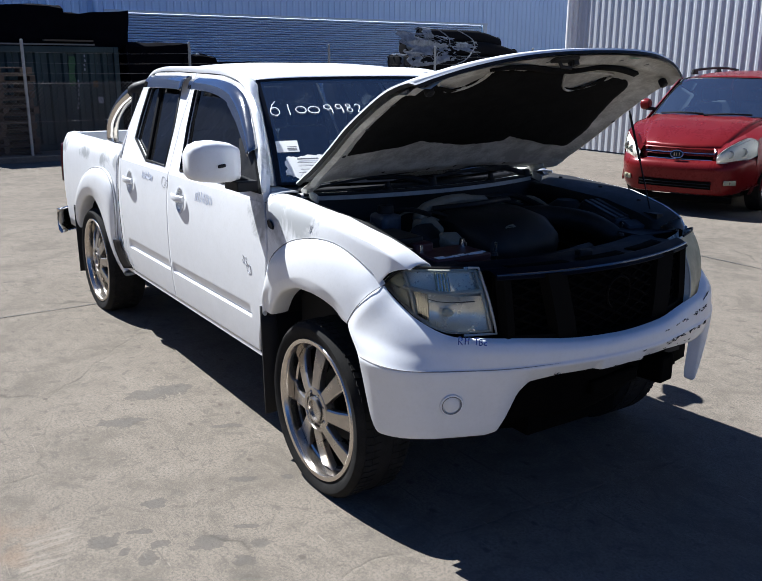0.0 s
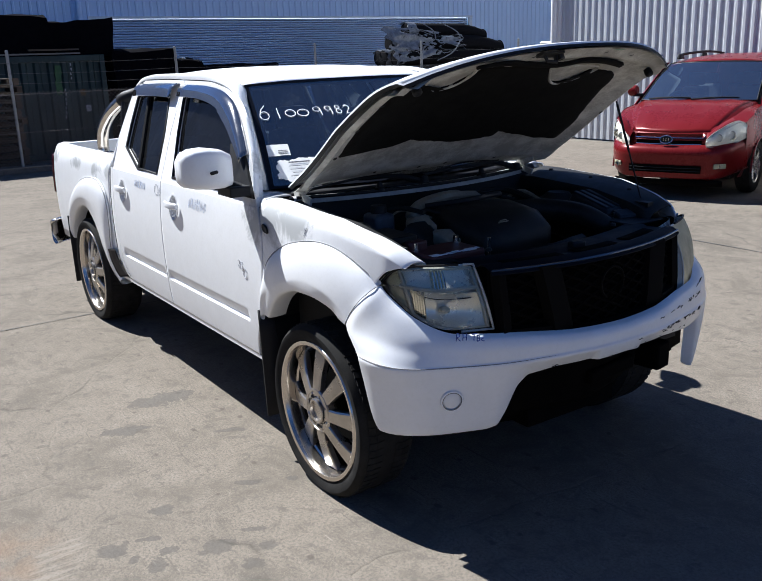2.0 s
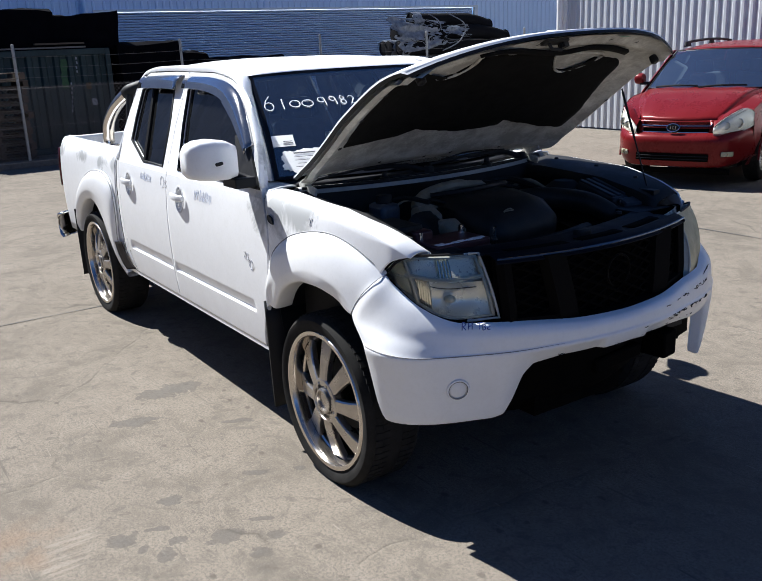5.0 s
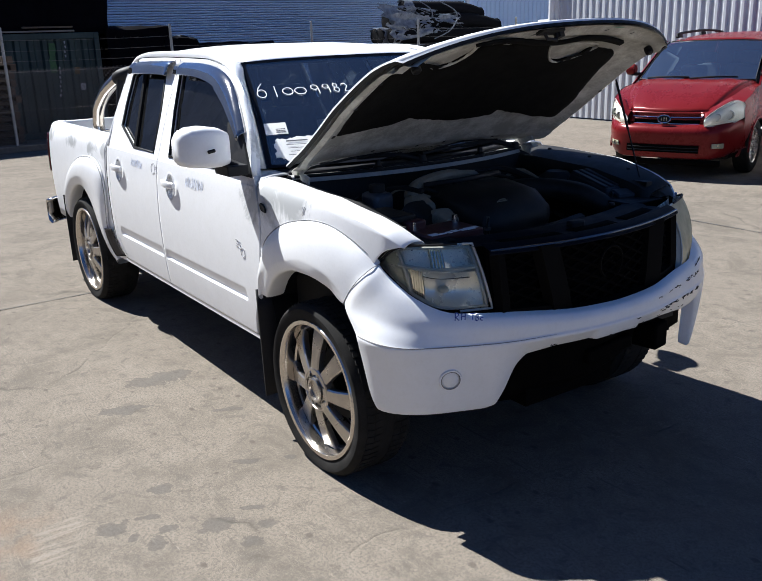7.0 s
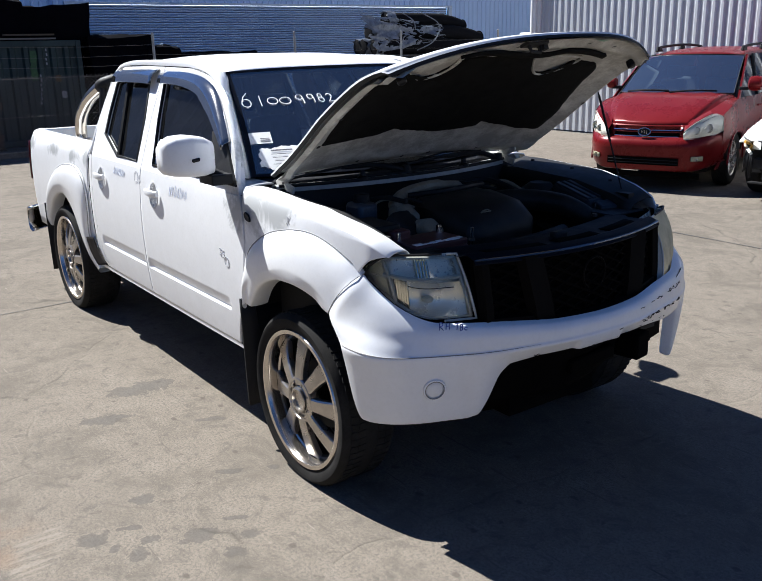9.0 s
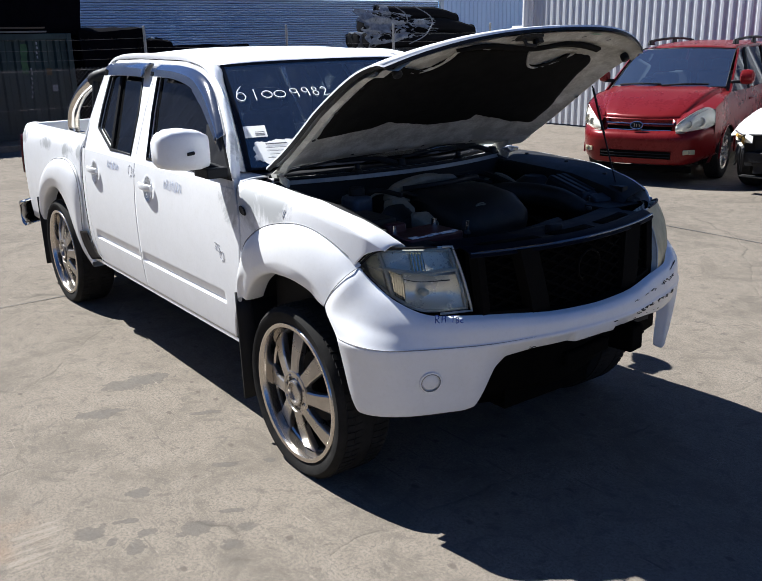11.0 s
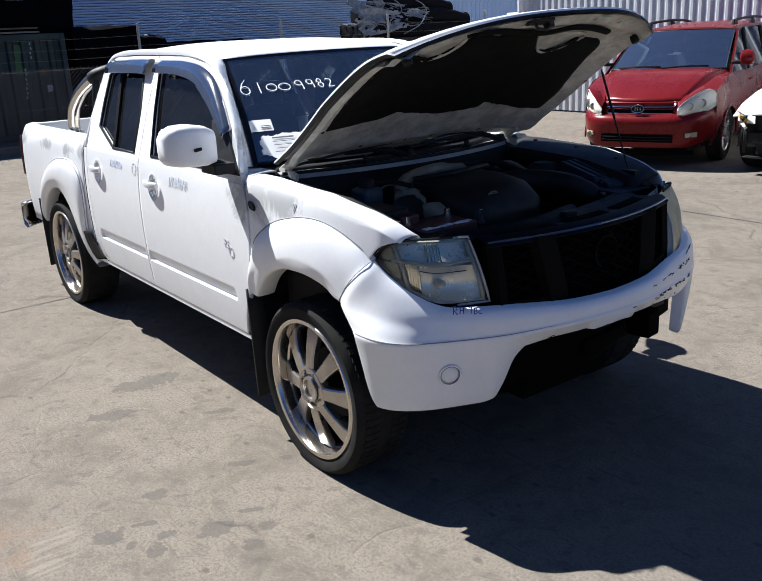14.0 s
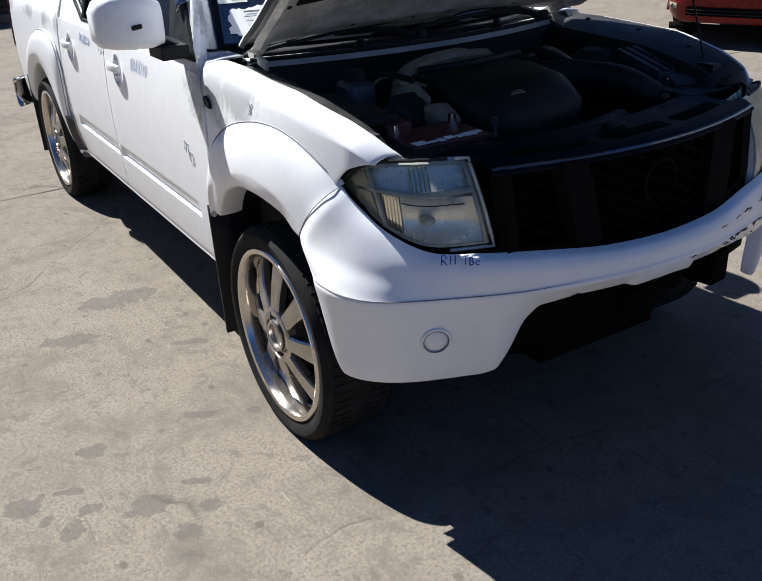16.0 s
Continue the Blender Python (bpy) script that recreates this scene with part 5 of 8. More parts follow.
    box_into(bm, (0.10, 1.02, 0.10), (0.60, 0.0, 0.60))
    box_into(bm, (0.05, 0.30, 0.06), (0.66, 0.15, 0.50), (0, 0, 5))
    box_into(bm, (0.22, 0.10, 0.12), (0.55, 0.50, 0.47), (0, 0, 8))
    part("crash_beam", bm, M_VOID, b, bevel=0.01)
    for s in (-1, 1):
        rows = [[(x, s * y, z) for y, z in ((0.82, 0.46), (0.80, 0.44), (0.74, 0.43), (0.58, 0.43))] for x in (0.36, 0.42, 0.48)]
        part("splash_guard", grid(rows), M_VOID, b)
    return b


bumper_ob = bumper()

def lamp_bulb(c, r):
    bm = bmesh.new()
    bmesh.ops.create_icosphere(bm, subdivisions=2, radius=r, matrix=Matrix.Translation(c) @ Matrix.Diagonal((1.2, 1.0, 0.7, 1.0)))
    return bm


def headlamp(s):
    n, m = 20, 10
    top = resample(smooth_line(LAMP_TOP, 6), n + 1, closed=False)
    low = resample(smooth_line(LAMP_LOW, 6), n + 1, closed=False)

    def at(u, v, out=0.0):
        i = min(int(u * n), n - 1)
        f = u * n - i
        a, b = top[i].lerp(top[i + 1], f), low[i].lerp(low[i + 1], f)
        p = a.lerp(b, v)
        d = Vector((0.75, 0.62 if s > 0 else 0.35, 0.16))
        p = p + d * (0.026 * math.sin(math.pi * min(max(v, 0), 1)) * min(1, u * 3) + out)
        return Vector((p.x + (0.058 if s > 0 else 0.0), s * p.y, p.z - (0.05 * v if s > 0 else 0.0)))

    lens = part("headlamp", grid([[at(i / n, k / m) for k in range(m + 1)] for i in range(n + 1)]), M_LENS if s < 0 else M_HAZED_LENS, ute, "clear headlamp with yellowed lens" if s < 0 else "hazy yellowed headlamp", face=(1, s * 0.6, 0.2))
    lens.visible_shadow = False
    part("lamp_wall", grid([[at(1, k / m, 0.0), at(1, k / m, -0.055 - 0.03 * math.sin(math.pi * k / m))] for k in range(m + 1)]), M_LAMP_RIM, lens)
    part("lamp_bowl", grid([[at(i / n, k / m, -0.055 - 0.03 * math.sin(math.pi * k / m)) for k in range(m + 1)] for i in range(n + 1)]), M_SILVER, lens)
    edge = [at(i / n, 0, 0.002) for i in range(n + 1)] + [at(1, k / m, 0.002) for k in range(1, m + 1)] + [at(i / n, 1, 0.002) for i in range(n - 1, 0, -1)]
    part("lamp_rim", tube(edge[:n - 2], 0.005, 6), M_BLACK, lens, "dark lamp seal")
    part("lamp_edge", tube(edge[n - 2:n + m + 6], 0.0045, 6), M_LAMP_RIM, lens)
    # light outer frame band inside the lens
    def band(name, line, r, mat):
        part(name, tube(line, r, 6), mat, lens)

    band("frame_band", [at(u, 0.955, -0.012) for u in np.linspace(0.25, 0.97, 12)], 0.0045, M_LAMP_RIM)
    band("frame_band", [at(u, 0.05, -0.012) for u in np.linspace(0.20, 0.97, 12)], 0.006, M_LAMP_RIM)
    band("frame_band", [at(0.965, v, -0.012) for v in np.linspace(0.06, 0.95, 8)], 0.006, M_LAMP_RIM)
    # lower chamber: one wide curved reflector with a dark cut-off line and a pale floor
    def hollow(u, v):
        return -0.026 - 0.052 * max(0.0, 1 - ((u - 0.68) / 0.34) ** 2) * math.sin(math.pi * min(1.0, max(0.0, (v - 0.38) / 0.62)))

    part("main_reflector", grid([[at(u + 0.05 * (1 - v), v, hollow(u, v)) for v in np.linspace(0.43, 0.95, 9)] for u in np.linspace(0.42, 0.95, 13)]), M_SILVER, lens, "wide silvered main reflector")
    part("cutoff_line", tube([at(u, 0.56 - 0.05 * u, hollow(u, 0.56) + 0.006) for u in np.linspace(0.50, 0.90, 9)], 0.0018, 6), M_DARK_METAL, lens)
    part("bulb_shade", lamp_bulb(at(0.66, 0.68, -0.050), 0.020), M_LAMP_RIM, lens)
    band("lamp_divider", [at(u, 0.47 - 0.13 * u, -0.014) for u in np.linspace(0.26, 0.97, 10)], 0.009, M_LAMP_RIM)
    band("lamp_divider", [at(0.27 + 0.10 * v, v, -0.014) for v in np.linspace(0.04, 0.97, 10)], 0.008, M_LAMP_RIM)
    # upper reflector: mirror, fluted strip, pale end
    for u0, u1, mat in ((0.32, 0.58, M_SILVER), (0.70, 0.95, M_SILVER)):
        part("upper_reflector", grid([[at(u, v, -0.030 - 0.012 * math.sin(math.pi * v / 0.4)) for v in np.linspace(0.06, 0.38, 5)] for u in np.linspace(u0, u1, 7)]), mat, lens)
    for k, u in enumerate(np.linspace(0.585, 0.69, 8)):
        part("flute", tube([at(u, v, -0.028) for v in (0.06, 0.2, 0.38)], 0.0045, 6), M_REFLECTOR if k % 2 else M_LAMP_DULL, lens)
    for k, u in enumerate(np.linspace(0.36, 0.47, 6)):
        part("flute", tube([at(u + 0.02 * v, v, -0.034) for v in (0.45, 0.7, 0.93)], 0.005, 6), M_REFLECTOR, lens)
    # side marker chamber
    for v0, v1 in ((0.10, 0.46), (0.54, 0.93)):
        part("indicator", grid([[at(u + 0.08 * v, v, -0.022) for v in np.linspace(v0, v1, 4)] for u in np.linspace(0.08, 0.24, 5)]), M_LAMP_DULL, lens, "clouded indicator section")


M_SILVER = noisy("silvered_reflector", (0.86, 0.86, 0.80), (0.74, 0.74, 0.67), 6, (0.20, 0.36), 0.45)
M_PALE_BOWL = noisy("frosted_lamp_bowl", (0.90, 0.90, 0.86), (0.76, 0.76, 0.72), 10, (0.2, 0.4))
M_LAMP_RIM = noisy("lamp_edge_plastic", (0.58, 0.59, 0.54), (0.42, 0.43, 0.39), 16, (0.25, 0.45))
for s in (-1, 1):
    headlamp(s if s < 0 else 1.035)


# black plastic taken almost to zero, blending into the painted dark behind
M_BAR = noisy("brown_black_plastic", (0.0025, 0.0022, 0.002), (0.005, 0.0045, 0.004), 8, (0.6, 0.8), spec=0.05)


def grille_x(y, z):
    return 0.80 - 0.42 * y * y - 0.10 * max(0, z - 0.85)


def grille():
    # back sheet and mesh in near-zero black paint the shade inside the grille
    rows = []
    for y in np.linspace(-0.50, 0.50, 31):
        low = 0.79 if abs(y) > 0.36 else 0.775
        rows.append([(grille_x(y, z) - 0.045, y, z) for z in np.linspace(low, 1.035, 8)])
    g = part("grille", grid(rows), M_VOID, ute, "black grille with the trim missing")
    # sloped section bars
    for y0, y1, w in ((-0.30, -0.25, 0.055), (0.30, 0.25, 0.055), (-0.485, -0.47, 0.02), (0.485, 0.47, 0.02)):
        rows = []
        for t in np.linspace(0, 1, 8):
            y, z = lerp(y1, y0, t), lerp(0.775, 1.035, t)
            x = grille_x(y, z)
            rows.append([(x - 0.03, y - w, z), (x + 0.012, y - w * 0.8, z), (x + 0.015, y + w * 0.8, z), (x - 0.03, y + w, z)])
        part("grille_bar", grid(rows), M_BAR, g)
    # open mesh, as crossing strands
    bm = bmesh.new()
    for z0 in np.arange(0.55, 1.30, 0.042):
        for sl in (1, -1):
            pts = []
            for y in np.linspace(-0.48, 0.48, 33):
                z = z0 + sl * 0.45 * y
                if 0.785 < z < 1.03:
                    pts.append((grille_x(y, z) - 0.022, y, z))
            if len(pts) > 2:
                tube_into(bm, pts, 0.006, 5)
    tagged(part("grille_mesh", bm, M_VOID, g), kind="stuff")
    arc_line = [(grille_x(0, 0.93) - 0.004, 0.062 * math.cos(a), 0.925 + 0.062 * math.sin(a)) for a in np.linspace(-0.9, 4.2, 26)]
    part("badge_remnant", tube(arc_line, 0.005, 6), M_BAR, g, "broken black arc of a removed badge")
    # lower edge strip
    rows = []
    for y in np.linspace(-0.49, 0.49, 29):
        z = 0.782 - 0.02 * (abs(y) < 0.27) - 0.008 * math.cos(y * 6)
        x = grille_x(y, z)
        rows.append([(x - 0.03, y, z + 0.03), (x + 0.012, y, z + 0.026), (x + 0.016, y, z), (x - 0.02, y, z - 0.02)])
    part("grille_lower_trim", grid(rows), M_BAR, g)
    return g


grille()

# lighter, shinier copy of the panel black, kept for the edge highlight
M_BEAD = noisy("highlight_bead_black", (0.02, 0.024, 0.034), (0.03, 0.034, 0.045), 10, (0.06, 0.14), 0.5, coat=1.0, spec=0.8)

# slam panel over the radiator
rows = []
for y in np.linspace(-0.525, 0.525, 41):
    xf = 0.755 - 0.36 * y * y
    z = 1.035 - 0.0 * y
    rows.append([(xf + 0.030, y, z - 0.016), (xf + 0.034, y, z - 0.010), (xf + 0.026, y, z + 0.001), (xf, y, z + 0.012), (xf - 0.025, y, z + 0.016), (xf - 0.05, y, z + 0.002), (xf - 0.13, y, z - 0.004), (xf - 0.15, y, z + 0.002), (xf - 0.24, y, z - 0.004), (xf - 0.26, y, z - 0.02), (xf - 0.265, y, z - 0.12)])
slam = part("slam_panel", grid(rows), M_BLACK_GLOSS, ute, "glossy black panel over the radiator")
# slots are near-black strips laid on the panel, their shade painted
for y0, y1 in ((-0.40, -0.14), (-0.08, 0.16), (0.22, 0.46)):
    rows = [[(0.755 - 0.36 * y * y - d, y, 1.0335 + 0.001 * (d > 0.08)) for d in (0.060, 0.095, 0.125)] for y in np.linspace(y0, y1, 9)]
    part("panel_slot", grid(rows), M_VOID, slam, solid=0.002, offset=1)
# bead added along the front edge to carry its highlight
part("front_bead", tube([(0.755 - 0.36 * y * y + 0.024, y, 1.036) for y in np.linspace(-0.52, 0.52, 31)], 0.006, 8), M_BEAD, slam, "glossy bead added to carry the front edge's highlight")
part("hood_latch", box((0.04, 0.07, 0.035), (0.60, 0, 1.040)), M_BLACK, slam, bevel=0.008)
for y in (-0.35, 0.36):
    part("clip", revolve([(0, 0.012), (0.012, 0.010), (0.014, 0.0)], 10, 'z'), M_DARK_METAL, slam).location = (0.50 - 0.2 * y * y, y, 1.05)

# engine bay
bm = bmesh.new()
box_into(bm, (0.03, 1.40, 0.62), (-0.42, 0, 0.87))
bay = part("firewall", bm, M_DARK_METAL, ute, "dark dusty firewall")
part("bay_floor", box((0.95, 1.40, 0.04), (0.10, 0, 0.52)), M_DARK_METAL, ute)
part("radiator", box((0.06, 1.0, 0.5), (0.47, 0, 0.76)), M_DARK_METAL, ute)
for s in (-1, 1):
    part("inner_wing", box((0.80, 0.04, 0.60), (0.0, s * 0.70, 0.80)), M_DARK_METAL, ute)
    reach = 0.012 if s > 0 else 0.10
    rows = []
    for x in np.linspace(-0.43, 0.44, 14):
        t = fender_top(x) - (0.034 if s > 0 else 0.03)
        w = half_width(x, t) - reach
        rows.append([(x, s * 0.63, t - 0.07), (x, s * 0.66, t - 0.015), (x, s * lerp(0.66, w, 0.4), t), (x, s * w, t + (0.014 if s > 0 else -0.002)), (x, s * (w + (0.014 if s > 0 else 0.0)), t + (0.008 if s > 0 else -0.03)), (x, s * (w + (0.036 if s > 0 else 0.0)), t - (0.028 if s > 0 else 0.05))])
    part("wing_rail", grid(rows), M_DARK_METAL, ute, solid=0.004)
    if s > 0:
        for x in (-0.25, 0.02, 0.26):
            part("rail_bolt", revolve([(0.0, 0.010), (0.009, 0.009), (0.011, 0.0)], 8, 'z'), M_DARK_METAL, ute).location = (x, 0.72, fender_top(x) - 0.016)
        # near-black plates added to paint the dark behind lamp and bumper end
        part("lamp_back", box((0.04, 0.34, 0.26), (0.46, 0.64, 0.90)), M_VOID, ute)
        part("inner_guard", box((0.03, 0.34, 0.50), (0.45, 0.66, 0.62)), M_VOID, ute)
    part("lamp_shelf", box((0.20, 0.22, 0.03), (0.37, s * 0.60, 1.02)), M_BLACK, ute, bevel=0.006)


def lump(sections, name, mat, parent, label="", e=0.6, sides=20, **kw):
    """Rounded solid through sections along x: (x, y, z, half y, half z)."""
    rows = []
    for x, y, z, ry, rz in sections:
        rows.append([(x, y + ry * math.copysign(abs(math.cos(a)) ** e, math.cos(a)), z + rz * math.copysign(abs(math.sin(a)) ** e, math.sin(a))) for a in [2 * math.pi * k / sides for k in range(sides)]])
    bm = bmesh.new()
    vs = grid_into(bm, rows, close_u=True)
    bm.faces.new(vs[0])
    bm.faces.new(vs[-1])
    return part(name, bm, mat, parent, label, **kw)


M_COVER = noisy("satin_engine_cover", (0.006, 0.006, 0.006), (0.024, 0.022, 0.019), 12, (0.4, 0.6), spec=0.22)
eng = lump([(-0.16, 0.02, 1.02, 0.14, 0.05), (-0.13, 0.02, 1.04, 0.21, 0.080), (0.0, 0.02, 1.05, 0.235, 0.090), (0.15, 0.02, 1.035, 0.235, 0.082), (0.25, 0.02, 1.0, 0.20, 0.07), (0.28, 0.02, 0.98, 0.15, 0.04)], "engine_cover", M_COVER, ute, "domed dark plastic engine cover")
M_BOX_LID = noisy("dusty_grey_plastic", (0.030, 0.034, 0.042), (0.018, 0.020, 0.025), 10, (0.4, 0.6), spec=0.3)
M_ALU = noisy("dusty_cast_alloy", (0.30, 0.265, 0.19), (0.19, 0.165, 0.12), 14, (0.5, 0.7), 0.2)
part("intake_rail", tube([(-0.10, -0.30, 1.09), (-0.16, -0.20, 1.125), (-0.20, -0.02, 1.14), (-0.19, 0.16, 1.13), (-0.14, 0.26, 1.10)], [0.018] + [0.030] * 14 + [0.022] * 20, 10, smooth=6), M_ALU, eng, "dusty alloy intake rail")
lump([(-0.08, -0.31, 1.07, 0.03, 0.03), (-0.02, -0.30, 1.075, 0.045, 0.04), (0.04, -0.29, 1.06, 0.03, 0.025)], "filler_neck", M_ALU, eng)
lump([(0.05, -0.29, 1.03, 0.03, 0.03), (0.11, -0.28, 1.035, 0.05, 0.035), (0.17, -0.27, 1.015, 0.035, 0.025)], "alternator_bracket", M_ALU, eng)
bm = bmesh.new()
ringp = [(0.222 + 0.006 * math.sin(a), -0.046 + 0.022 * math.cos(a), 1.086 + 0.010 * math.sin(a)) for a in [2 * math.pi * k / 20 for k in range(20)]]
tube_into(bm, ringp, 0.003, 5, closed=True)
tube_into(bm, [(0.226, -0.075, 1.087), (0.226, -0.017, 1.087)], 0.0025, 5)
part("cover_badge", bm, M_ALU, eng, "small chrome oval badge")
lump([(-0.05, -0.34, 1.0, 0.05, 0.06), (0.02, -0.35, 1.02, 0.075, 0.08), (0.10, -0.33, 1.0, 0.05, 0.05)], "filler_housing", M_COVER, eng)
part("engine_block", box((0.55, 0.55, 0.42), (0.05, 0, 0.74)), M_DARK_METAL, eng, bevel=0.04)
for pts, r in (([(-0.12, -0.20, 1.13), (-0.02, -0.05, 1.15), (-0.1, 0.22, 1.14), (-0.22, 0.30, 1.10)], 0.013), ([(-0.22, -0.45, 1.10), (-0.12, -0.35, 1.14), (0.0, -0.30, 1.13)], 0.011),
               ([(0.30, -0.18, 0.95), (0.42, 0.02, 0.98), (0.40, 0.25, 0.99)], 0.03), ([(-0.25, 0.1, 1.12), (-0.18, 0.32, 1.14), (0.0, 0.36, 1.10)], 0.016)):
    part("hose", tube(pts, r, 8, smooth=6), M_BLACK, eng)
# loose pipes and wiring over the engine
rng = random.Random(31)
for k in range(9):
    x0, y0 = rng.uniform(-0.32, -0.12), -0.5 + 0.11 * k
    pts = [(x0, y0, 1.04 + rng.uniform(0, 0.05)), (x0 + rng.uniform(0.02, 0.10), y0 + rng.uniform(0.04, 0.12), 1.10 + rng.uniform(0, 0.05)), (x0 + rng.uniform(0.05, 0.2), y0 + rng.uniform(0.12, 0.24), 1.06 + rng.uniform(0, 0.05))]
    part("wiring_loom", tube(pts, rng.uniform(0.005, 0.011), 8, smooth=5), (M_BLACK, M_ALU, M_COVER)[k % 3], eng)
part("intake_pipe", tube([(-0.04, 0.20, 1.06), (0.06, 0.32, 1.075), (0.20, 0.43, 1.06), (0.29, 0.48, 1.02), (0.31, 0.53, 0.98)], 0.050, 14, smooth=6), M_COVER, eng)

bat = thing("battery", "dark red car battery with a torn label, beside the fender", "battery")
part("case", box((0.19, 0.27, 0.20), (0.315, -0.44, 0.920)), M_RED_CASE, bat, bevel=0.008)
part("lid", box((0.185, 0.265, 0.03), (0.315, -0.44, 1.030)), M_RED_CASE, bat, bevel=0.008)
bm = bmesh.new()
rng = random.Random(2)
for k in range(7):
    box_into(bm, (0.012 + 0.02 * rng.random(), 0.012 + 0.03 * rng.random(), 0.002), (0.385 + 0.012 * rng.random(), -0.54 + 0.034 * k, 1.046))
part("label_bars", bm, M_PAPER, bat, "pale torn label")
for y in (-0.545, -0.335):
    part("terminal", revolve([(0.0, 0.03), (0.012, 0.03), (0.014, 0.0)], 12, 'z'), M_CHROME, bat).location = (0.26, y, 1.045)
part("hold_down", tube([(0.42, -0.30, 0.86), (0.42, -0.298, 1.085)], 0.007, 8), M_CHROME, bat)
part("terminal_cover", box((0.06, 0.09, 0.05), (0.24, -0.53, 1.055)), M_RED_CASE, bat, bevel=0.01)
tank = thing("fluid_reservoir", "clouded brake fluid reservoir with a dark cap", "reservoir")
part("tank", box((0.12, 0.10, 0.11), (-0.14, -0.44, 1.075)), M_TRANSLUCENT, tank, bevel=0.02)
part("cap", revolve([(0.0, 0.035), (0.034, 0.033), (0.036, 0.0)], 20, 'z'), M_BLACK, tank).location = (-0.14, -0.44, 1.13)
fuse = thing("fuse_box", "black fuse box with a ribbed lid in the engine bay", "fuse box")
part("body", box((0.20, 0.14, 0.14), (0.13, -0.58, 1.0)), M_BLACK, fuse, bevel=0.012)
part("lid", box((0.205, 0.145, 0.03), (0.13, -0.58, 1.085)), M_COVER, fuse, bevel=0.008)
abox = thing("air_filter_box", "ribbed grey-black air filter box with a sloping lid", "air box")
part("base", box((0.26, 0.23, 0.24), (0.17, 0.63, 0.93)), M_BLACK, abox, bevel=0.015)
lid = part("lid", box((0.25, 0.215, 0.045), (0.17, 0.645, 1.075), (0, 15, 0), 0.94), M_BOX_LID, abox, bevel=0.010)
for k in range(5):
    part("rib", box((0.21, 0.026, 0.012), (0.168, 0.565 + 0.040 * k, 1.100), (0, 15, 0)), M_BOX_LID, lid, bevel=0.004)
part("inlet_snout", box((0.07, 0.10, 0.05), (0.325, 0.61, 1.035), (0, 20, -12)), M_BOX_LID, abox, bevel=0.010)
for y in (0.57, 0.70):
    part("clamp", box((0.012, 0.02, 0.06), (0.302, y, 1.03), (0, 12, 0)), M_CHROME, abox, bevel=0.003)
for s in (-1, 1):
    part("strut_tower", revolve([(0.0, 0.05), (0.05, 0.05), (0.09, 0.02), (0.12, -0.05)], 24, 'z'), M_DARK_METAL, bay).location = (-0.08, s * 0.60, 1.06)

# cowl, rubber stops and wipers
# the truck's white toned down to a mid grey
M_COWL = noisy("greyed_white_cowl_paint", (0.40, 0.40, 0.395), (0.27, 0.27, 0.265), 9, (0.5, 0.7))
rows = []
for y in np.linspace(-0.70, 0.70, 29):
    v = y / 0.70
    xb = -0.40 - 0.20 * v * v
    rows.append([(xb - 0.01, y, 1.214), (xb + 0.03, y, 1.205), (xb + 0.06 + 0.04 * v * v, y, 1.200)])
part("cowl_grille", grid(rows), M_BLACK, ute, "black cowl grille below the windscreen", solid=0.01)
rows = []
for y in np.linspace(-0.70, 0.70, 29):
    v = y / 0.70
    x0 = -0.322 - 0.13 * v * v
    rows.append([(x0 - 0.016, y, 1.182), (x0 - 0.010, y, 1.194), (x0 + 0.018, y, 1.196), (x0 + 0.030, y, 1.190), (x0 + 0.033, y, 1.165)])
cowl = part("cowl_edge", grid(rows), M_COWL, ute, "greyish white painted cowl edge")
seal = part("cowl_seal", tube([(-0.290 - 0.13 * (y / 0.70) ** 2, y, 1.192) for y in np.linspace(-0.69, 0.69, 25)], 0.008, 8), M_BLACK, ute, "black rubber seal along the cowl")
for y in (-0.304, 0.31):
    b = part("rubber_stop", revolve([(0.0, 0.045), (0.010, 0.043), (0.014, 0.030), (0.015, 0.018), (0.024, 0.012), (0.026, 0.0)], 16, 'z'), M_BLACK, cowl)
    b.location = (-0.325, y, 1.192)


def wiper(pivot, elbow, blade_a, blade_b):
    """Arm from the pivot to the middle of its blade."""
    a, e, p, q = (Vector(v) for v in (pivot, elbow, blade_a, blade_b))
    w = part("wiper", tube([a, e, p.lerp(q, 0.5)], [0.015] * 6 + [0.010] * 6 + [0.007], 8, smooth=6), M_BLACK, ute, "black wiper arm resting on the screen")
    part("blade", tube([p, p.lerp(q, 0.5) + Vector((0, 0, 0.006)), q], 0.008, 6, smooth=4), M_BLACK, w)
    part("blade_spine", tube([p.lerp(q, 0.15) + Vector((0.004, 0, 0.012)), p.lerp(q, 0.5) + Vector((0.006, 0, 0.024)), p.lerp(q, 0.85) + Vector((0.004, 0, 0.012))], 0.004, 6, smooth=4), M_BLACK, w)
    part("pivot_cap", revolve([(0.0, 0.03), (0.020, 0.028), (0.026, 0.0)], 14, 'z'), M_BLACK, w).location = pivot


wiper((-0.355, -0.03, 1.200), (-0.385, -0.17, 1.238), (-0.452, -0.62, 1.214), (-0.415, -0.08, 1.262))
wiper((-0.385, 0.60, 1.198), (-0.395, 0.46, 1.238), (-0.362, -0.02, 1.232), (-0.400, 0.49, 1.248))


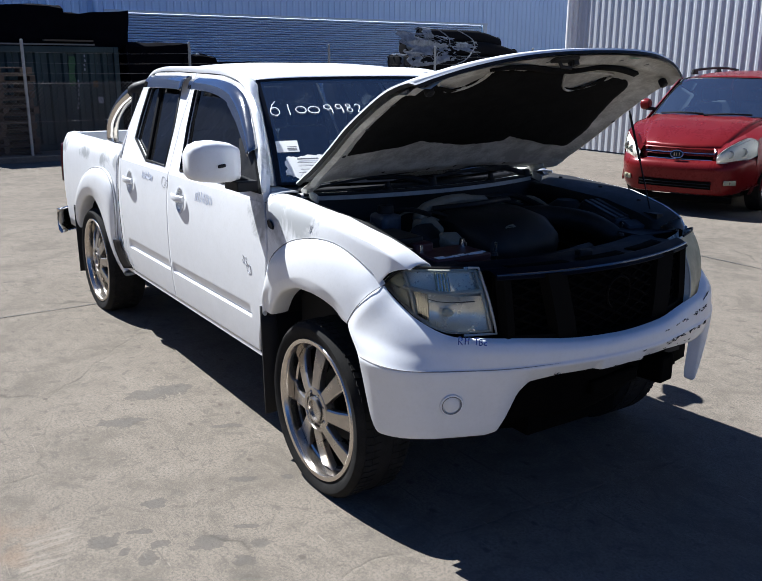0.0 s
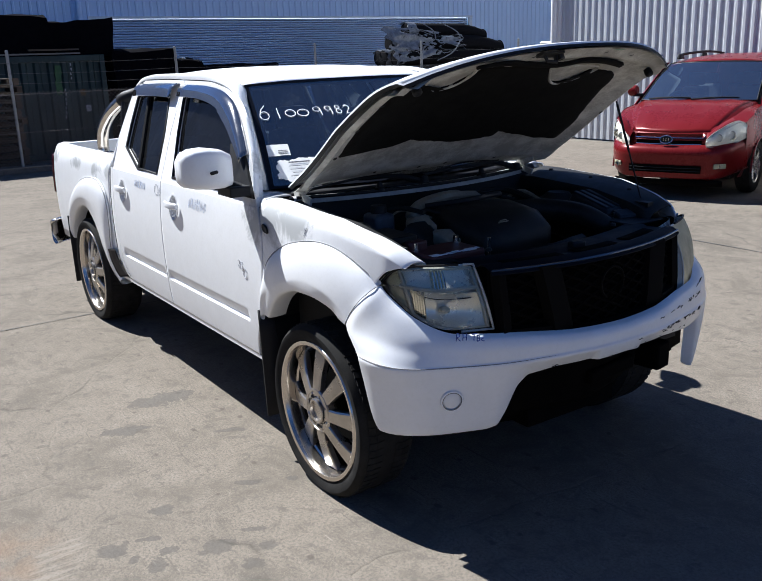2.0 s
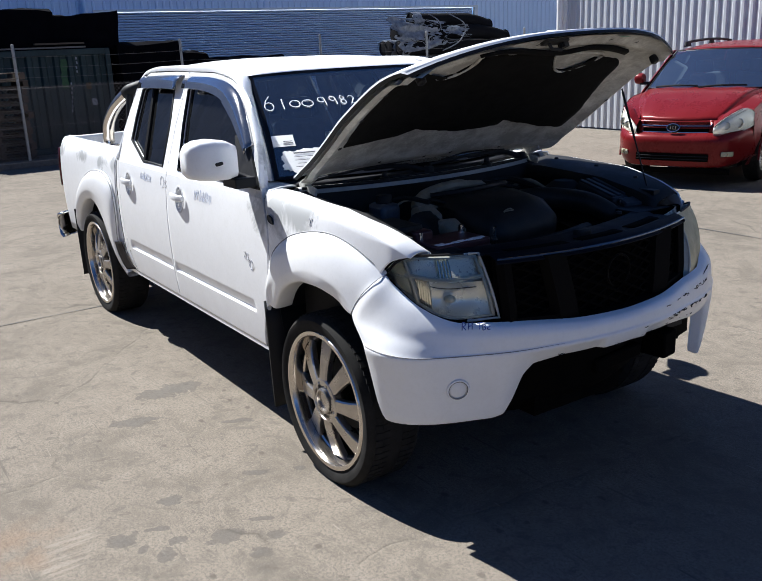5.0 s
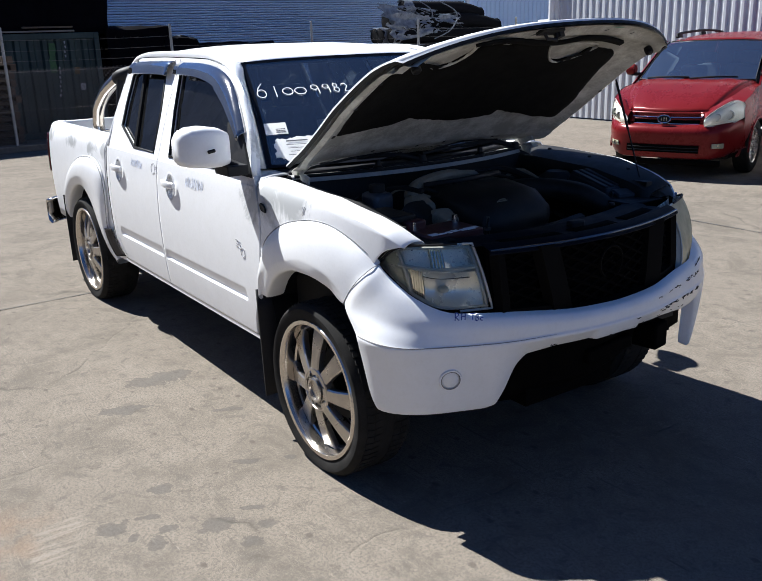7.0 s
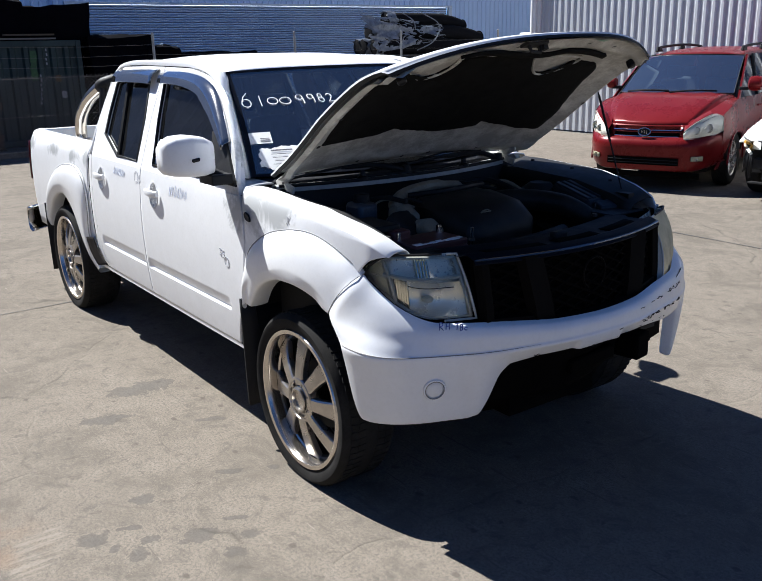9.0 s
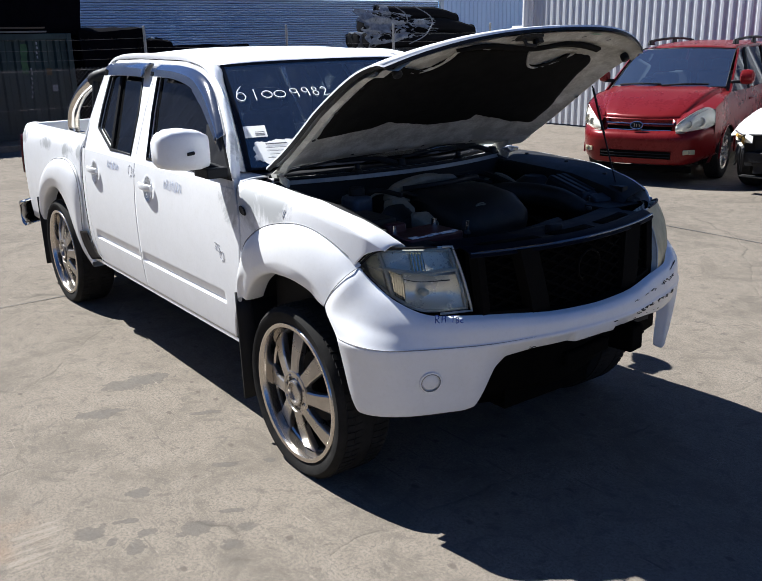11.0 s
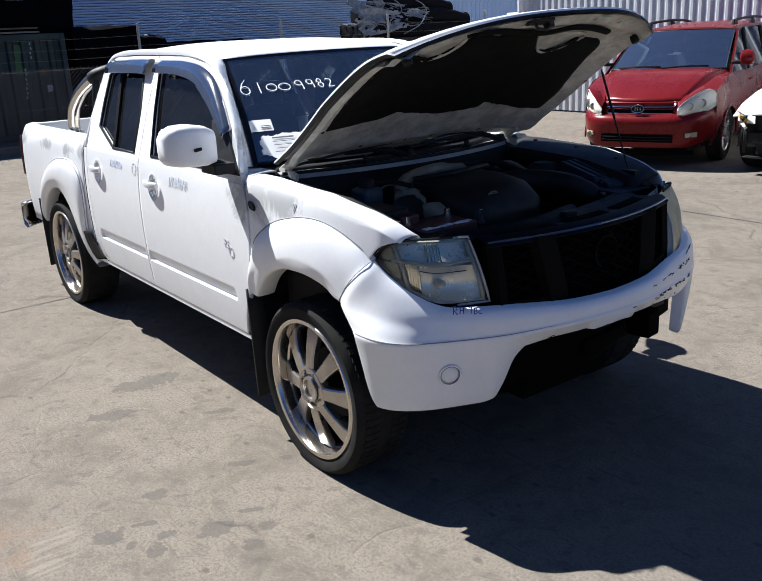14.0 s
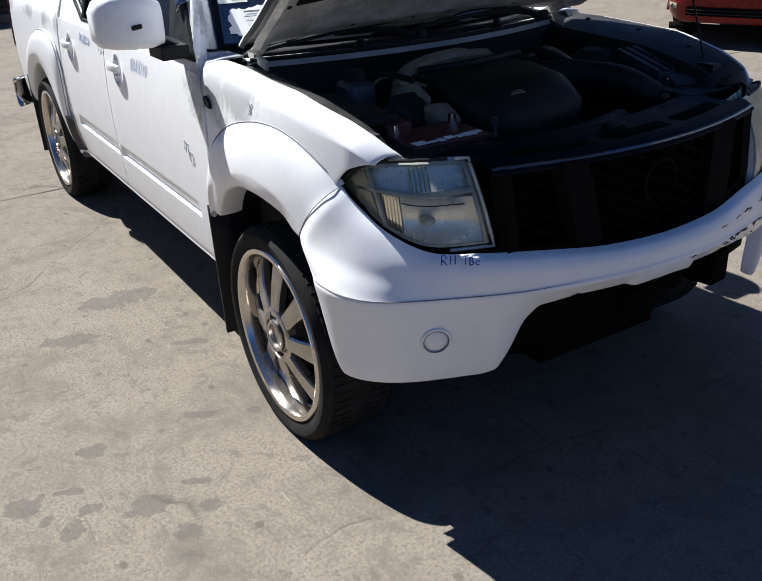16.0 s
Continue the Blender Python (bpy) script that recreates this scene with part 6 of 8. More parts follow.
# raised hood
HOOD_C = [(-0.45, 1.272), (-0.30, 1.340), (-0.12, 1.458), (0.08, 1.595), (0.28, 1.71), (0.43, 1.775), (0.53, 1.805), (0.565, 1.800)]


def hood_at(t, v, drop=0.0):
    """t from the hinge to the leading edge, v across from -1 to 1."""
    d = np.linspace(0, 1, len(HOOD_C))
    x, z = curve_at(d, [p[0] for p in HOOD_C], t), curve_at(d, [p[1] for p in HOOD_C], t)
    half = curve_at([0, 0.12, 0.5, 0.85, 1.0], [0.72, 0.75, 0.755, 0.735, 0.70], t)
    e = abs(v)
    # the leading edge sweeps back to the corners; the sides roll down
    x -= 0.16 * e ** 2.2 * t ** 2.5
    x += 0.05 * (1 - e * e) * t ** 3
    z -= (0.025 + 0.055 * t) * e ** 3 + 0.030 * t * t * e ** 2
    x += 0.02 * e ** 3
    z += 0.012 * (v + 1) * t
    nx, nz = -0.55, 0.83
    return Vector((x - nx * drop, half * v + 0.025 * max(v, 0.0), z - nz * drop))


HOOD_LINE = smooth_line([(x, 0, z) for x, z in HOOD_C], 4)
HOOD_C = [(p.x, p.z) for p in resample(HOOD_LINE, 24, closed=False)]


STAY_FOOT = Vector((0.345, 0.725, 1.05))


def hood():
    n, m = 28, 28
    rows = [[hood_at(i / n, lerp(-1, 1, k / m)) for k in range(m + 1)] for i in range(n + 1)]
    h = part("hood", grid(rows), M_WHITE, ute, "raised white hood with a bare inner frame and felt pad", solid=0.004)
    # folded rim
    bm = bmesh.new()
    rim = [hood_at(0, v) for v in np.linspace(-1, 1, 24)] + [hood_at(t, 1) for t in np.linspace(0.04, 1, 24)] + [hood_at(1, v) for v in np.linspace(0.96, -1, 30)] + [hood_at(t, -1) for t in np.linspace(0.96, 0.04, 24)]
    fold, low = [], []
    for p in rim:
        q = p + Vector((0.55 * 0.008, 0, -0.83 * 0.008))
        q.y *= 1.002
        fold.append(q)
        q = p + Vector((0.55 * 0.020, 0, -0.83 * 0.020))
        q.y *= 0.985
        low.append(q)
    grid_into(bm, [rim, fold], close_u=True)
    part("hood_fold", bm, M_WHITE, h)
    # black seal band, which also paints the shadow gap under the fold
    bm = bmesh.new()
    grid_into(bm, [fold, low], close_u=True)
    part("hood_rim", bm, M_BLACK, h, "dark hood edge seal with its shadow gap painted in")
    # inner panel with pressed channels
    rows = []
    N, K = 44, 56
    for i in range(N + 1):
        t = 0.012 + 0.972 * i / N
        row = []
        for k in range(K + 1):
            v = lerp(-0.975, 0.975, k / K)
            e = abs(v)
            d = 0.030
            d += 0.018 * math.exp(-((e - 0.935) / 0.035) ** 2)
            d += 0.016 * math.exp(-((t - 0.90) / 0.03) ** 2)
            d += 0.014 * math.exp(-((t - 0.10) / 0.04) ** 2)
            row.append(hood_at(t, v, d))
        rows.append(row)
    inner = part("inner_frame", grid(rows), M_CREAM, h, "bare cream inner hood frame")
    # felt pad with an uneven outline
    bm = bmesh.new()
    edge = [(0.31, -0.86), (0.39, -0.87), (0.62, -0.88), (0.80, -0.88), (0.84, -0.84), (0.83, -0.77), (0.77, -0.71), (0.72, -0.60), (0.73, -0.50), (0.78, -0.47), (0.84, -0.44),
            (0.82, -0.23), (0.80, 0.07), (0.69, 0.22), (0.67, 0.32), (0.70, 0.41), (0.77, 0.44), (0.77, 0.66), (0.74, 0.73), (0.59, 0.78), (0.40, 0.84), (0.25, 0.85),
            (0.26, 0.65), (0.31, 0.38), (0.335, 0.28), (0.29, 0.26), (0.28, -0.03), (0.345, -0.46), (0.31, -0.53), (0.305, -0.73)]
    poly = resample([(a, b, 0) for a, b in edge], 140)
    rng = random.Random(9)
    poly = [Vector((p.x + rng.uniform(-0.004, 0.004), p.y + rng.uniform(-0.006, 0.006), 0)) for p in poly]
    ct = Vector((0.47, 0.0, 0))
    rings = []
    for f, d in ((1.0, 0.030), (0.995, 0.036), (0.94, 0.042), (0.7, 0.040), (0.4, 0.043), (0.15, 0.042)):
        rings.append([hood_at(max(0.02, lerp(ct.x, p.x, f)), lerp(ct.y, p.y, f), d) for p in poly])
    vs = grid_into(bm, rings, close_u=True)
    bm.faces.new(vs[-1])
    part("insulation_pad", bm, M_PAD, h, "black felt pad with ragged edges", angle=60)
    # pressed lips round the two bare windows in the pad
    for lip in ([(0.90, -0.80), (0.79, -0.715), (0.72, -0.60), (0.73, -0.495), (0.80, -0.465), (0.87, -0.52), (0.90, -0.66)], [(0.785, 0.09), (0.69, 0.225), (0.668, 0.32), (0.71, 0.42), (0.785, 0.48), (0.805, 0.40), (0.80, 0.16)]):
        ring = resample(smooth_line([(a, b, 0) for a, b in lip + lip[:1]], 6), 40, closed=False)
        part("window_lip", tube([hood_at(p.x, p.y, 0.036) for p in ring], 0.006, 8), M_CREAM, inner, "pressed lip round a bare window")
    # pressed ridges along the sides
    for v in (-0.93, 0.93):
        part("side_ridge", tube([hood_at(t, v, 0.036) for t in np.linspace(0.06, 0.86, 20)], 0.007, 8), M_CREAM, inner)
    # dark seal strip near the leading edge, latch, stops and holes
    bm = bmesh.new()
    strip = [(t, v) for t, v in zip(np.interp(np.linspace(-0.62, 0.58, 26), [-0.62, -0.33, -0.13, 0.07, 0.18, 0.37, 0.58], [0.95, 0.89, 0.845, 0.835, 0.87, 0.862, 0.84]), np.linspace(-0.62, 0.58, 26))]
    grid_into(bm, [[hood_at(t + w, v, 0.044) for w in (-0.004, 0.008, 0.022)] for t, v in strip])
    part("seal_strip", bm, M_PAD, h, solid=0.012)
    lt = hood_at(0.94, -0.17, 0.040)
    bm = bmesh.new()
    box_into(bm, (0.045, 0.11, 0.012), lt, (0, -22, 0))
    tube_into(bm, [lt + Vector((0.0, -0.03, -0.005)), lt + Vector((0.01, -0.025, -0.026)), lt + Vector((0.012, 0.02, -0.03)), lt + Vector((0.0, 0.03, -0.005))], 0.007, 8)
    box_into(bm, (0.03, 0.03, 0.02), lt + Vector((0, 0.045, -0.014)), (0, -22, 10))
    part("latch_plate", bm, M_DARK_METAL, h, "black hood latch", bevel=0.003)
    for v in (-0.85, 0.85):
        p = hood_at(0.87, v, 0.045)
        b = part("rubber_buffer", revolve([(0.0, 0.0), (0.016, 0.0), (0.018, 0.012), (0.018, 0.028), (0.012, 0.034), (0.0, 0.034)], 16, 'z'), M_BLACK, h)
        b.matrix_basis = Matrix.Translation(p) @ pose(0, 0, 0, 0, 146, 0)
    for t, v in ((0.94, -0.28), (0.94, 0.25), (0.94, -0.55), (0.93, 0.52), (0.55, -0.92), (0.35, -0.92), (0.5, 0.93), (0.10, -0.45), (0.10, 0.1), (0.10, 0.5), (0.09, -0.1), (0.75, -0.93)):
        c = hood_at(t, v, 0.0515 if abs(v) > 0.8 else (0.0465 if t > 0.5 else 0.045))
        a1 = (hood_at(t + 0.01, v, 0) - hood_at(t - 0.01, v, 0)).normalized()
        a2 = Vector((0, 1, 0))
        hole = bmesh.new()
        hole.faces.new([hole.verts.new(c + (a1 * math.cos(a) * 0.012 + a2 * math.sin(a) * 0.009)) for a in [2 * math.pi * k / 10 for k in range(10)]])
        part("frame_hole", hole, M_BLACK, inner, smooth=False)
    bm = bmesh.new()
    grid_into(bm, [[hood_at(t, v, 0.037) for v in (0.30, 0.38)] for t in (0.945, 0.97)])
    part("green_sticker", bm, M_GREEN_TAG, h, "faded green sticker", smooth=False)
    # hinges and stay
    for s in (-1, 1):
        bm = bmesh.new()
        box_into(bm, (0.16, 0.012, 0.045), (-0.40, s * 0.665, 1.225), (0, -28, 0))
        box_into(bm, (0.10, 0.012, 0.035), (-0.38, s * 0.665, 1.19), (0, 12, 0))
        part("hinge", bm, M_CREAM, h, bevel=0.004)
    top = hood_at(0.60, 0.95, 0.05)
    part("stay_rod", tube([top, top.lerp(STAY_FOOT, 0.5), STAY_FOOT], 0.0036, 8), M_BLACK, h, "thin black hood stay")
    part("stay_sleeve", tube([top.lerp(STAY_FOOT, 0.03), top.lerp(STAY_FOOT, 0.45)], 0.0055, 8), M_BLACK, h)


hood()


# ---- marks and labels on the utility truck ----
def screen_at(v, t, out=0.004):
    xb, xt = -0.40 - 0.20 * v * v, -0.985 - 0.095 * v * v
    zb, zt = 1.215 - 0.004 * v * v, 1.682 - 0.016 * abs(v) ** 2.4
    p = Vector((lerp(xb, xt, t) + 0.025 * math.sin(math.pi * t), v * lerp(0.732, 0.594, t), lerp(zb, zt, t)))
    return p + Vector((0.64, 0, 0.77)) * out


def arc(cx, cy, rx, ry, a0, a1, n=14):
    return [(cx + rx * math.cos(radians(lerp(a0, a1, k / n))), cy + ry * math.sin(radians(lerp(a0, a1, k / n)))) for k in range(n + 1)]


GLYPHS = {
    "6": [[(0.75, 1.0), (0.35, 0.75), (0.12, 0.4)] + arc(0.5, 0.28, 0.42, 0.28, 170, 520, 18)],
    "1": [[(0.5, 1.0), (0.48, 0.5), (0.5, 0.0)]],
    "0": [arc(0.5, 0.45, 0.5, 0.42, 80, 440, 20)],
    "9": [arc(0.45, 0.72, 0.38, 0.26, 20, 380, 16) + [(0.82, 0.4), (0.8, 0.0)]],
    "8": [arc(0.5, 0.75, 0.3, 0.22, 0, 360, 14), arc(0.5, 0.27, 0.38, 0.26, 0, 360, 14)],
    "2": [arc(0.45, 0.72, 0.36, 0.26, 150, -40, 10) + [(0.15, 0.05), (0.95, 0.08)]],
    "5": [[(0.85, 1.0), (0.3, 1.0), (0.25, 0.58)] + arc(0.42, 0.32, 0.42, 0.3, 110, -140, 12)],
    "R": [[(0.2, 0.0), (0.25, 1.0)], [(0.25, 1.0)] + arc(0.4, 0.76, 0.4, 0.24, 80, -80, 8) + [(0.3, 0.5), (0.9, 0.0)]],
    "H": [[(0.1, 0.0), (0.15, 1.0)], [(0.85, 0.0), (0.9, 1.0)], [(0.12, 0.5), (0.88, 0.52)]],
    "T": [[(0.0, 0.95), (1.0, 1.0)], [(0.5, 0.98), (0.45, 0.0)]],
    "B": [[(0.15, 0.0), (0.2, 1.0)] + arc(0.35, 0.76, 0.4, 0.24, 80, -80, 8) + arc(0.35, 0.26, 0.48, 0.26, 80, -90, 8) + [(0.15, 0.0)]],
    "C": [arc(0.55, 0.4, 0.45, 0.4, 60, 300, 12)],
    "X": [[(0.1, 0.0), (0.8, 1.0)], [(0.1, 0.95), (0.85, 0.05)]],
}


def write(name, text, put, r, mat, parent, label=""):
    """Hand-drawn strokes; text is (glyph, u, v, width, height) in the surface's own units."""
    bm = bmesh.new()
    for g, u, v, w, h in text:
        strokes_into(bm, [[(u + a * w, v + b * h) for a, b in line] for line in GLYPHS[g]], put, r)
    part(name, bm, mat, parent, label)


windscreen = next(o for o in ute.children if o.name == "windscreen")
write("stock_number", [("6", -0.955, 0.645, 0.075, 0.135), ("1", -0.835, 0.645, 0.04, 0.10), ("0", -0.765, 0.655, 0.075, 0.075), ("0", -0.675, 0.65, 0.085, 0.075), ("9", -0.55, 0.645, 0.07, 0.085),
                       ("9", -0.455, 0.65, 0.06, 0.08), ("8", -0.375, 0.65, 0.055, 0.08), ("2", -0.30, 0.645, 0.06, 0.08)],
      lambda u, v: screen_at(u, v), 0.0024, M_CHALK, windscreen, "white hand-painted stock number")
bm = bmesh.new()
grid_into(bm, [[screen_at(v, t, 0.003) for v in np.linspace(-0.965, -0.825, 6)] for t in (0.30, 0.35, 0.405)])
part("paper_sticker", bm, M_PAPER, windscreen, "white paper sticker with fine print", smooth=False)
bm = bmesh.new()
for k in range(3):
    grid_into(bm, [[screen_at(v, 0.312 + 0.014 * k + w, 0.006) for v in (-0.90, -0.84)] for w in (0, 0.007)])
part("sticker_print", bm, M_LABEL_INK, windscreen, smooth=False)
rng = random.Random(4)
bm = bmesh.new()
out = resample([(v, t, 0) for v, t in ((-0.93, 0.10), (-0.925, 0.24), (-0.90, 0.262), (-0.84, 0.255), (-0.78, 0.272), (-0.66, 0.268), (-0.62, 0.20), (-0.64, 0.10), (-0.72, 0.06), (-0.85, 0.055))], 60)
ring0 = [screen_at(p.x + rng.uniform(-0.010, 0.010), p.y + rng.uniform(-0.008, 0.008), 0.003) for p in out]
ring1 = [screen_at(lerp(p.x, -0.77, 0.6), lerp(p.y, 0.16, 0.6), 0.003) for p in out]
vs = grid_into(bm, [ring0, ring1], close_u=True)
bm.faces.new(vs[1])
part("torn_label", bm, M_PAPER, windscreen, "torn white label with worn print", smooth=False)
bm = bmesh.new()
for k in range(5):
    v0, w = -0.86 + 0.02 * rng.random(), 0.10 + 0.08 * rng.random()
    t0 = 0.225 - 0.03 * k
    grid_into(bm, [[screen_at(v, t0 + d, 0.006) for v in (v0, v0 + w)] for d in (0, 0.012 if k == 0 else 0.005)])
part("label_print", bm, M_LABEL_INK, windscreen, smooth=False)


def door_put(x, z, s=-1):
    return Vector((x, s * (half_width(x, z) + 0.002), z))


right_front = [o for o in ute.children if o.name.startswith("front_door")][0]
right_rear = [o for o in ute.children if o.name.startswith("rear_door")][0]
fender_right = [o for o in ute.children if o.name.startswith("front_fender")][0]
write("pen_number", [("2", -0.665, 0.868, 0.028, 0.032), ("5", -0.637, 0.862, 0.028, 0.032), ("0", -0.612, 0.825, 0.040, 0.050)], door_put, 0.0012, M_GREY_PEN, right_front, "grey marker scribble")
write("pen_ring", [("0", -1.745, 1.08, 0.055, 0.070), ("5", -1.68, 1.085, 0.030, 0.04)], door_put, 0.0011, M_GREY_PEN, right_rear)
write("pen_cross", [("X", -0.045, 1.105, 0.028, 0.034)], door_put, 0.0011, M_GREY_PEN, fender_right)


def scribble(x0, x1, z0, z1, parent, seed):
    r = random.Random(seed)
    bm = bmesh.new()
    n = 8
    for k in range(n):
        x = lerp(x0, x1, k / n)
        w = (x1 - x0) / n
        tube_into(bm, [door_put(x + w * 0.1, z0 + r.uniform(0, 0.008)), door_put(x + w * r.uniform(0.1, 0.6), z1 - r.uniform(0, 0.01)), door_put(x + w * r.uniform(0.4, 0.9), z0 + r.uniform(0, 0.01)), door_put(x + w * 0.9, z1 - r.uniform(0, 0.02))], 0.0009, 5)
    part("pen_scribble", bm, M_PALE_PEN, parent, "faint blue unreadable marker writing")


M_PALE_PEN = material("faded_blue_marker", (0.66, 0.70, 0.80), 0.7)
scribble(-1.25, -1.02, 1.065, 1.125, right_front, 1)
scribble(-2.09, -1.90, 1.085, 1.135, right_rear, 2)


def bumper_put(u, z):
    """u runs along the bumper from its right end."""
    y = u
    x = curve_at([-v for v in BUMP_Y[::-1]], BUMP_X[::-1], y)
    n = Vector((0.35 + 0.65 * (1 - abs(y)), y, 0)).normalized()
    return Vector((x, y, z)) + n * 0.0235


for word in ((("R", -0.660, 0.806, 0.016, 0.028), ("H", -0.640, 0.808, 0.014, 0.025)), (("T", -0.612, 0.806, 0.016, 0.024), ("B", -0.597, 0.803, 0.012, 0.022), ("C", -0.583, 0.803, 0.013, 0.013))):
    write("pen_word", word, bumper_put, 0.0018, M_BLUE_PEN, bumper_ob, "blue marker writing")
# empty side-repeater hole in the fender
bm = bmesh.new()
c = Vector((-0.371, -(half_width(-0.371, 1.088) + 0.002), 1.086))
rings = []
for f, o in ((1.0, 0.001), (0.97, 0.006), (0.85, 0.009), (0.72, 0.008)):
    rings.append([c + Vector((0.026 * f * math.copysign(abs(math.cos(a)) ** 0.7, math.cos(a)), -o, 0.017 * f * math.sin(a) - 0.010 * f * math.cos(a))) for a in [2 * math.pi * k / 20 for k in range(20)]])
vs = grid_into(bm, rings, close_u=True)
bm.faces.new(vs[-1])
part("repeater_socket", bm, M_BLACK, fender_right, "black empty indicator socket")


# ---- red people carrier ----
M_RED = noisy("dark_red_metallic", (0.125, 0.008, 0.009), (0.142, 0.009, 0.010), 3, (0.26, 0.30), 0.15, coat=0.08, spec=0.16)
M_VAN_GLASS = tinted_glass("green_tinted_glass", (0.34, 0.40, 0.44))
# blue tint, pale film and exaggerated IOR imitate a bright sky reflection
M_VAN_SCREEN = tinted_glass("sky_tinted_glass", (0.72, 0.84, 0.95), dust=0.02, ior=7.5)
VAN = pose(-3.92, 6.99, 0, 0, 0, -70.4) @ Matrix.Diagonal((1.06, 0.863, 0.984, 1.0))
van = thing("people_carrier", "dark red people carrier parked on the concrete near the ribbed wall", "car", VAN)


def van_half(x, z):
    w = curve_at([0.25, 0.40, 0.60, 0.80, 1.0, 1.08], [0.90, 0.955, 0.985, 0.985, 0.96, 0.93], z)
    if x > 0.1:
        w -= 0.16 * ((x - 0.1) / 0.75) ** 2
    if x < -3.2:
        w -= 0.06 * ((-3.2 - x) / 0.9) ** 2
    return w


def arch(cx, r, x, floor):
    d = abs(x - cx)
    return max(floor, 0.30 + math.sqrt(max(r * r - d * d, 0))) if d < r else floor


def van_fender_top(x):
    return curve_at([-0.15, 0.1, 0.45, 0.75, 0.85], [1.075, 1.05, 0.97, 0.88, 0.85], x)


def build_van():
    R = 0.385
    for s in (-1, 1):
        rows = []
        for x in np.linspace(-3.75, 0.51, 130):
            b = max(arch(0.0, R, x, 0.25), arch(-2.89, R, x, 0.25))
            t = curve_at([-4.1, -1.0, -0.15], [1.12, 1.06, 1.075], x) if x < -0.15 else van_fender_top(x)
            rows.append([(x, s * van_half(x, lerp(b, t, k / 8)), lerp(b, t, k / 8)) for k in range(9)])
        part("body_side", grid(rows), M_RED, van)
        for cx in (0.0, -2.89):
            bm = bmesh.new()
            pts = [(cx + R * math.cos(a), s * (van_half(cx, 0.6) + 0.004), 0.30 + R * math.sin(a)) for a in np.linspace(0, math.pi, 20)]
            tube_into(bm, pts, 0.014, 6)
            part("arch_lip", bm, M_RED, van)
            rows = [[(cx + (R + 0.02) * math.cos(a), s * y, 0.30 + (R + 0.02) * math.sin(a)) for y in (0.93, 0.6)] for a in np.linspace(0, math.pi, 16)]
            part("wheel_liner", grid(rows), M_BLACK, van)
        # fender shoulder between the hood edge and the side
        rows = []
        for x in np.linspace(-0.15, 0.78, 26):
            t = van_fender_top(x)
            hw = van_half(x, t)
            if x > 0.49:
                u = ((0.895 - x) / 0.395) ** (1 / 1.7)
                f = min(1.0, (x - 0.49) / 0.06)
                hw, t = lerp(hw, lerp(0.53, 0.928, u), f), lerp(t, lerp(0.80, 1.0, u ** 0.8) - 0.06 * max(0, (u - 0.8) / 0.2) ** 2, f)
            tt = (x + 0.18) / 1.04
            hy = min(lerp(0.80, 0.56, tt ** 1.3) - 0.05, hw - 0.005)
            hz = max(t, curve_at([-0.18, 0.1, 0.45, 0.75, 0.86], [1.125, 1.095, 1.02, 0.93, 0.87], x))
            rows.append([(x, s * lerp(hw, hy, k / 7), lerp(t - 0.006, hz - 0.026, math.sin(math.pi / 2 * k / 7))) for k in range(8)])
        part("fender_top", grid(rows), M_RED, van)
        # side windows and pillars
        rows = []
        for x in np.linspace(-3.62, -0.30, 20):
            zt = curve_at([-3.65, -3.3, -1.3, -0.85, -0.30], [1.52, 1.58, 1.60, 1.53, 1.14], x)
            zb = curve_at([-4.1, -1.0, -0.15], [1.12, 1.06, 1.075], x)
            rows.append([(x, s * lerp(0.915, 0.76, (z - 1.07) / 0.53), z) for z in np.linspace(zb, zt, 5)])
        part("side_window", grid(rows), M_VAN_GLASS, van, face=(0, s, 0.2))
        for xb, xt, w in ((-0.14, -0.98, 0.05), (-1.20, -1.28, 0.05), (-2.35, -2.40, 0.05), (-3.2, -3.18, 0.05), (-3.68, -3.60, 0.10)):
            zt = 1.60 if xt > -3.5 else 1.55
            rows = []
            for t in np.linspace(0, 1, 8):
                z, x = lerp(1.06, zt, t), lerp(xb, xt, t)
                y = lerp(0.925, 0.775, t)
                rows.append([(x + w, s * (y - 0.01), z), (x + w * 0.7, s * (y + 0.012), z), (x - w * 0.7, s * (y + 0.012), z), (x - w, s * (y - 0.01), z)])
            part("pillar", grid(rows), M_RED if xb > -1 or xb < -3.5 else M_BLACK, van)
        # headlamp
        rows = []
        for u in np.linspace(0, 1, 12):
            y = lerp(0.53, 0.928, u)
            x = lerp(0.895, 0.50, u ** 1.7)
            zt = 0.80 + 0.20 * math.sin(min(1.0, u * 1.05) * math.pi / 2) ** 0.9 - 0.09 * max(0, (u - 0.72) / 0.28) ** 2
            zb = 0.715 + 0.05 * max(0, (u - 0.55) / 0.45) ** 2
            rows.append([(x + 0.03 * math.sin(math.pi * k / 6), s * y, lerp(zb, zt, k / 6)) for k in range(7)])
        lamp = part("headlamp", grid(rows), M_LENS, van, "clear headlamp", face=(1, s * 0.4, 0.2))
        lamp.visible_shadow = False
        part("lamp_bowl", grid([[(p[0] - 0.018, p[1] * 0.994, p[2]) for p in r] for r in rows]), M_PALE_BOWL, lamp)
        part("lamp_edge", tube([r[-1] for r in rows] + [rows[-1][k] for k in range(5, -1, -1)] + [r[0] for r in rows[::-1]], 0.004, 6), M_LAMP_RIM, lamp)
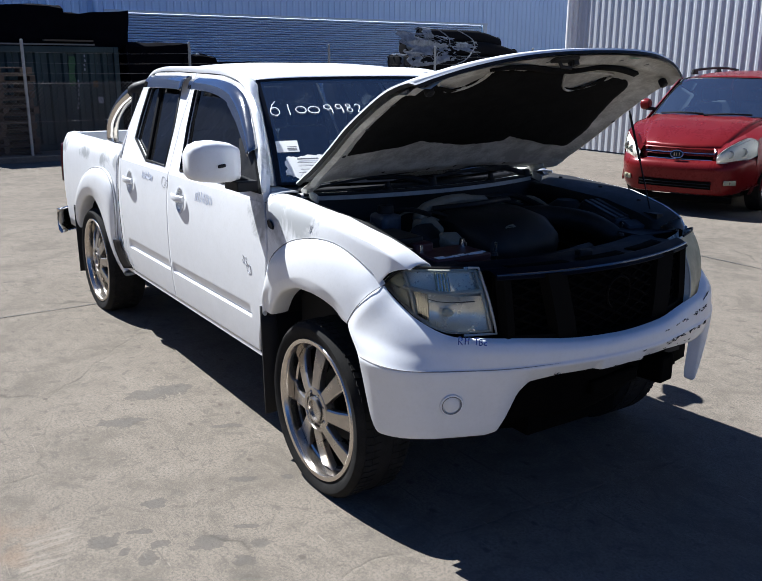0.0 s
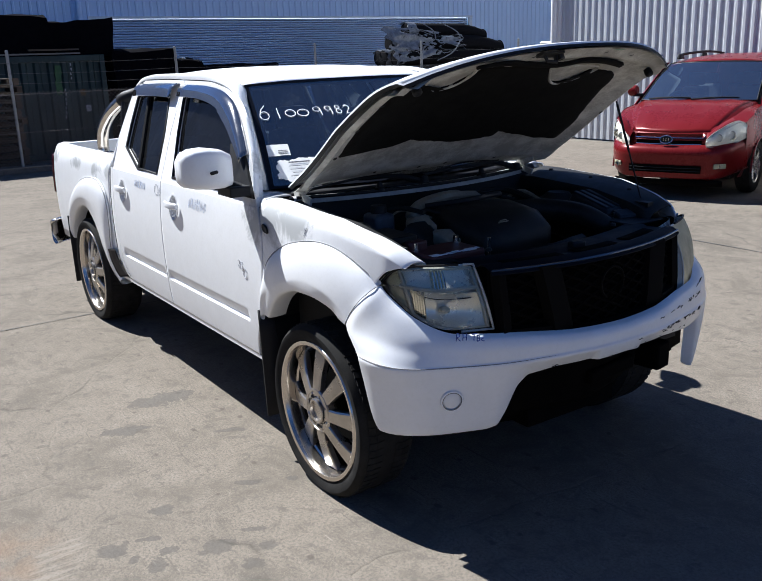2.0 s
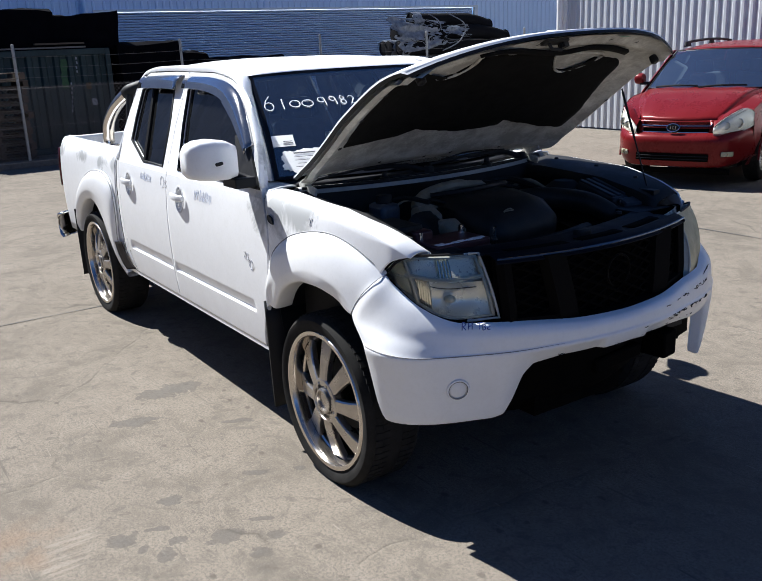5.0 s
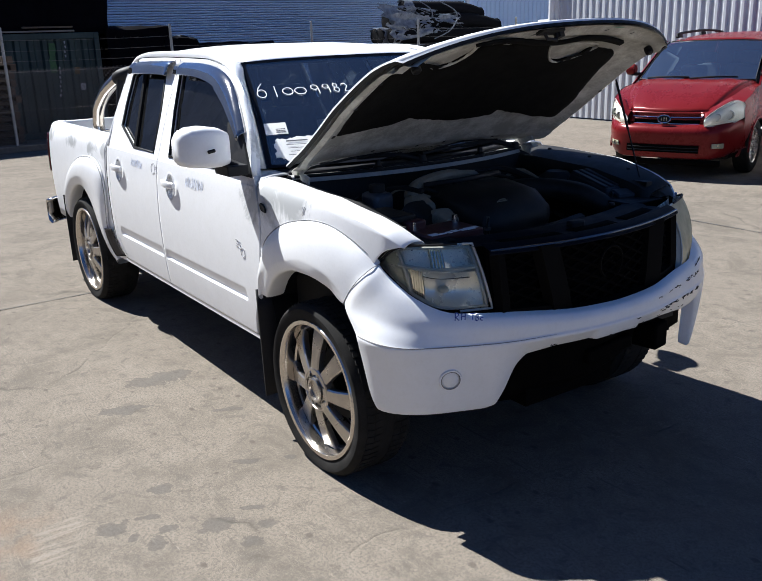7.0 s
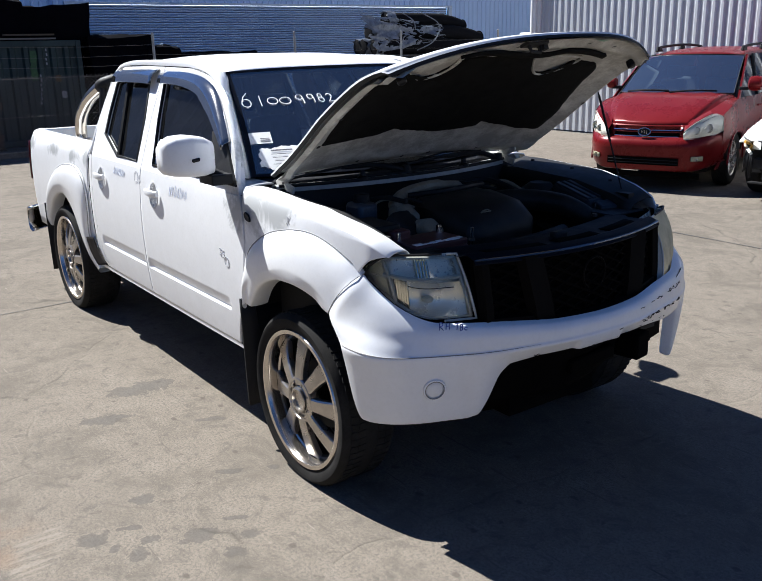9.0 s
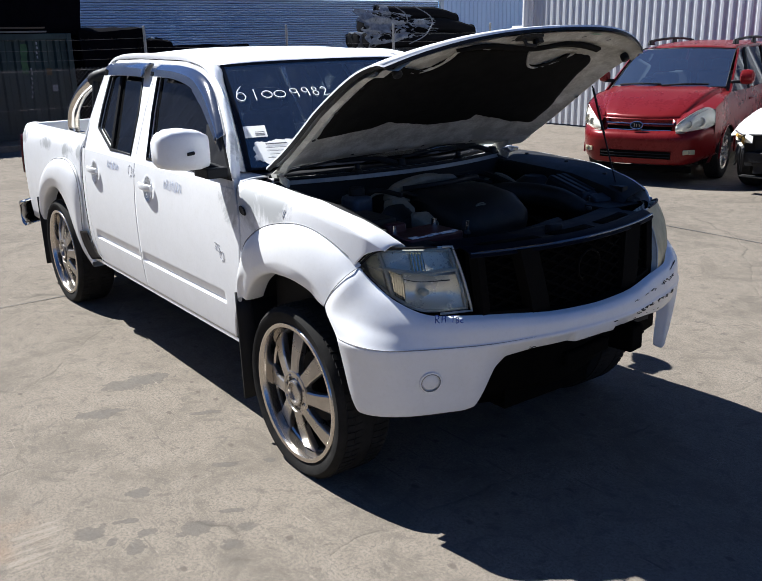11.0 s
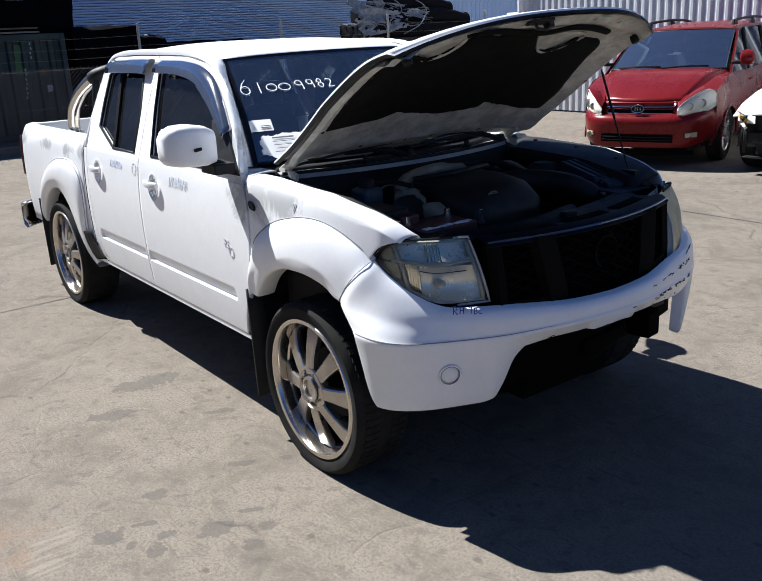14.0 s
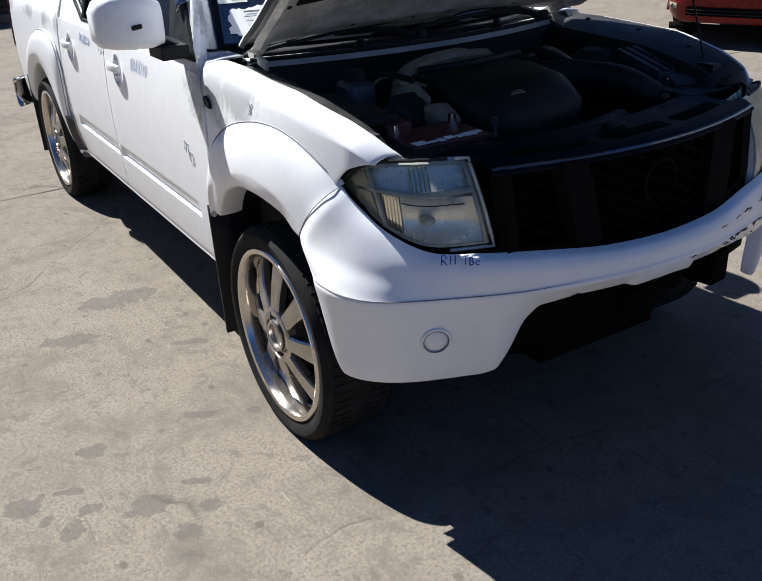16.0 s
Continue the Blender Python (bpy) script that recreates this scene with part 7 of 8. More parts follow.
        for u, r in ((0.38, 0.045), (0.68, 0.055)):
            c = (lerp(0.895, 0.50, u ** 1.7) + 0.006, s * lerp(0.53, 0.928, u), lerp(0.78, 0.85, u))
            part("lamp_eye", revolve([(r, 0.01), (r * 0.9, 0.012), (r * 0.5, -0.02), (0.0, -0.025)], 20, 'x'), M_REFLECTOR, lamp).location = c
        # painted brow between the lamp and the hood
        brow = []
        for r in rows[:9]:
            x, y, z = r[-1]
            brow.append([(x - 0.004, y, z - 0.01), (x - 0.006, y, z + 0.012), (min(x, 0.86) - 0.03, y * 0.97, max(z + 0.02, 0.872)), (min(x, 0.84) - 0.10, y * 0.92, max(z + 0.02, 0.876))])
        part("lamp_brow", grid(brow), M_RED, van)
        # fog lamp
        fg = part("fog_lamp", box((0.03, 0.17, 0.065), (0.846, s * 0.71, 0.42), (0, 0, s * 38)), M_LENS, van, "small fog lamp", bevel=0.01)
        part("fog_reflector", box((0.02, 0.16, 0.055), (0.838, s * 0.71, 0.42), (0, 0, s * 38)), M_LAMP_DULL, fg)
        part("fog_eye", revolve([(0.026, 0.008), (0.020, -0.004), (0.0, -0.008)], 14, 'x'), M_REFLECTOR, fg).location = (0.858, s * 0.705, 0.475)
        # mirror
        rows = []
        for y, rx, rz in ((0.955, 0.045, 0.05), (0.975, 0.07, 0.072), (1.04, 0.075, 0.078), (1.09, 0.06, 0.066), (1.11, 0.03, 0.036)):
            if s > 0:
                y, rx, rz = y + 0.05 + 0.25 * (y - 0.955), rx * 1.2, rz * 1.25
            rows.append([(-0.30 + rx * math.cos(a), s * y, 1.25 + rz * math.sin(a)) for a in [2 * math.pi * k / 14 for k in range(14)]])
        bm = bmesh.new()
        vs = grid_into(bm, rows, close_u=True)
        bm.faces.new(vs[0]), bm.faces.new(vs[-1])
        mir = part("wing_mirror", bm, M_RED, van)
        part("mirror_arm", box((0.08, 0.13, 0.04), (-0.30, s * 0.95, 1.19)), M_BLACK, mir, bevel=0.008)
        # roof rail
        rail = part("roof_rail", tube([(-1.15, s * 0.66, 1.655), (-1.25, s * 0.66, 1.700), (-2.3, s * 0.66, 1.728), (-3.2, s * 0.66, 1.70), (-3.3, s * 0.66, 1.65)], 0.018, 8, smooth=5), M_BLACK, van, "dark roof rail")
        for x in (-1.2, -2.3, -3.25):
            part("rail_foot", box((0.22, 0.055, 0.07), (x, s * 0.66, 1.675), (0, 0, 0), 0.7), M_BLACK, rail, bevel=0.012)
        # door handles
        for x in (-1.05, -2.2):
            part("door_handle", tube([(x, s * (van_half(x, 0.93) + 0.012), 0.93), (x - 0.09, s * (van_half(x, 0.93) + 0.035), 0.935), (x - 0.18, s * (van_half(x, 0.93) + 0.012), 0.93)], 0.016, 8, smooth=4), M_RED, van)
    # nose: bumper from side to side
    ys = np.linspace(-0.948, 0.948, 61)
    rows = []
    for y in ys:
        e = abs(y) / 0.948
        x = 0.955 - 0.06 * e ** 2 - 0.44 * e ** 6
        lift = 0.11 * max(0.0, (e - 0.62) / 0.38) ** 1.5
        rows.append([(x - 0.12, y, 0.245 + lift), (x - 0.06, y, 0.262 + lift), (x - 0.012, y, 0.34 + 0.5 * lift), (x, y, 0.46), (x + 0.015, y, 0.55), (x + 0.02, y, 0.62), (x + 0.005, y, 0.68), (x - 0.03, y, 0.715), (x - 0.07, y, 0.735)])
    part("front_bumper", grid(rows), M_RED, van)
    # flat near-black sheet on the bumper paints the intake's shaded depth
    rows = [[(0.962 - 0.05 * (y / 0.92) ** 2, y, z) for z in (0.335, 0.37, 0.425)] for y in np.linspace(-0.50, 0.50, 13)]
    intake = part("air_intake", grid(rows), M_VOID, van, "black lower air intake")
    for z in (0.36, 0.395):
        part("intake_slat", tube([(0.960 - 0.05 * (y / 0.92) ** 2, y, z) for y in np.linspace(-0.49, 0.49, 13)], 0.006, 6), M_BLACK, intake)
    part("chin_spoiler", grid([[(0.87 - 0.05 * (y / 0.8) ** 2, y, z) for z in (0.17, 0.24)] for y in np.linspace(-0.75, 0.75, 13)]), M_VOID, van, solid=0.02)
    # grille: two black slots with chrome strips, a red bar between them
    def nose(y, z, out=0.0):
        return (0.897 - 0.06 * (y / 0.5) ** 2 - 0.25 * (z - 0.735) + out, y, z)

    g = part("grille", grid([[nose(y, z, -0.03) for z in (0.715, 0.79, 0.865)] for y in np.linspace(-0.52, 0.52, 17)]), M_VOID, van, "black grille slots with chrome strips")
    for z0, z1 in ((0.783, 0.803), (0.714, 0.728), (0.852, 0.872)):
        part("grille_bar", grid([[nose(y, z, o) for z, o in ((z0 - 0.004, -0.03), (z0, -0.002), (lerp(z0, z1, 0.5), 0.003), (z1, -0.002), (z1 + 0.004, -0.03))] for y in np.linspace(-0.52, 0.52, 17)]), M_RED, g)
    for s in (-1, 1):
        part("grille_cheek", grid([[nose(s * y, z, 0.0) for z in (0.71, 0.79, 0.872)] for y in (0.455, 0.50, 0.545)]), M_RED, g, solid=0.01)
    for z, half in ((0.736, 0.45), (0.812, 0.47)):
        part("chrome_bar", tube([nose(y, z, 0.002) for y in np.linspace(-half, half, 13)] + ([nose(half + 0.02, z + 0.03, 0.002)] if z > 0.8 else []), 0.0075, 6), M_CHROME, g)
    em = [(0.925 - 0.008 * math.sin(a), 0.085 * math.cos(a), 0.795 + 0.045 * math.sin(a)) for a in [2 * math.pi * k / 28 for k in range(28)]]
    part("oval_badge", tube(em, 0.008, 6, closed=True), M_CHROME, g, "chrome oval badge")
    bm = bmesh.new()
    bm.faces.new([bm.verts.new((p[0] - 0.004, p[1] * 0.95, 0.795 + (p[2] - 0.795) * 0.95)) for p in em])
    part("badge_plate", bm, M_BLACK, g, smooth=False)
    for dy in (-0.035, 0.0, 0.035):
        part("badge_mark", box((0.006, 0.014, 0.04), (0.926, dy, 0.795)), M_CHROME, g)
    # hood
    rows = []
    for t in np.linspace(0, 1, 18):
        x = lerp(-0.18, 0.86, t)
        half = lerp(0.80, 0.56, t ** 1.3)
        zc = curve_at([-0.18, 0.15, 0.5, 0.75, 0.86], [1.165, 1.115, 1.03, 0.945, 0.885], x)
        ze = curve_at([-0.18, 0.1, 0.45, 0.75, 0.86], [1.125, 1.095, 1.02, 0.93, 0.87], x)
        row = []
        for k in range(17):
            v = lerp(-1, 1, k / 16)
            bx = -0.10 * v * v * t ** 2
            crease = 0.008 * math.exp(-((abs(v) - 0.66) / 0.10) ** 2)
            row.append((x + bx, half * v, lerp(zc, ze, abs(v) ** 2) + crease))
        rows.append(row)
    part("hood", grid(rows), M_RED, van, solid=0.01)
    for k in (0, -1):
        side = -1 if k == 0 else 1
        part("hood_return", grid([[(r[k][0], r[k][1] - side * 0.01, r[k][2] + 0.001), (r[k][0] + 0.004, r[k][1] + side * 0.05, r[k][2] - 0.022), (r[k][0] + 0.01, r[k][1] + side * 0.10, r[k][2] - 0.09)] for r in rows]), M_RED, van)
    part("hood_front", grid([[(0.862 - 0.10 * v * v - 0.03 * max(0, abs(v) - 1), 0.56 * v, z) for z in (0.885 - 0.015 * v * v, 0.86, 0.80)] for v in np.linspace(-1.12, 1.12, 19)]), M_RED, van)
    # windscreen, roof, tail
    rows = []
    for t in np.linspace(0, 1, 9):
        row = []
        for v in np.linspace(-1, 1, 15):
            xb, xt = -0.02 - 0.17 * v * v, -0.86 - 0.13 * v * v
            row.append((lerp(xb, xt, t), v * lerp(0.84, 0.73, t), lerp(1.13, 1.605 - 0.02 * v * v, t) + 0.02 * math.sin(math.pi * t)))
        rows.append(row)
    ws = part("windscreen", grid(rows), M_VAN_SCREEN, van, face=(1, 0, 1))
    edge = rows[0] + [r[-1] for r in rows[1:]] + rows[-1][::-1][1:] + [r[0] for r in rows[::-1][1:-1]]
    part("windscreen_seal", tube(edge, 0.008, 6, closed=True), M_BLACK, ws)
    rows = []
    for t in np.linspace(0, 1, 14):
        row = []
        for v in np.linspace(-1, 1, 13):
            x = lerp(-0.86 - 0.13 * v * v, -3.65, t)
            zc = curve_at([-3.7, -3.4, -2.2, -1.4, -0.86], [1.60, 1.67, 1.695, 1.68, 1.605], x)
            row.append((x, v * lerp(0.745, 0.79, min(1, t * 2)), zc - 0.075 * abs(v) ** 3))
        rows.append(row)
    part("roof", grid(rows), M_RED, van, solid=0.02)
    rows = [[(-3.75 + 0.12 * max(0, (z - 1.1) / 0.5), y * curve_at([0.25, 1.1, 1.62], [0.90, 0.90, 0.77], z), z) for y in np.linspace(-1, 1, 9)] for z in np.linspace(0.25, 1.60, 10)]
    part("tailgate", grid(rows), M_RED, van)
    part("underbody", box((4.1, 1.5, 0.10), (-1.55, 0, 0.27)), M_BLACK, van)
    part("cabin_floor", box((3.6, 1.7, 0.05), (-2.0, 0, 0.55)), M_BLACK, van)
    rows = [[(lerp(-0.12, -0.55, t), y, 1.105 - 0.05 * t) for y in np.linspace(-0.78, 0.78, 9)] for t in np.linspace(0, 1, 5)]
    part("dashboard", grid(rows), M_DASH, van, "pale beige dashboard, lightened to look sunlit", solid=0.12)
    part("engine_block", box((0.6, 1.2, 0.5), (0.35, 0, 0.62)), M_BLACK, van)
    for y in (-0.42, 0.42):
        st = part("front_seat", box((0.16, 0.48, 0.62), (-1.25, y, 0.95), (0, -12, 0), 0.85), M_BEIGE_SEAT, van, bevel=0.04)
        part("headrest", box((0.10, 0.26, 0.18), (-1.34, y, 1.36)), M_SEAT, st, bevel=0.03)
    for y in (-0.5, 0.0, 0.5):
        st = part("rear_seat", box((0.14, 0.42, 0.6), (-2.2, y, 0.95), (0, -10, 0), 0.9), M_BEIGE_SEAT, van, bevel=0.04)
        part("headrest", box((0.09, 0.22, 0.15), (-2.28, y, 1.33)), M_SEAT, st, bevel=0.03)
    ring = [(-0.62 + 0.07 * math.sin(a), -0.42 + 0.18 * math.cos(a), 1.06 + 0.16 * math.sin(a)) for a in [2 * math.pi * k / 24 for k in range(24)]]
    part("steering_wheel", tube(ring, 0.016, 8, closed=True), M_SEAT, van)
    for y0, y1 in ((-0.70, -0.05), (-0.02, 0.62)):
        w = part("wiper", tube([(0.0 - 0.2 * (y0 / 0.84) ** 2, y0, 1.15), (-0.03, (y0 + y1) / 2, 1.17), (-0.06 - 0.1 * (y1 / 0.84) ** 2, y1, 1.165)], 0.012, 6, smooth=4), M_BLACK, van)
    for y in (-0.3, 0.3):
        part("washer_jet", box((0.03, 0.025, 0.015), (-0.02, y, 1.165)), M_BLACK, van, bevel=0.004)
    # wheels
    for x in (0.0, -2.89):
        for s in (-1, 1):
            w = new("wheel")
            w.parent = van
            w.location = (x, s * 0.855, 0.335)
            f = 0.105 * s
            part("tyre", revolve([(0.215, f * 0.9), (0.235, f * 1.02), (0.30, f * 1.04), (0.325, f * 0.9), (0.338, f * 0.6), (0.338, -f * 0.6), (0.325, -f * 0.9), (0.30, -f * 1.04), (0.215, -f * 0.9)], 48), M_RUBBER, w)
            rim = part("rim", revolve([(0.22, f * 0.88), (0.214, f * 0.95), (0.20, f * 0.85), (0.195, f * 0.3), (0.195, -f * 0.8)], 48), M_ALLOY, w)
            for k in range(5):
                a = 2 * math.pi * k / 5 + 0.3
                bm = grid([[(dx, f * (0.75 + 0.12 * t) + dy, lerp(0.03, 0.205, t)) for dx, dy in ((-0.035, -0.02 * s), (-0.03, 0), (0.03, 0), (0.035, -0.02 * s))] for t in (0, 0.5, 1)])
                bmesh.ops.rotate(bm, verts=bm.verts[:], cent=(0, 0, 0), matrix=Matrix.Rotation(a, 3, 'Y'))
                part("spoke", bm, M_ALLOY, rim)
            part("hub_cap", revolve([(0.0, f * 0.92), (0.05, f * 0.88), (0.055, f * 0.6)], 20), M_ALLOY, rim)
            part("wheel_back", revolve([(0.0, f * 0.1), (0.195, f * 0.1)], 24), M_BLACK, w, smooth=False)


# seat and dash colours raised so the cabin reads as sunlit
M_BEIGE_SEAT = noisy("beige_seat_cloth", (0.30, 0.29, 0.27), (0.24, 0.23, 0.21), 14, (0.8, 0.95))
M_DASH = noisy("beige_dash_plastic", (0.50, 0.49, 0.46), (0.42, 0.41, 0.38), 9, (0.6, 0.8))
build_van()
# the nose slopes down towards the grille
for ob in van.children_recursive:
    if ob.type == 'MESH' and ob.parent.name.split(".")[0] != "wheel" and "rim" not in ob.parent.name:
        if ob.location.length > 0.01:
            if ob.location.x > 0.4:
                ob.location.z -= 0.055
        else:
            for v in ob.data.vertices:
                v.co.z -= 0.065 * min(1, max(0, (v.co.x - 0.2) / 0.6)) * min(1, max(0, (v.co.z - 0.45) / 0.25))


# ---- damaged white car ----
wreck = thing("damaged_car", "white car with its front bumper missing and a smashed headlamp", "car", pose(-1.86, 7.12, 0, 0, 0, -85))
M_WRECK = noisy("plain_white_paint", (0.78, 0.78, 0.77), (0.70, 0.70, 0.69), 6, (0.3, 0.45), coat=0.5)
M_AMBER = material("amber_plastic", (0.42, 0.24, 0.03), 0.3)


def build_wreck():
    for s in (-1, 1):
        rows = []
        for x in np.linspace(-3.6, 0.34, 90):
            b = max(arch(0.0, 0.36, x, 0.25), arch(-2.6, 0.36, x, 0.25))
            t = curve_at([-3.6, -0.6, 0.0, 0.34], [0.98, 0.93, 0.86, 0.76], x)
            rows.append([(x, s * (0.85 - 0.10 * max(0, x / 0.7) ** 2 - 0.03 * abs(lerp(-1, 1, k / 6)) ** 2), lerp(b, t, k / 6)) for k in range(7)])
        part("body_side", grid(rows), M_WRECK, wreck)
        rows = []
        for u in np.linspace(0, 1, 6):
            rows.append([(lerp(0.74, 0.52, u ** 1.4), s * lerp(0.48, 0.78, u), lerp(0.58, lerp(0.66, 0.72, u), k / 3)) for k in range(4)])
        lamp = part("headlamp", grid(rows), M_LENS, wreck, "smashed headlamp hanging loose", face=(1, s * 0.3, 0))
        part("lamp_bowl", grid([[(p[0] - 0.05, p[1], p[2]) for p in r] for r in rows]), M_PALE_BOWL, lamp)
        rng = random.Random(7 if s < 0 else 8)
        for k in range(7):
            c = Vector((0.66 + rng.uniform(-0.06, 0.06), s * (0.68 + rng.uniform(-0.08, 0.08)), 0.60 + rng.uniform(-0.06, 0.06)))
            part("lamp_shard", box((0.05 + 0.04 * rng.random(), 0.03, 0.03 + 0.03 * rng.random()), c, (rng.uniform(0, 90), rng.uniform(0, 90), rng.uniform(0, 90))), (M_AMBER, M_PALE_BOWL, M_BLACK)[k % 3], lamp, smooth=False)
        part("front_pillar", grid([[(lerp(-0.5, -1.2, t) + d, s * lerp(0.80, 0.58, t), lerp(0.95, 1.38, t)) for d in (-0.05, 0.05)] for t in np.linspace(0, 1, 5)]), M_WRECK, wreck, solid=0.03)
        rows = [[(x, s * lerp(0.80, 0.60, t), lerp(0.95, curve_at([-3.2, -2.6, -1.3, -0.55], [1.0, 1.36, 1.38, 0.97], x), t)) for t in np.linspace(0, 1, 4)] for x in np.linspace(-3.2, -0.58, 14)]
        part("side_window", grid(rows), M_VAN_GLASS, wreck, face=(0, s, 0.2))
    rows = []
    for t in np.linspace(0, 1, 12):
        x = lerp(-0.52, 0.70, t)
        z = curve_at([-0.52, 0.0, 0.45, 0.70], [0.99, 0.93, 0.82, 0.70], x)
        rows.append([(x - 0.10 * v * v * t, v * lerp(0.83, 0.78, t), z - 0.05 * abs(v) ** 2.5) for v in np.linspace(-1, 1, 13)])
    part("hood", grid(rows), M_WRECK, wreck, "white hood", solid=0.02)
    rows = [[(lerp(-0.50 - 0.12 * v * v, -1.20 - 0.06 * v * v, t), v * lerp(0.78, 0.58, t), lerp(0.96, 1.38, t)) for v in np.linspace(-1, 1, 9)] for t in np.linspace(0, 1, 5)]
    part("windscreen", grid(rows), M_VAN_GLASS, wreck, face=(1, 0, 1))
    rows = [[(x, v * 0.59, curve_at([-2.7, -2.2, -1.6, -1.2], [1.36, 1.42, 1.43, 1.38], x) - 0.03 * v * v) for v in np.linspace(-1, 1, 7)] for x in np.linspace(-2.7, -1.2, 8)]
    part("roof", grid(rows), M_WRECK, wreck, solid=0.02)
    part("trunk", grid([[(x, v * 0.74, lerp(0.96, 1.0, (x + 3.7) / 0.6)) for v in np.linspace(-1, 1, 7)] for x in np.linspace(-3.65, -3.1, 4)]), M_WRECK, wreck, solid=0.02)
    part("rear_panel", box((0.05, 1.6, 0.7), (-3.62, 0, 0.62)), M_WRECK, wreck, bevel=0.02)
    part("crash_beam", box((0.10, 1.15, 0.12), (0.62, 0, 0.42)), M_BLACK, wreck, bevel=0.01)
    part("radiator", box((0.06, 1.0, 0.42), (0.54, 0, 0.44)), M_DARK_METAL, wreck)
    part("slam_panel", box((0.10, 1.25, 0.06), (0.58, 0, 0.64)), M_BLACK, wreck, bevel=0.01)
    part("engine_bay", box((1.0, 1.3, 0.4), (0.0, 0, 0.5)), M_BLACK, wreck)
    part("lower_tray", box((0.12, 1.25, 0.010), (0.60, 0, 0.20)), M_DARK_METAL, wreck)
    rng = random.Random(12)
    part("underbody", box((3.6, 1.4, 0.2), (-1.6, 0, 0.34)), M_BLACK, wreck)
    for k in range(6):
        y = -0.66 + 0.1 * rng.random()
        part("torn_cable", tube([(0.64, y, 0.56), (0.68, y - 0.02 + 0.06 * rng.random(), 0.44), (0.64, y - 0.04 + 0.08 * rng.random(), 0.25 + 0.1 * rng.random())], 0.012, 6, smooth=4), M_BLACK if k % 2 else M_DARK_METAL, wreck)
    for x in (0.0, -2.6):
        for s in (-1, 1):
            w = new("wheel")
            w.parent = wreck
            w.location = (x, s * 0.74, 0.305)
            f = 0.095 * s
            part("tyre", revolve([(0.19, f * 0.9), (0.25, f * 1.03), (0.295, f * 0.85), (0.308, f * 0.5), (0.308, -f * 0.5), (0.295, -f * 0.85), (0.25, -f * 1.03), (0.19, -f * 0.9)], 36), M_RUBBER, w)
            part("rim", revolve([(0.195, f * 0.9), (0.18, f * 0.8), (0.06, f * 0.7), (0.0, f * 0.75)], 30), M_ALLOY, w)


build_wreck()


# ---- fence ----
M_GALV = noisy("galvanised_steel", (0.36, 0.36, 0.35), (0.26, 0.26, 0.255), 9, (0.45, 0.6), 0.5)
M_WIRE = noisy("dull_rusty_wire", (0.13, 0.125, 0.12), (0.20, 0.18, 0.16), 6, (0.6, 0.8), 0.2)
FENCE_X = -13.2
fence = thing("chain_link_fence", "galvanised chain-link fence with barbed strands on top", "fence")
for y in (-14.55, -11.5, -8.45, -5.4, -2.35, 0.72, 3.76, 6.87, 9.70, 12.75, 15.8, 18.85):
    p = part("post", tube([(FENCE_X, y, 0.0), (FENCE_X, y, 2.10)], 0.026, 10), M_GALV, fence)
    part("post_cap", revolve([(0.0, 0.02), (0.02, 0.015), (0.029, 0.0)], 10, 'z'), M_GALV, p).location = (FENCE_X, y, 2.10)
for z in (1.55, 1.72, 1.90):
    line = []
    for k in range(140):
        y = lerp(-14.5, 18.8, k / 139)
        line.append((FENCE_X + 0.03, y, z - 0.02 * math.sin(math.pi * ((y + 2.35) % 3.05) / 3.05)))
    bm = bmesh.new()
    tube_into(bm, line, 0.0032, 4)
    for y in np.arange(-14.4, 18.7, 0.14):
        tube_into(bm, [(FENCE_X + 0.03, y, z - 0.014), (FENCE_X + 0.033, y + 0.008, z + 0.010)], 0.0016, 3)
    part("barbed_strand", bm, M_WIRE, fence, smooth=False)
for z in (1.36, 0.05, 0.70):
    part("tension_wire", tube([(FENCE_X, -14.5, z), (FENCE_X, 18.8, z)], 0.004, 5), M_WIRE, fence)
bm = bmesh.new()
PITCH, H = 0.075, 1.36
verts = []
for sl in (1, -1):
    y = -14.5 - H
    while y < 18.8 + H:
        y0, z0, y1, z1 = y, 0.04, y + sl * H, H
        a, b = max(min(y0, y1), -14.5), min(max(y0, y1), 18.8)
        if b > a:
            za = 0.04 + (a - y0) / (y1 - y0) * H
            zb = 0.04 + (b - y0) / (y1 - y0) * H
            n = 5
            mid = [(FENCE_X + 0.004 * sl + 0.02 * noise.noise((lerp(a, b, k / n) * 1.5, lerp(za, zb, k / n), 3.0)), lerp(a, b, k / n), lerp(za, zb, k / n)) for k in range(n + 1)]
            tube_into(bm, mid, 0.0028, 3)
        y += PITCH
tagged(part("wire_mesh", bm, M_WIRE, fence, "rusty grey diamond wire mesh", smooth=False), kind="stuff")
kerb = part("kerb", box((0.30, 40.0, 0.12), (FENCE_X - 0.05, 4.0, 0.05)), M_GROUND, bevel=0.02)
tagged(kerb, "low concrete kerb under the fence", "kerb", kind="structure")


# ---- storage behind the fence ----
M_TEAL = noisy("weathered_green_container_paint", (0.014, 0.036, 0.034), (0.007, 0.020, 0.019), 2.0, (0.5, 0.7), stretch=(1, 1, 0.3))
M_FADED = noisy("faded_white_stencil", (0.34, 0.35, 0.36), (0.16, 0.17, 0.18), 24, (0.7, 0.9))
M_FADED_AMBER = noisy("faded_amber_label", (0.13, 0.08, 0.02), (0.05, 0.035, 0.015), 22, (0.7, 0.9))
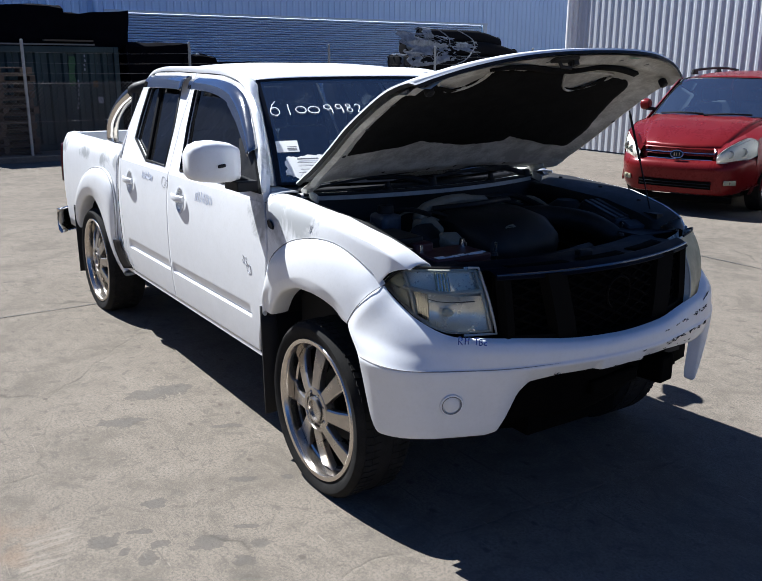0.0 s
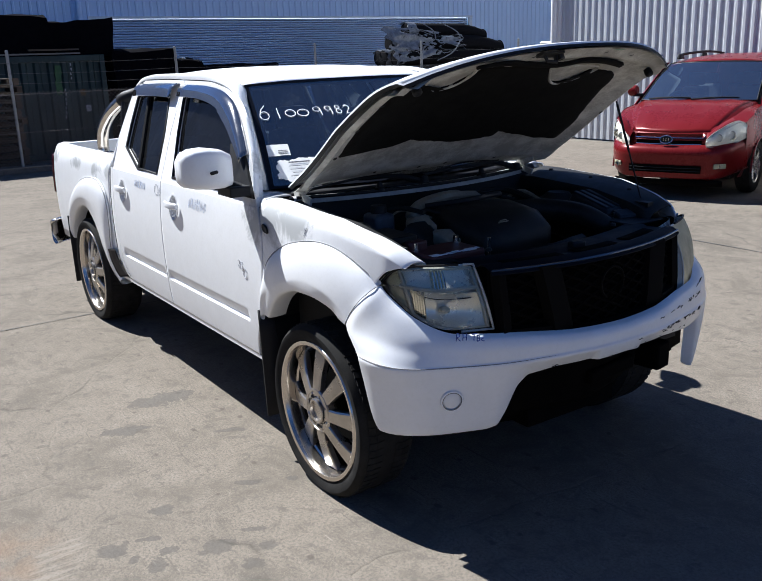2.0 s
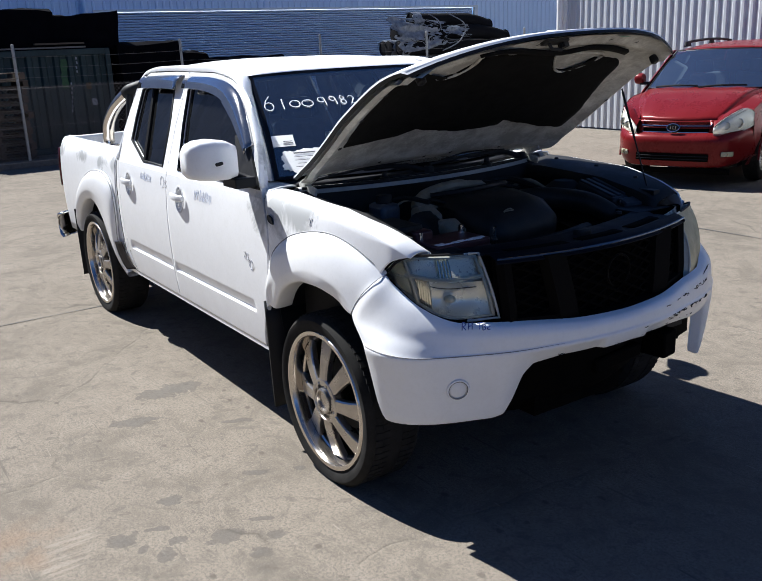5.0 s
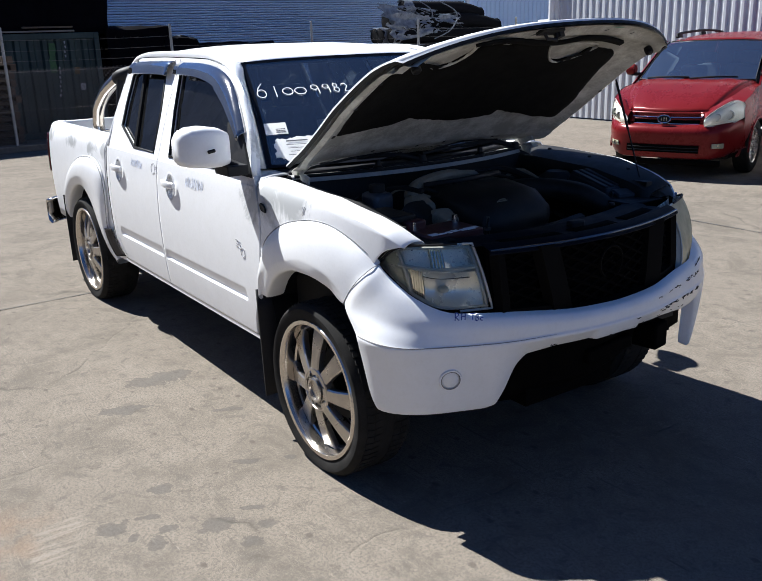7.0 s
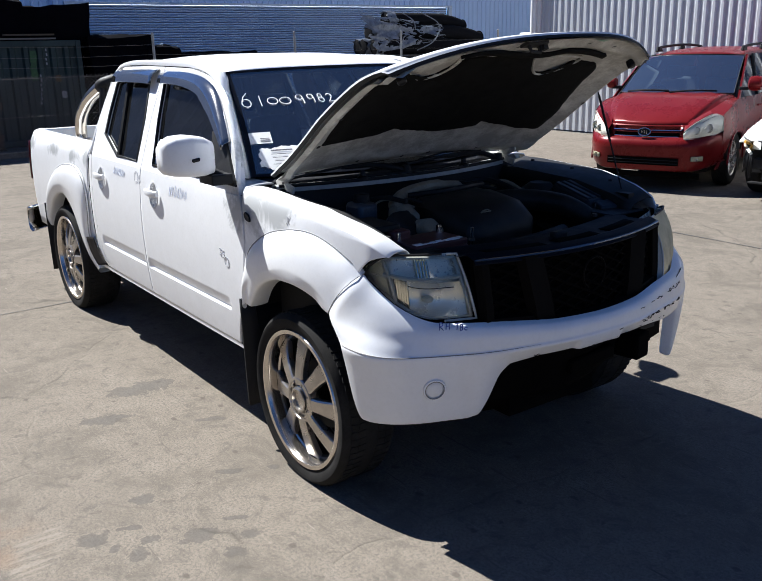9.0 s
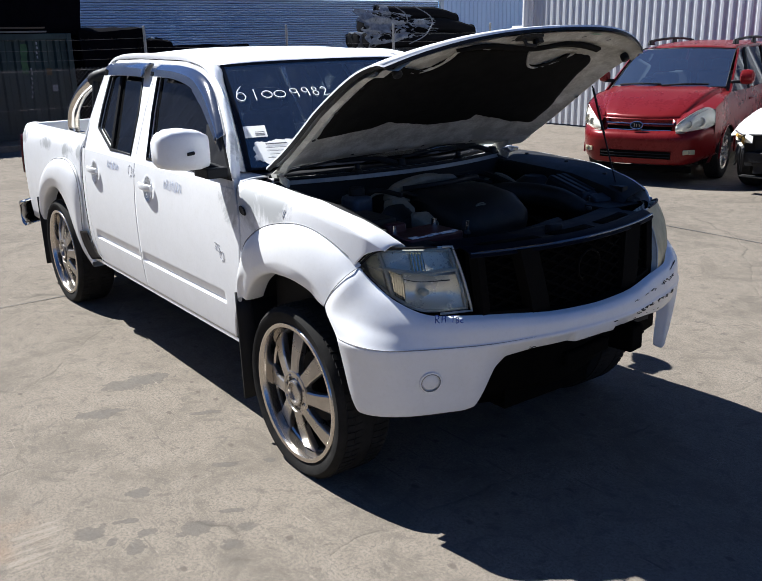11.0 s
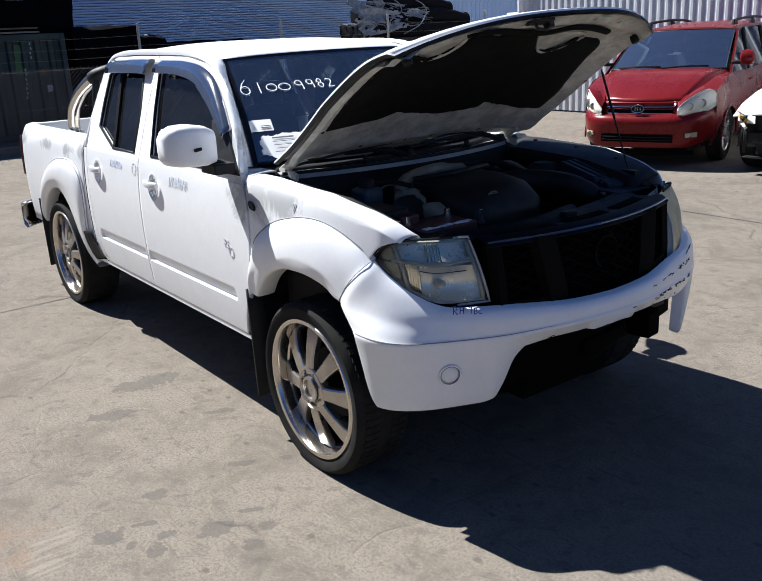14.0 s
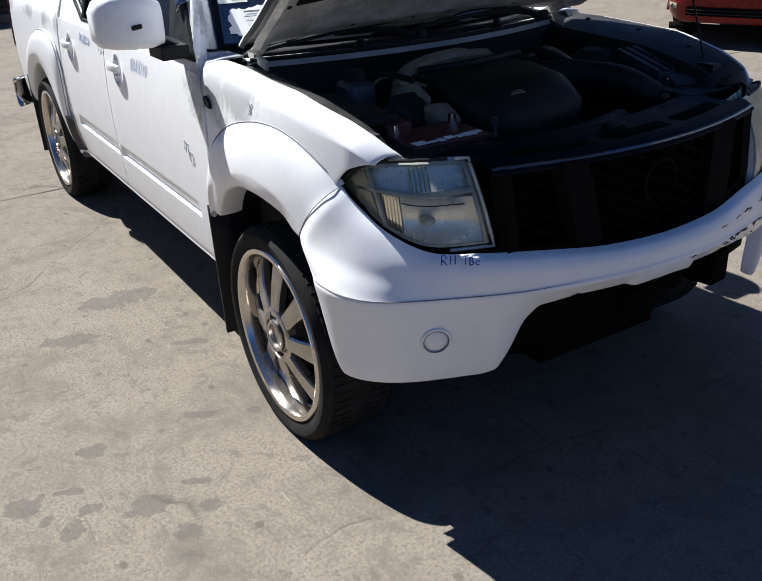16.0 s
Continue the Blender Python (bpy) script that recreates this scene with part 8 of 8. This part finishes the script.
M_LIME = noisy("lime_paint", (0.05, 0.12, 0.035), (0.025, 0.065, 0.03), 6, (0.6, 0.8))
box_thing = thing("shipping_container", "weathered dark green corrugated shipping container behind the fence", "container")
CX0, CY0, CY1, CZ = -15.0, -3.1, 2.92, 2.02
pr = rib_profile(CY1 - CY0 - 0.2, 0.26, 0.045, 0.3, 0.15)
part("side_wall", grid([[(CX0 - 0.05 + o, CY0 + 0.1 + u, z) for u, o in pr] for z in (0.12, CZ - 0.1)]), M_TEAL, box_thing, smooth=False)
pr2 = rib_profile(2.2, 0.26, 0.045, 0.3, 0.15)
part("end_wall", grid([[(CX0 - 0.1 - u, CY1 - 0.05 + o, z) for u, o in pr2] for z in (0.12, CZ - 0.1)]), M_TEAL, box_thing, smooth=False)
for y in (CY0 + 0.05, CY1 - 0.05):
    part("corner_post", box((0.10, 0.10, CZ), (CX0, y, CZ / 2)), M_TEAL, box_thing, bevel=0.01)
for z in (0.07, CZ - 0.05):
    part("side_rail", box((0.08, CY1 - CY0, 0.12), (CX0, (CY0 + CY1) / 2, z)), M_TEAL, box_thing, bevel=0.01)
part("roof", box((2.4, CY1 - CY0, 0.04), (CX0 - 1.2, (CY0 + CY1) / 2, CZ - 0.01)), M_TEAL, box_thing)
rng = random.Random(44)
rows = [[(CX0 + 0.004, 1.98 + d + rng.uniform(-0.02, 0.02) + 0.02 * (z - 1.55), z) for d in (-0.06, -0.02, 0.02, 0.06)] for z in np.linspace(1.27, 1.84, 12)]
part("lime_patch", grid(rows), M_LIME, box_thing, "faded lime paint patch", smooth=False, face=(1, 0, 0))
part("top_strip", box((0.05, 3.6, 0.03), (CX0 + 0.03, 0.65, CZ + 0.045)), M_WIRE, box_thing, "dull metal strip along the roof edge")
for y0, z0, n in ((2.24, 1.85, 4), (2.08, 1.36, 7)):
    for k in range(n):
        bm = bmesh.new()
        box_into(bm, (0.005, 0.026, 0.052), (CX0 + 0.006, y0 + 0.012 * (k % 2) - 0.008 * k, z0 - 0.088 * k), (5 * (k % 3), 0, 0))
        part("stencil_bar", bm, M_FADED, box_thing, "white stencilled mark", smooth=False)
for y, z, m in ((2.42, 1.30, M_FADED_AMBER), (2.50, 0.98, M_FADED)):
    part("warning_label", box((0.005, 0.10, 0.13), (CX0 + 0.006, y, z)), m, box_thing, smooth=False)

# stacked pallets
M_PALLET = pieces("weathered_pallet_timber", (0.045, 0.033, 0.024), (0.13, 0.095, 0.062))


def board(size, at, parent, name):
    me = BOARDS.get(size)
    if me is None:
        bm = box(size)
        me = bpy.data.meshes.new(name)
        bm.to_mesh(me)
        bm.free()
        me.materials.append(M_PALLET)
        BOARDS[size] = me
    o = new(name, me)
    o.parent = parent
    o.location = at
    return o


BOARDS = {}
rng = random.Random(21)
for k in range(12):
    pal = thing("pallet", "weathered wooden pallet in a tall stack", "pallet", pose(-14.05 + rng.uniform(-0.03, 0.03), 0.36 + rng.uniform(-0.04, 0.04), 0.138 * k, 0, 0, rng.uniform(-3, 3)), "stacked pallets")
    for y in (-0.52, 0.0, 0.52):
        board((1.10, 0.09, 0.085), (0, y, 0.06), pal, "bearer")
    for j in range(6):
        board((0.10, 1.14, 0.018), (-0.48 + 0.192 * j, 0, 0.1115), pal, "deck_board")
    for j in range(3):
        board((0.10, 1.14, 0.018), (-0.48 + 0.48 * j, 0, 0.009), pal, "base_board")

# black bales and sheeting on and beside the container
M_BLACK_SHEET = noisy("black_sheeting", (0.002, 0.002, 0.003), (0.004, 0.004, 0.006), 5, (0.85, 1.0), bump=0.5, spec=0.02)


def bale(at, size, seed, label):
    bm = bmesh.new()
    bmesh.ops.create_cube(bm, size=1.0)
    bmesh.ops.subdivide_edges(bm, edges=bm.edges[:], cuts=9, use_grid_fill=True)
    for v in bm.verts:
        p = v.co.copy()
        q = Vector((p.x * size[0], p.y * size[1], p.z * size[2]))
        r = noise.noise_vector(q * 1.7 + Vector((seed * 3.1, seed, 0))) * 0.10 + noise.noise_vector(q * 5 + Vector((0, seed, 7))) * 0.03
        corner = (abs(p.x) ** 4 + abs(p.y) ** 4 + abs(p.z) ** 4) * 0.9
        k = 1.0 - 0.22 * max(0, corner - 0.06)
        v.co = Vector((q.x * k, q.y * k, q.z * k if q.z > 0 else q.z)) + Vector((r.x, r.y, r.z if p.z > -0.4 else 0))
    ob = part("sheeted_bale", bm, M_BLACK_SHEET, angle=50)
    ob.location = (at[0], at[1], at[2] + size[2] / 2)
    tagged(ob, label, "bale", "sheeted bales")


on_top = "black plastic-sheeted bale lying on the container"
bale((-15.9, 0.5, 2.0), (1.7, 2.9, 0.78), 1, on_top)
bale((-15.9, 2.25, 2.0), (1.6, 1.95, 0.68), 2, on_top)
bale((-15.9, -1.8, 2.0), (1.7, 2.4, 0.80), 3, on_top)
beside = "black plastic-sheeted bale on the ground behind the fence"
bale((-15.6, 3.75, 0.0), (1.6, 1.35, 2.12), 4, beside)
bale((-15.4, 4.62, 0.0), (1.3, 0.75, 1.86), 5, beside)
bale((-16.2, 6.1, 0.0), (1.4, 2.2, 1.72), 6, beside)
plank = part("loose_plank", box((0.12, 0.95, 0.03), (-14.98, 1.95, 2.14), (0, 0, 2)), M_PALLET)
tagged(plank, "pale loose timber plank on the container edge", "plank")
lp = thing("light_fitting", "small pale cap lying on the bales", "cap")
part("cap", revolve([(0.0, 0.05), (0.03, 0.045), (0.045, 0.0)], 12, 'z'), M_PAPER, lp).location = (-15.2, 4.72, 1.88)
part("cap_base", revolve([(0.0, 0.0), (0.05, 0.0), (0.045, 0.012)], 12, 'z'), M_GALV, lp).location = (-15.2, 4.72, 1.87)

# rolls of black carpet in torn wrapping on a rack
rack = thing("storage_rack", "dark steel stillage carrying rolls behind the fence", "rack")
for y in (9.9, 11.6, 13.2):
    for x in (-15.3, -14.2):
        part("rack_leg", box((0.06, 0.06, 1.5), (x, y, 0.75)), M_DARK_METAL, rack, bevel=0.005)
    part("rack_beam", box((1.2, 0.06, 0.08), (-14.75, y, 1.50)), M_DARK_METAL, rack, bevel=0.005)
for x in (-15.3, -14.2):
    part("rack_rail", box((0.06, 3.5, 0.08), (x, 11.55, 1.48)), M_DARK_METAL, rack, bevel=0.005)
part("rack_floor", box((1.1, 3.4, 0.03), (-14.75, 11.55, 1.555)), M_DARK_METAL, rack)
M_CARPET = noisy("black_carpet", (0.003, 0.003, 0.004), (0.008, 0.008, 0.010), 20, (0.85, 1.0), bump=0.4, spec=0.1)
M_WRAP = noisy("torn_plastic_wrap", (0.06, 0.065, 0.08), (0.22, 0.24, 0.28), 9, (0.25, 0.5), bump=0.6)
rng = random.Random(31)
for x, z, y0, y1, r in ((-15.1, 1.76, 9.8, 13.1, 0.19), (-14.72, 1.76, 9.7, 13.2, 0.19), (-14.34, 1.76, 9.75, 12.9, 0.19), (-14.92, 2.09, 10.0, 13.4, 0.19), (-14.53, 2.09, 10.25, 13.3, 0.19), (-14.72, 2.40, 10.35, 12.9, 0.17)):
    roll = thing("carpet_roll", "black carpet roll in torn plastic wrap on the rack", "roll", group="carpet rolls")
    line = [(x + rng.uniform(-0.02, 0.02), lerp(y0, y1, t), z - 1.1 * max(0, t - 0.62) ** 2 * (1 if z > 2 else 0.4)) for t in np.linspace(0, 1, 8)]
    bm = bmesh.new()
    tube_into(bm, line, [r * (1 + rng.uniform(-0.04, 0.04)) * (1 - 0.18 * (q / 7) ** 3) for q, _ in enumerate(line)], 16)
    part("carpet", bm, M_CARPET, roll)
    for end in (line[0], line[-1]):
        sgn = -1 if end is line[0] else 1
        bm = revolve([(0.0, sgn * 0.03), (r * 0.5, sgn * 0.035), (r * 0.9, sgn * 0.02), (r, 0.0)], 14)
        part("roll_end", bm, M_CARPET, roll).location = end
    yy = y0
    rows = []
    for k in range(6):
        a0 = yy - 0.03 + 0.06 * k
        rows.append([(x + (r + 0.012 + 0.03 * noise.noise((a * 3, a0 * 6, x * 5))) * math.cos(a), a0 + 0.16 * noise.noise((a * 2, k, z)), z + (r + 0.012 + 0.03 * noise.noise((a * 4, a0 * 5, z))) * math.sin(a)) for a in np.linspace(-0.9, 2.6, 16)])
    part("wrap", grid(rows), M_WRAP, roll, "torn cloudy plastic wrap")

net = thing("torn_netting", "torn pale blue-grey netting draped over the carpet rolls", "netting")
bm = bmesh.new()
rng = random.Random(17)
def drape(u, v):
    """u along the rack, v from the top roll down its near side."""
    y = lerp(9.55, 11.9, u) + 0.25 * v * (0.5 - u) - 0.55 * (1 - v) * (1 - u) * 0.3 + 0.12 * noise.noise((v * 9, u * 3, 6.0))
    z = lerp(2.52 - 0.25 * u, 1.62 + 0.30 * u, v ** 1.2)
    x = -14.40 + 0.32 * v + 0.06 * noise.noise((u * 6, v * 5, 1.0))
    return (x, y + 0.08 * noise.noise((u * 5, v * 7, 4.0)), z + 0.05 * noise.noise((u * 7, v * 4, 8.0)))
verts = [[bm.verts.new(drape(i / 60, k / 34)) for k in range(35)] for i in range(61)]
for i in range(60):
    for k in range(34):
        u, v = i / 60, k / 34
        tear = noise.noise((u * 4.2, v * 3.0, 2.0)) + 0.5 * noise.noise((u * 17, v * 11, 5.0))
        if tear < 0.34 - 0.80 * u + 0.16 * (v < 0.5):
            bm.faces.new((verts[i][k], verts[i + 1][k], verts[i + 1][k + 1], verts[i][k + 1]))
bmesh.ops.delete(bm, geom=[v for v in bm.verts if not v.link_faces], context='VERTS')
for k in range(44):
    u, v = rng.random() ** 1.2, rng.random()
    line = [drape(min(1, max(0, u + 0.20 * t)), min(1, max(0, v + 0.25 * t * (1 if k % 2 else -1)))) for t in (-0.5, -0.25, 0, 0.25, 0.5)]
    tube_into(bm, line, rng.uniform(0.004, 0.008), 4)
tagged(part("netting_sheet", bm, M_WRAP, net, "torn cloudy plastic netting", smooth=False, solid=0.004), kind="stuff")
for line in ([(-14.2, 10.5, 2.55), (-14.08, 10.75, 2.36), (-14.05, 10.8, 2.15)], [(-14.2, 11.1, 2.55), (-14.08, 11.5, 2.33), (-14.05, 11.6, 2.1)], [(-14.05, 11.6, 2.15), (-14.0, 11.3, 1.85), (-14.0, 10.8, 1.66)]):
    part("strap", tube(line, 0.014, 6, smooth=5), M_WRAP, net)


# ---- tow truck in the lane behind the shed ----
truck = thing("tow_truck", "white cab-over tow truck standing in the lane behind the shed", "truck", pose(-11.6, 12.6, 0, 0, 0, -90))


def build_truck():
    H = 1.98
    rows = []
    for z in np.linspace(0.5, H, 14):
        lean = 0.16 * max(0, (z - 1.1) / 0.9)
        half = 0.90 - 0.06 * max(0, (z - 1.1) / 0.9)
        rows.append([(0.0 - lean - 0.10 * abs(v) ** 6, half * v, z) for v in np.linspace(-1, 1, 17)])
    part("cab_front", grid(rows[:7]), M_WRECK, truck, solid=0.03)
    part("windscreen", grid([[(p[0] - 0.002, p[1] * 0.94, p[2]) for p in r] for r in rows[6:13]]), M_VAN_GLASS, truck, face=(1, 0, 0.3))
    part("cab_brow", grid([[p for p in r] for r in rows[12:]]), M_WRECK, truck, solid=0.03)
    for s in (-1, 1):
        part("cab_side", box((1.45, 0.05, 0.62), (-0.85, s * 0.88, 0.80)), M_WRECK, truck, bevel=0.02)
        part("side_window", box((1.2, 0.02, 0.62), (-0.85, s * 0.86, 1.45)), M_VAN_GLASS, truck)
        for x in (-0.18, -0.85, -1.52):
            part("pillar", box((0.10, 0.05, 0.90), (x, s * 0.865, 1.50)), M_WRECK, truck, bevel=0.015)
        part("wing_mirror", box((0.05, 0.16, 0.30), (0.05, s * 1.05, 1.45)), M_BLACK, truck, bevel=0.02)
        for x in (-0.55, -3.6):
            part("tyre", revolve([(0.20, 0.11), (0.33, 0.11), (0.36, 0.07), (0.36, -0.07), (0.33, -0.11), (0.20, -0.11)], 32), M_RUBBER, truck).location = (x, s * 0.75, 0.365)
            part("rim", revolve([(0.21, 0.09), (0.18, 0.02), (0.0, 0.03)], 24), M_WRECK, truck).location = (x, s * 0.75 + (0.0 if s > 0 else -0.1), 0.365)
    part("roof", box((1.55, 1.72, 0.08), (-0.92, 0, H)), M_WRECK, truck, bevel=0.035)
    part("cab_back", box((0.05, 1.74, 1.45), (-1.60, 0, 1.22)), M_WRECK, truck, bevel=0.02)
    part("bumper", box((0.12, 1.85, 0.25), (0.02, 0, 0.42)), M_WRECK, truck, bevel=0.03)
    part("chassis", box((4.6, 0.8, 0.2), (-2.2, 0, 0.52)), M_BLACK, truck)
    part("tray", box((3.0, 1.9, 0.10), (-3.3, 0, 0.72)), M_DARK_METAL, truck, bevel=0.01)
    for y, w in ((-0.28, 0.34), (0.16, 0.40)):
        part("sign_bar", box((0.01, w, 0.07), (-0.145, y, 1.86), (0, -10, 0)), M_PAPER if y > 0 else M_SIGNAL, truck, "sign-written sunvisor strip")


build_truck()
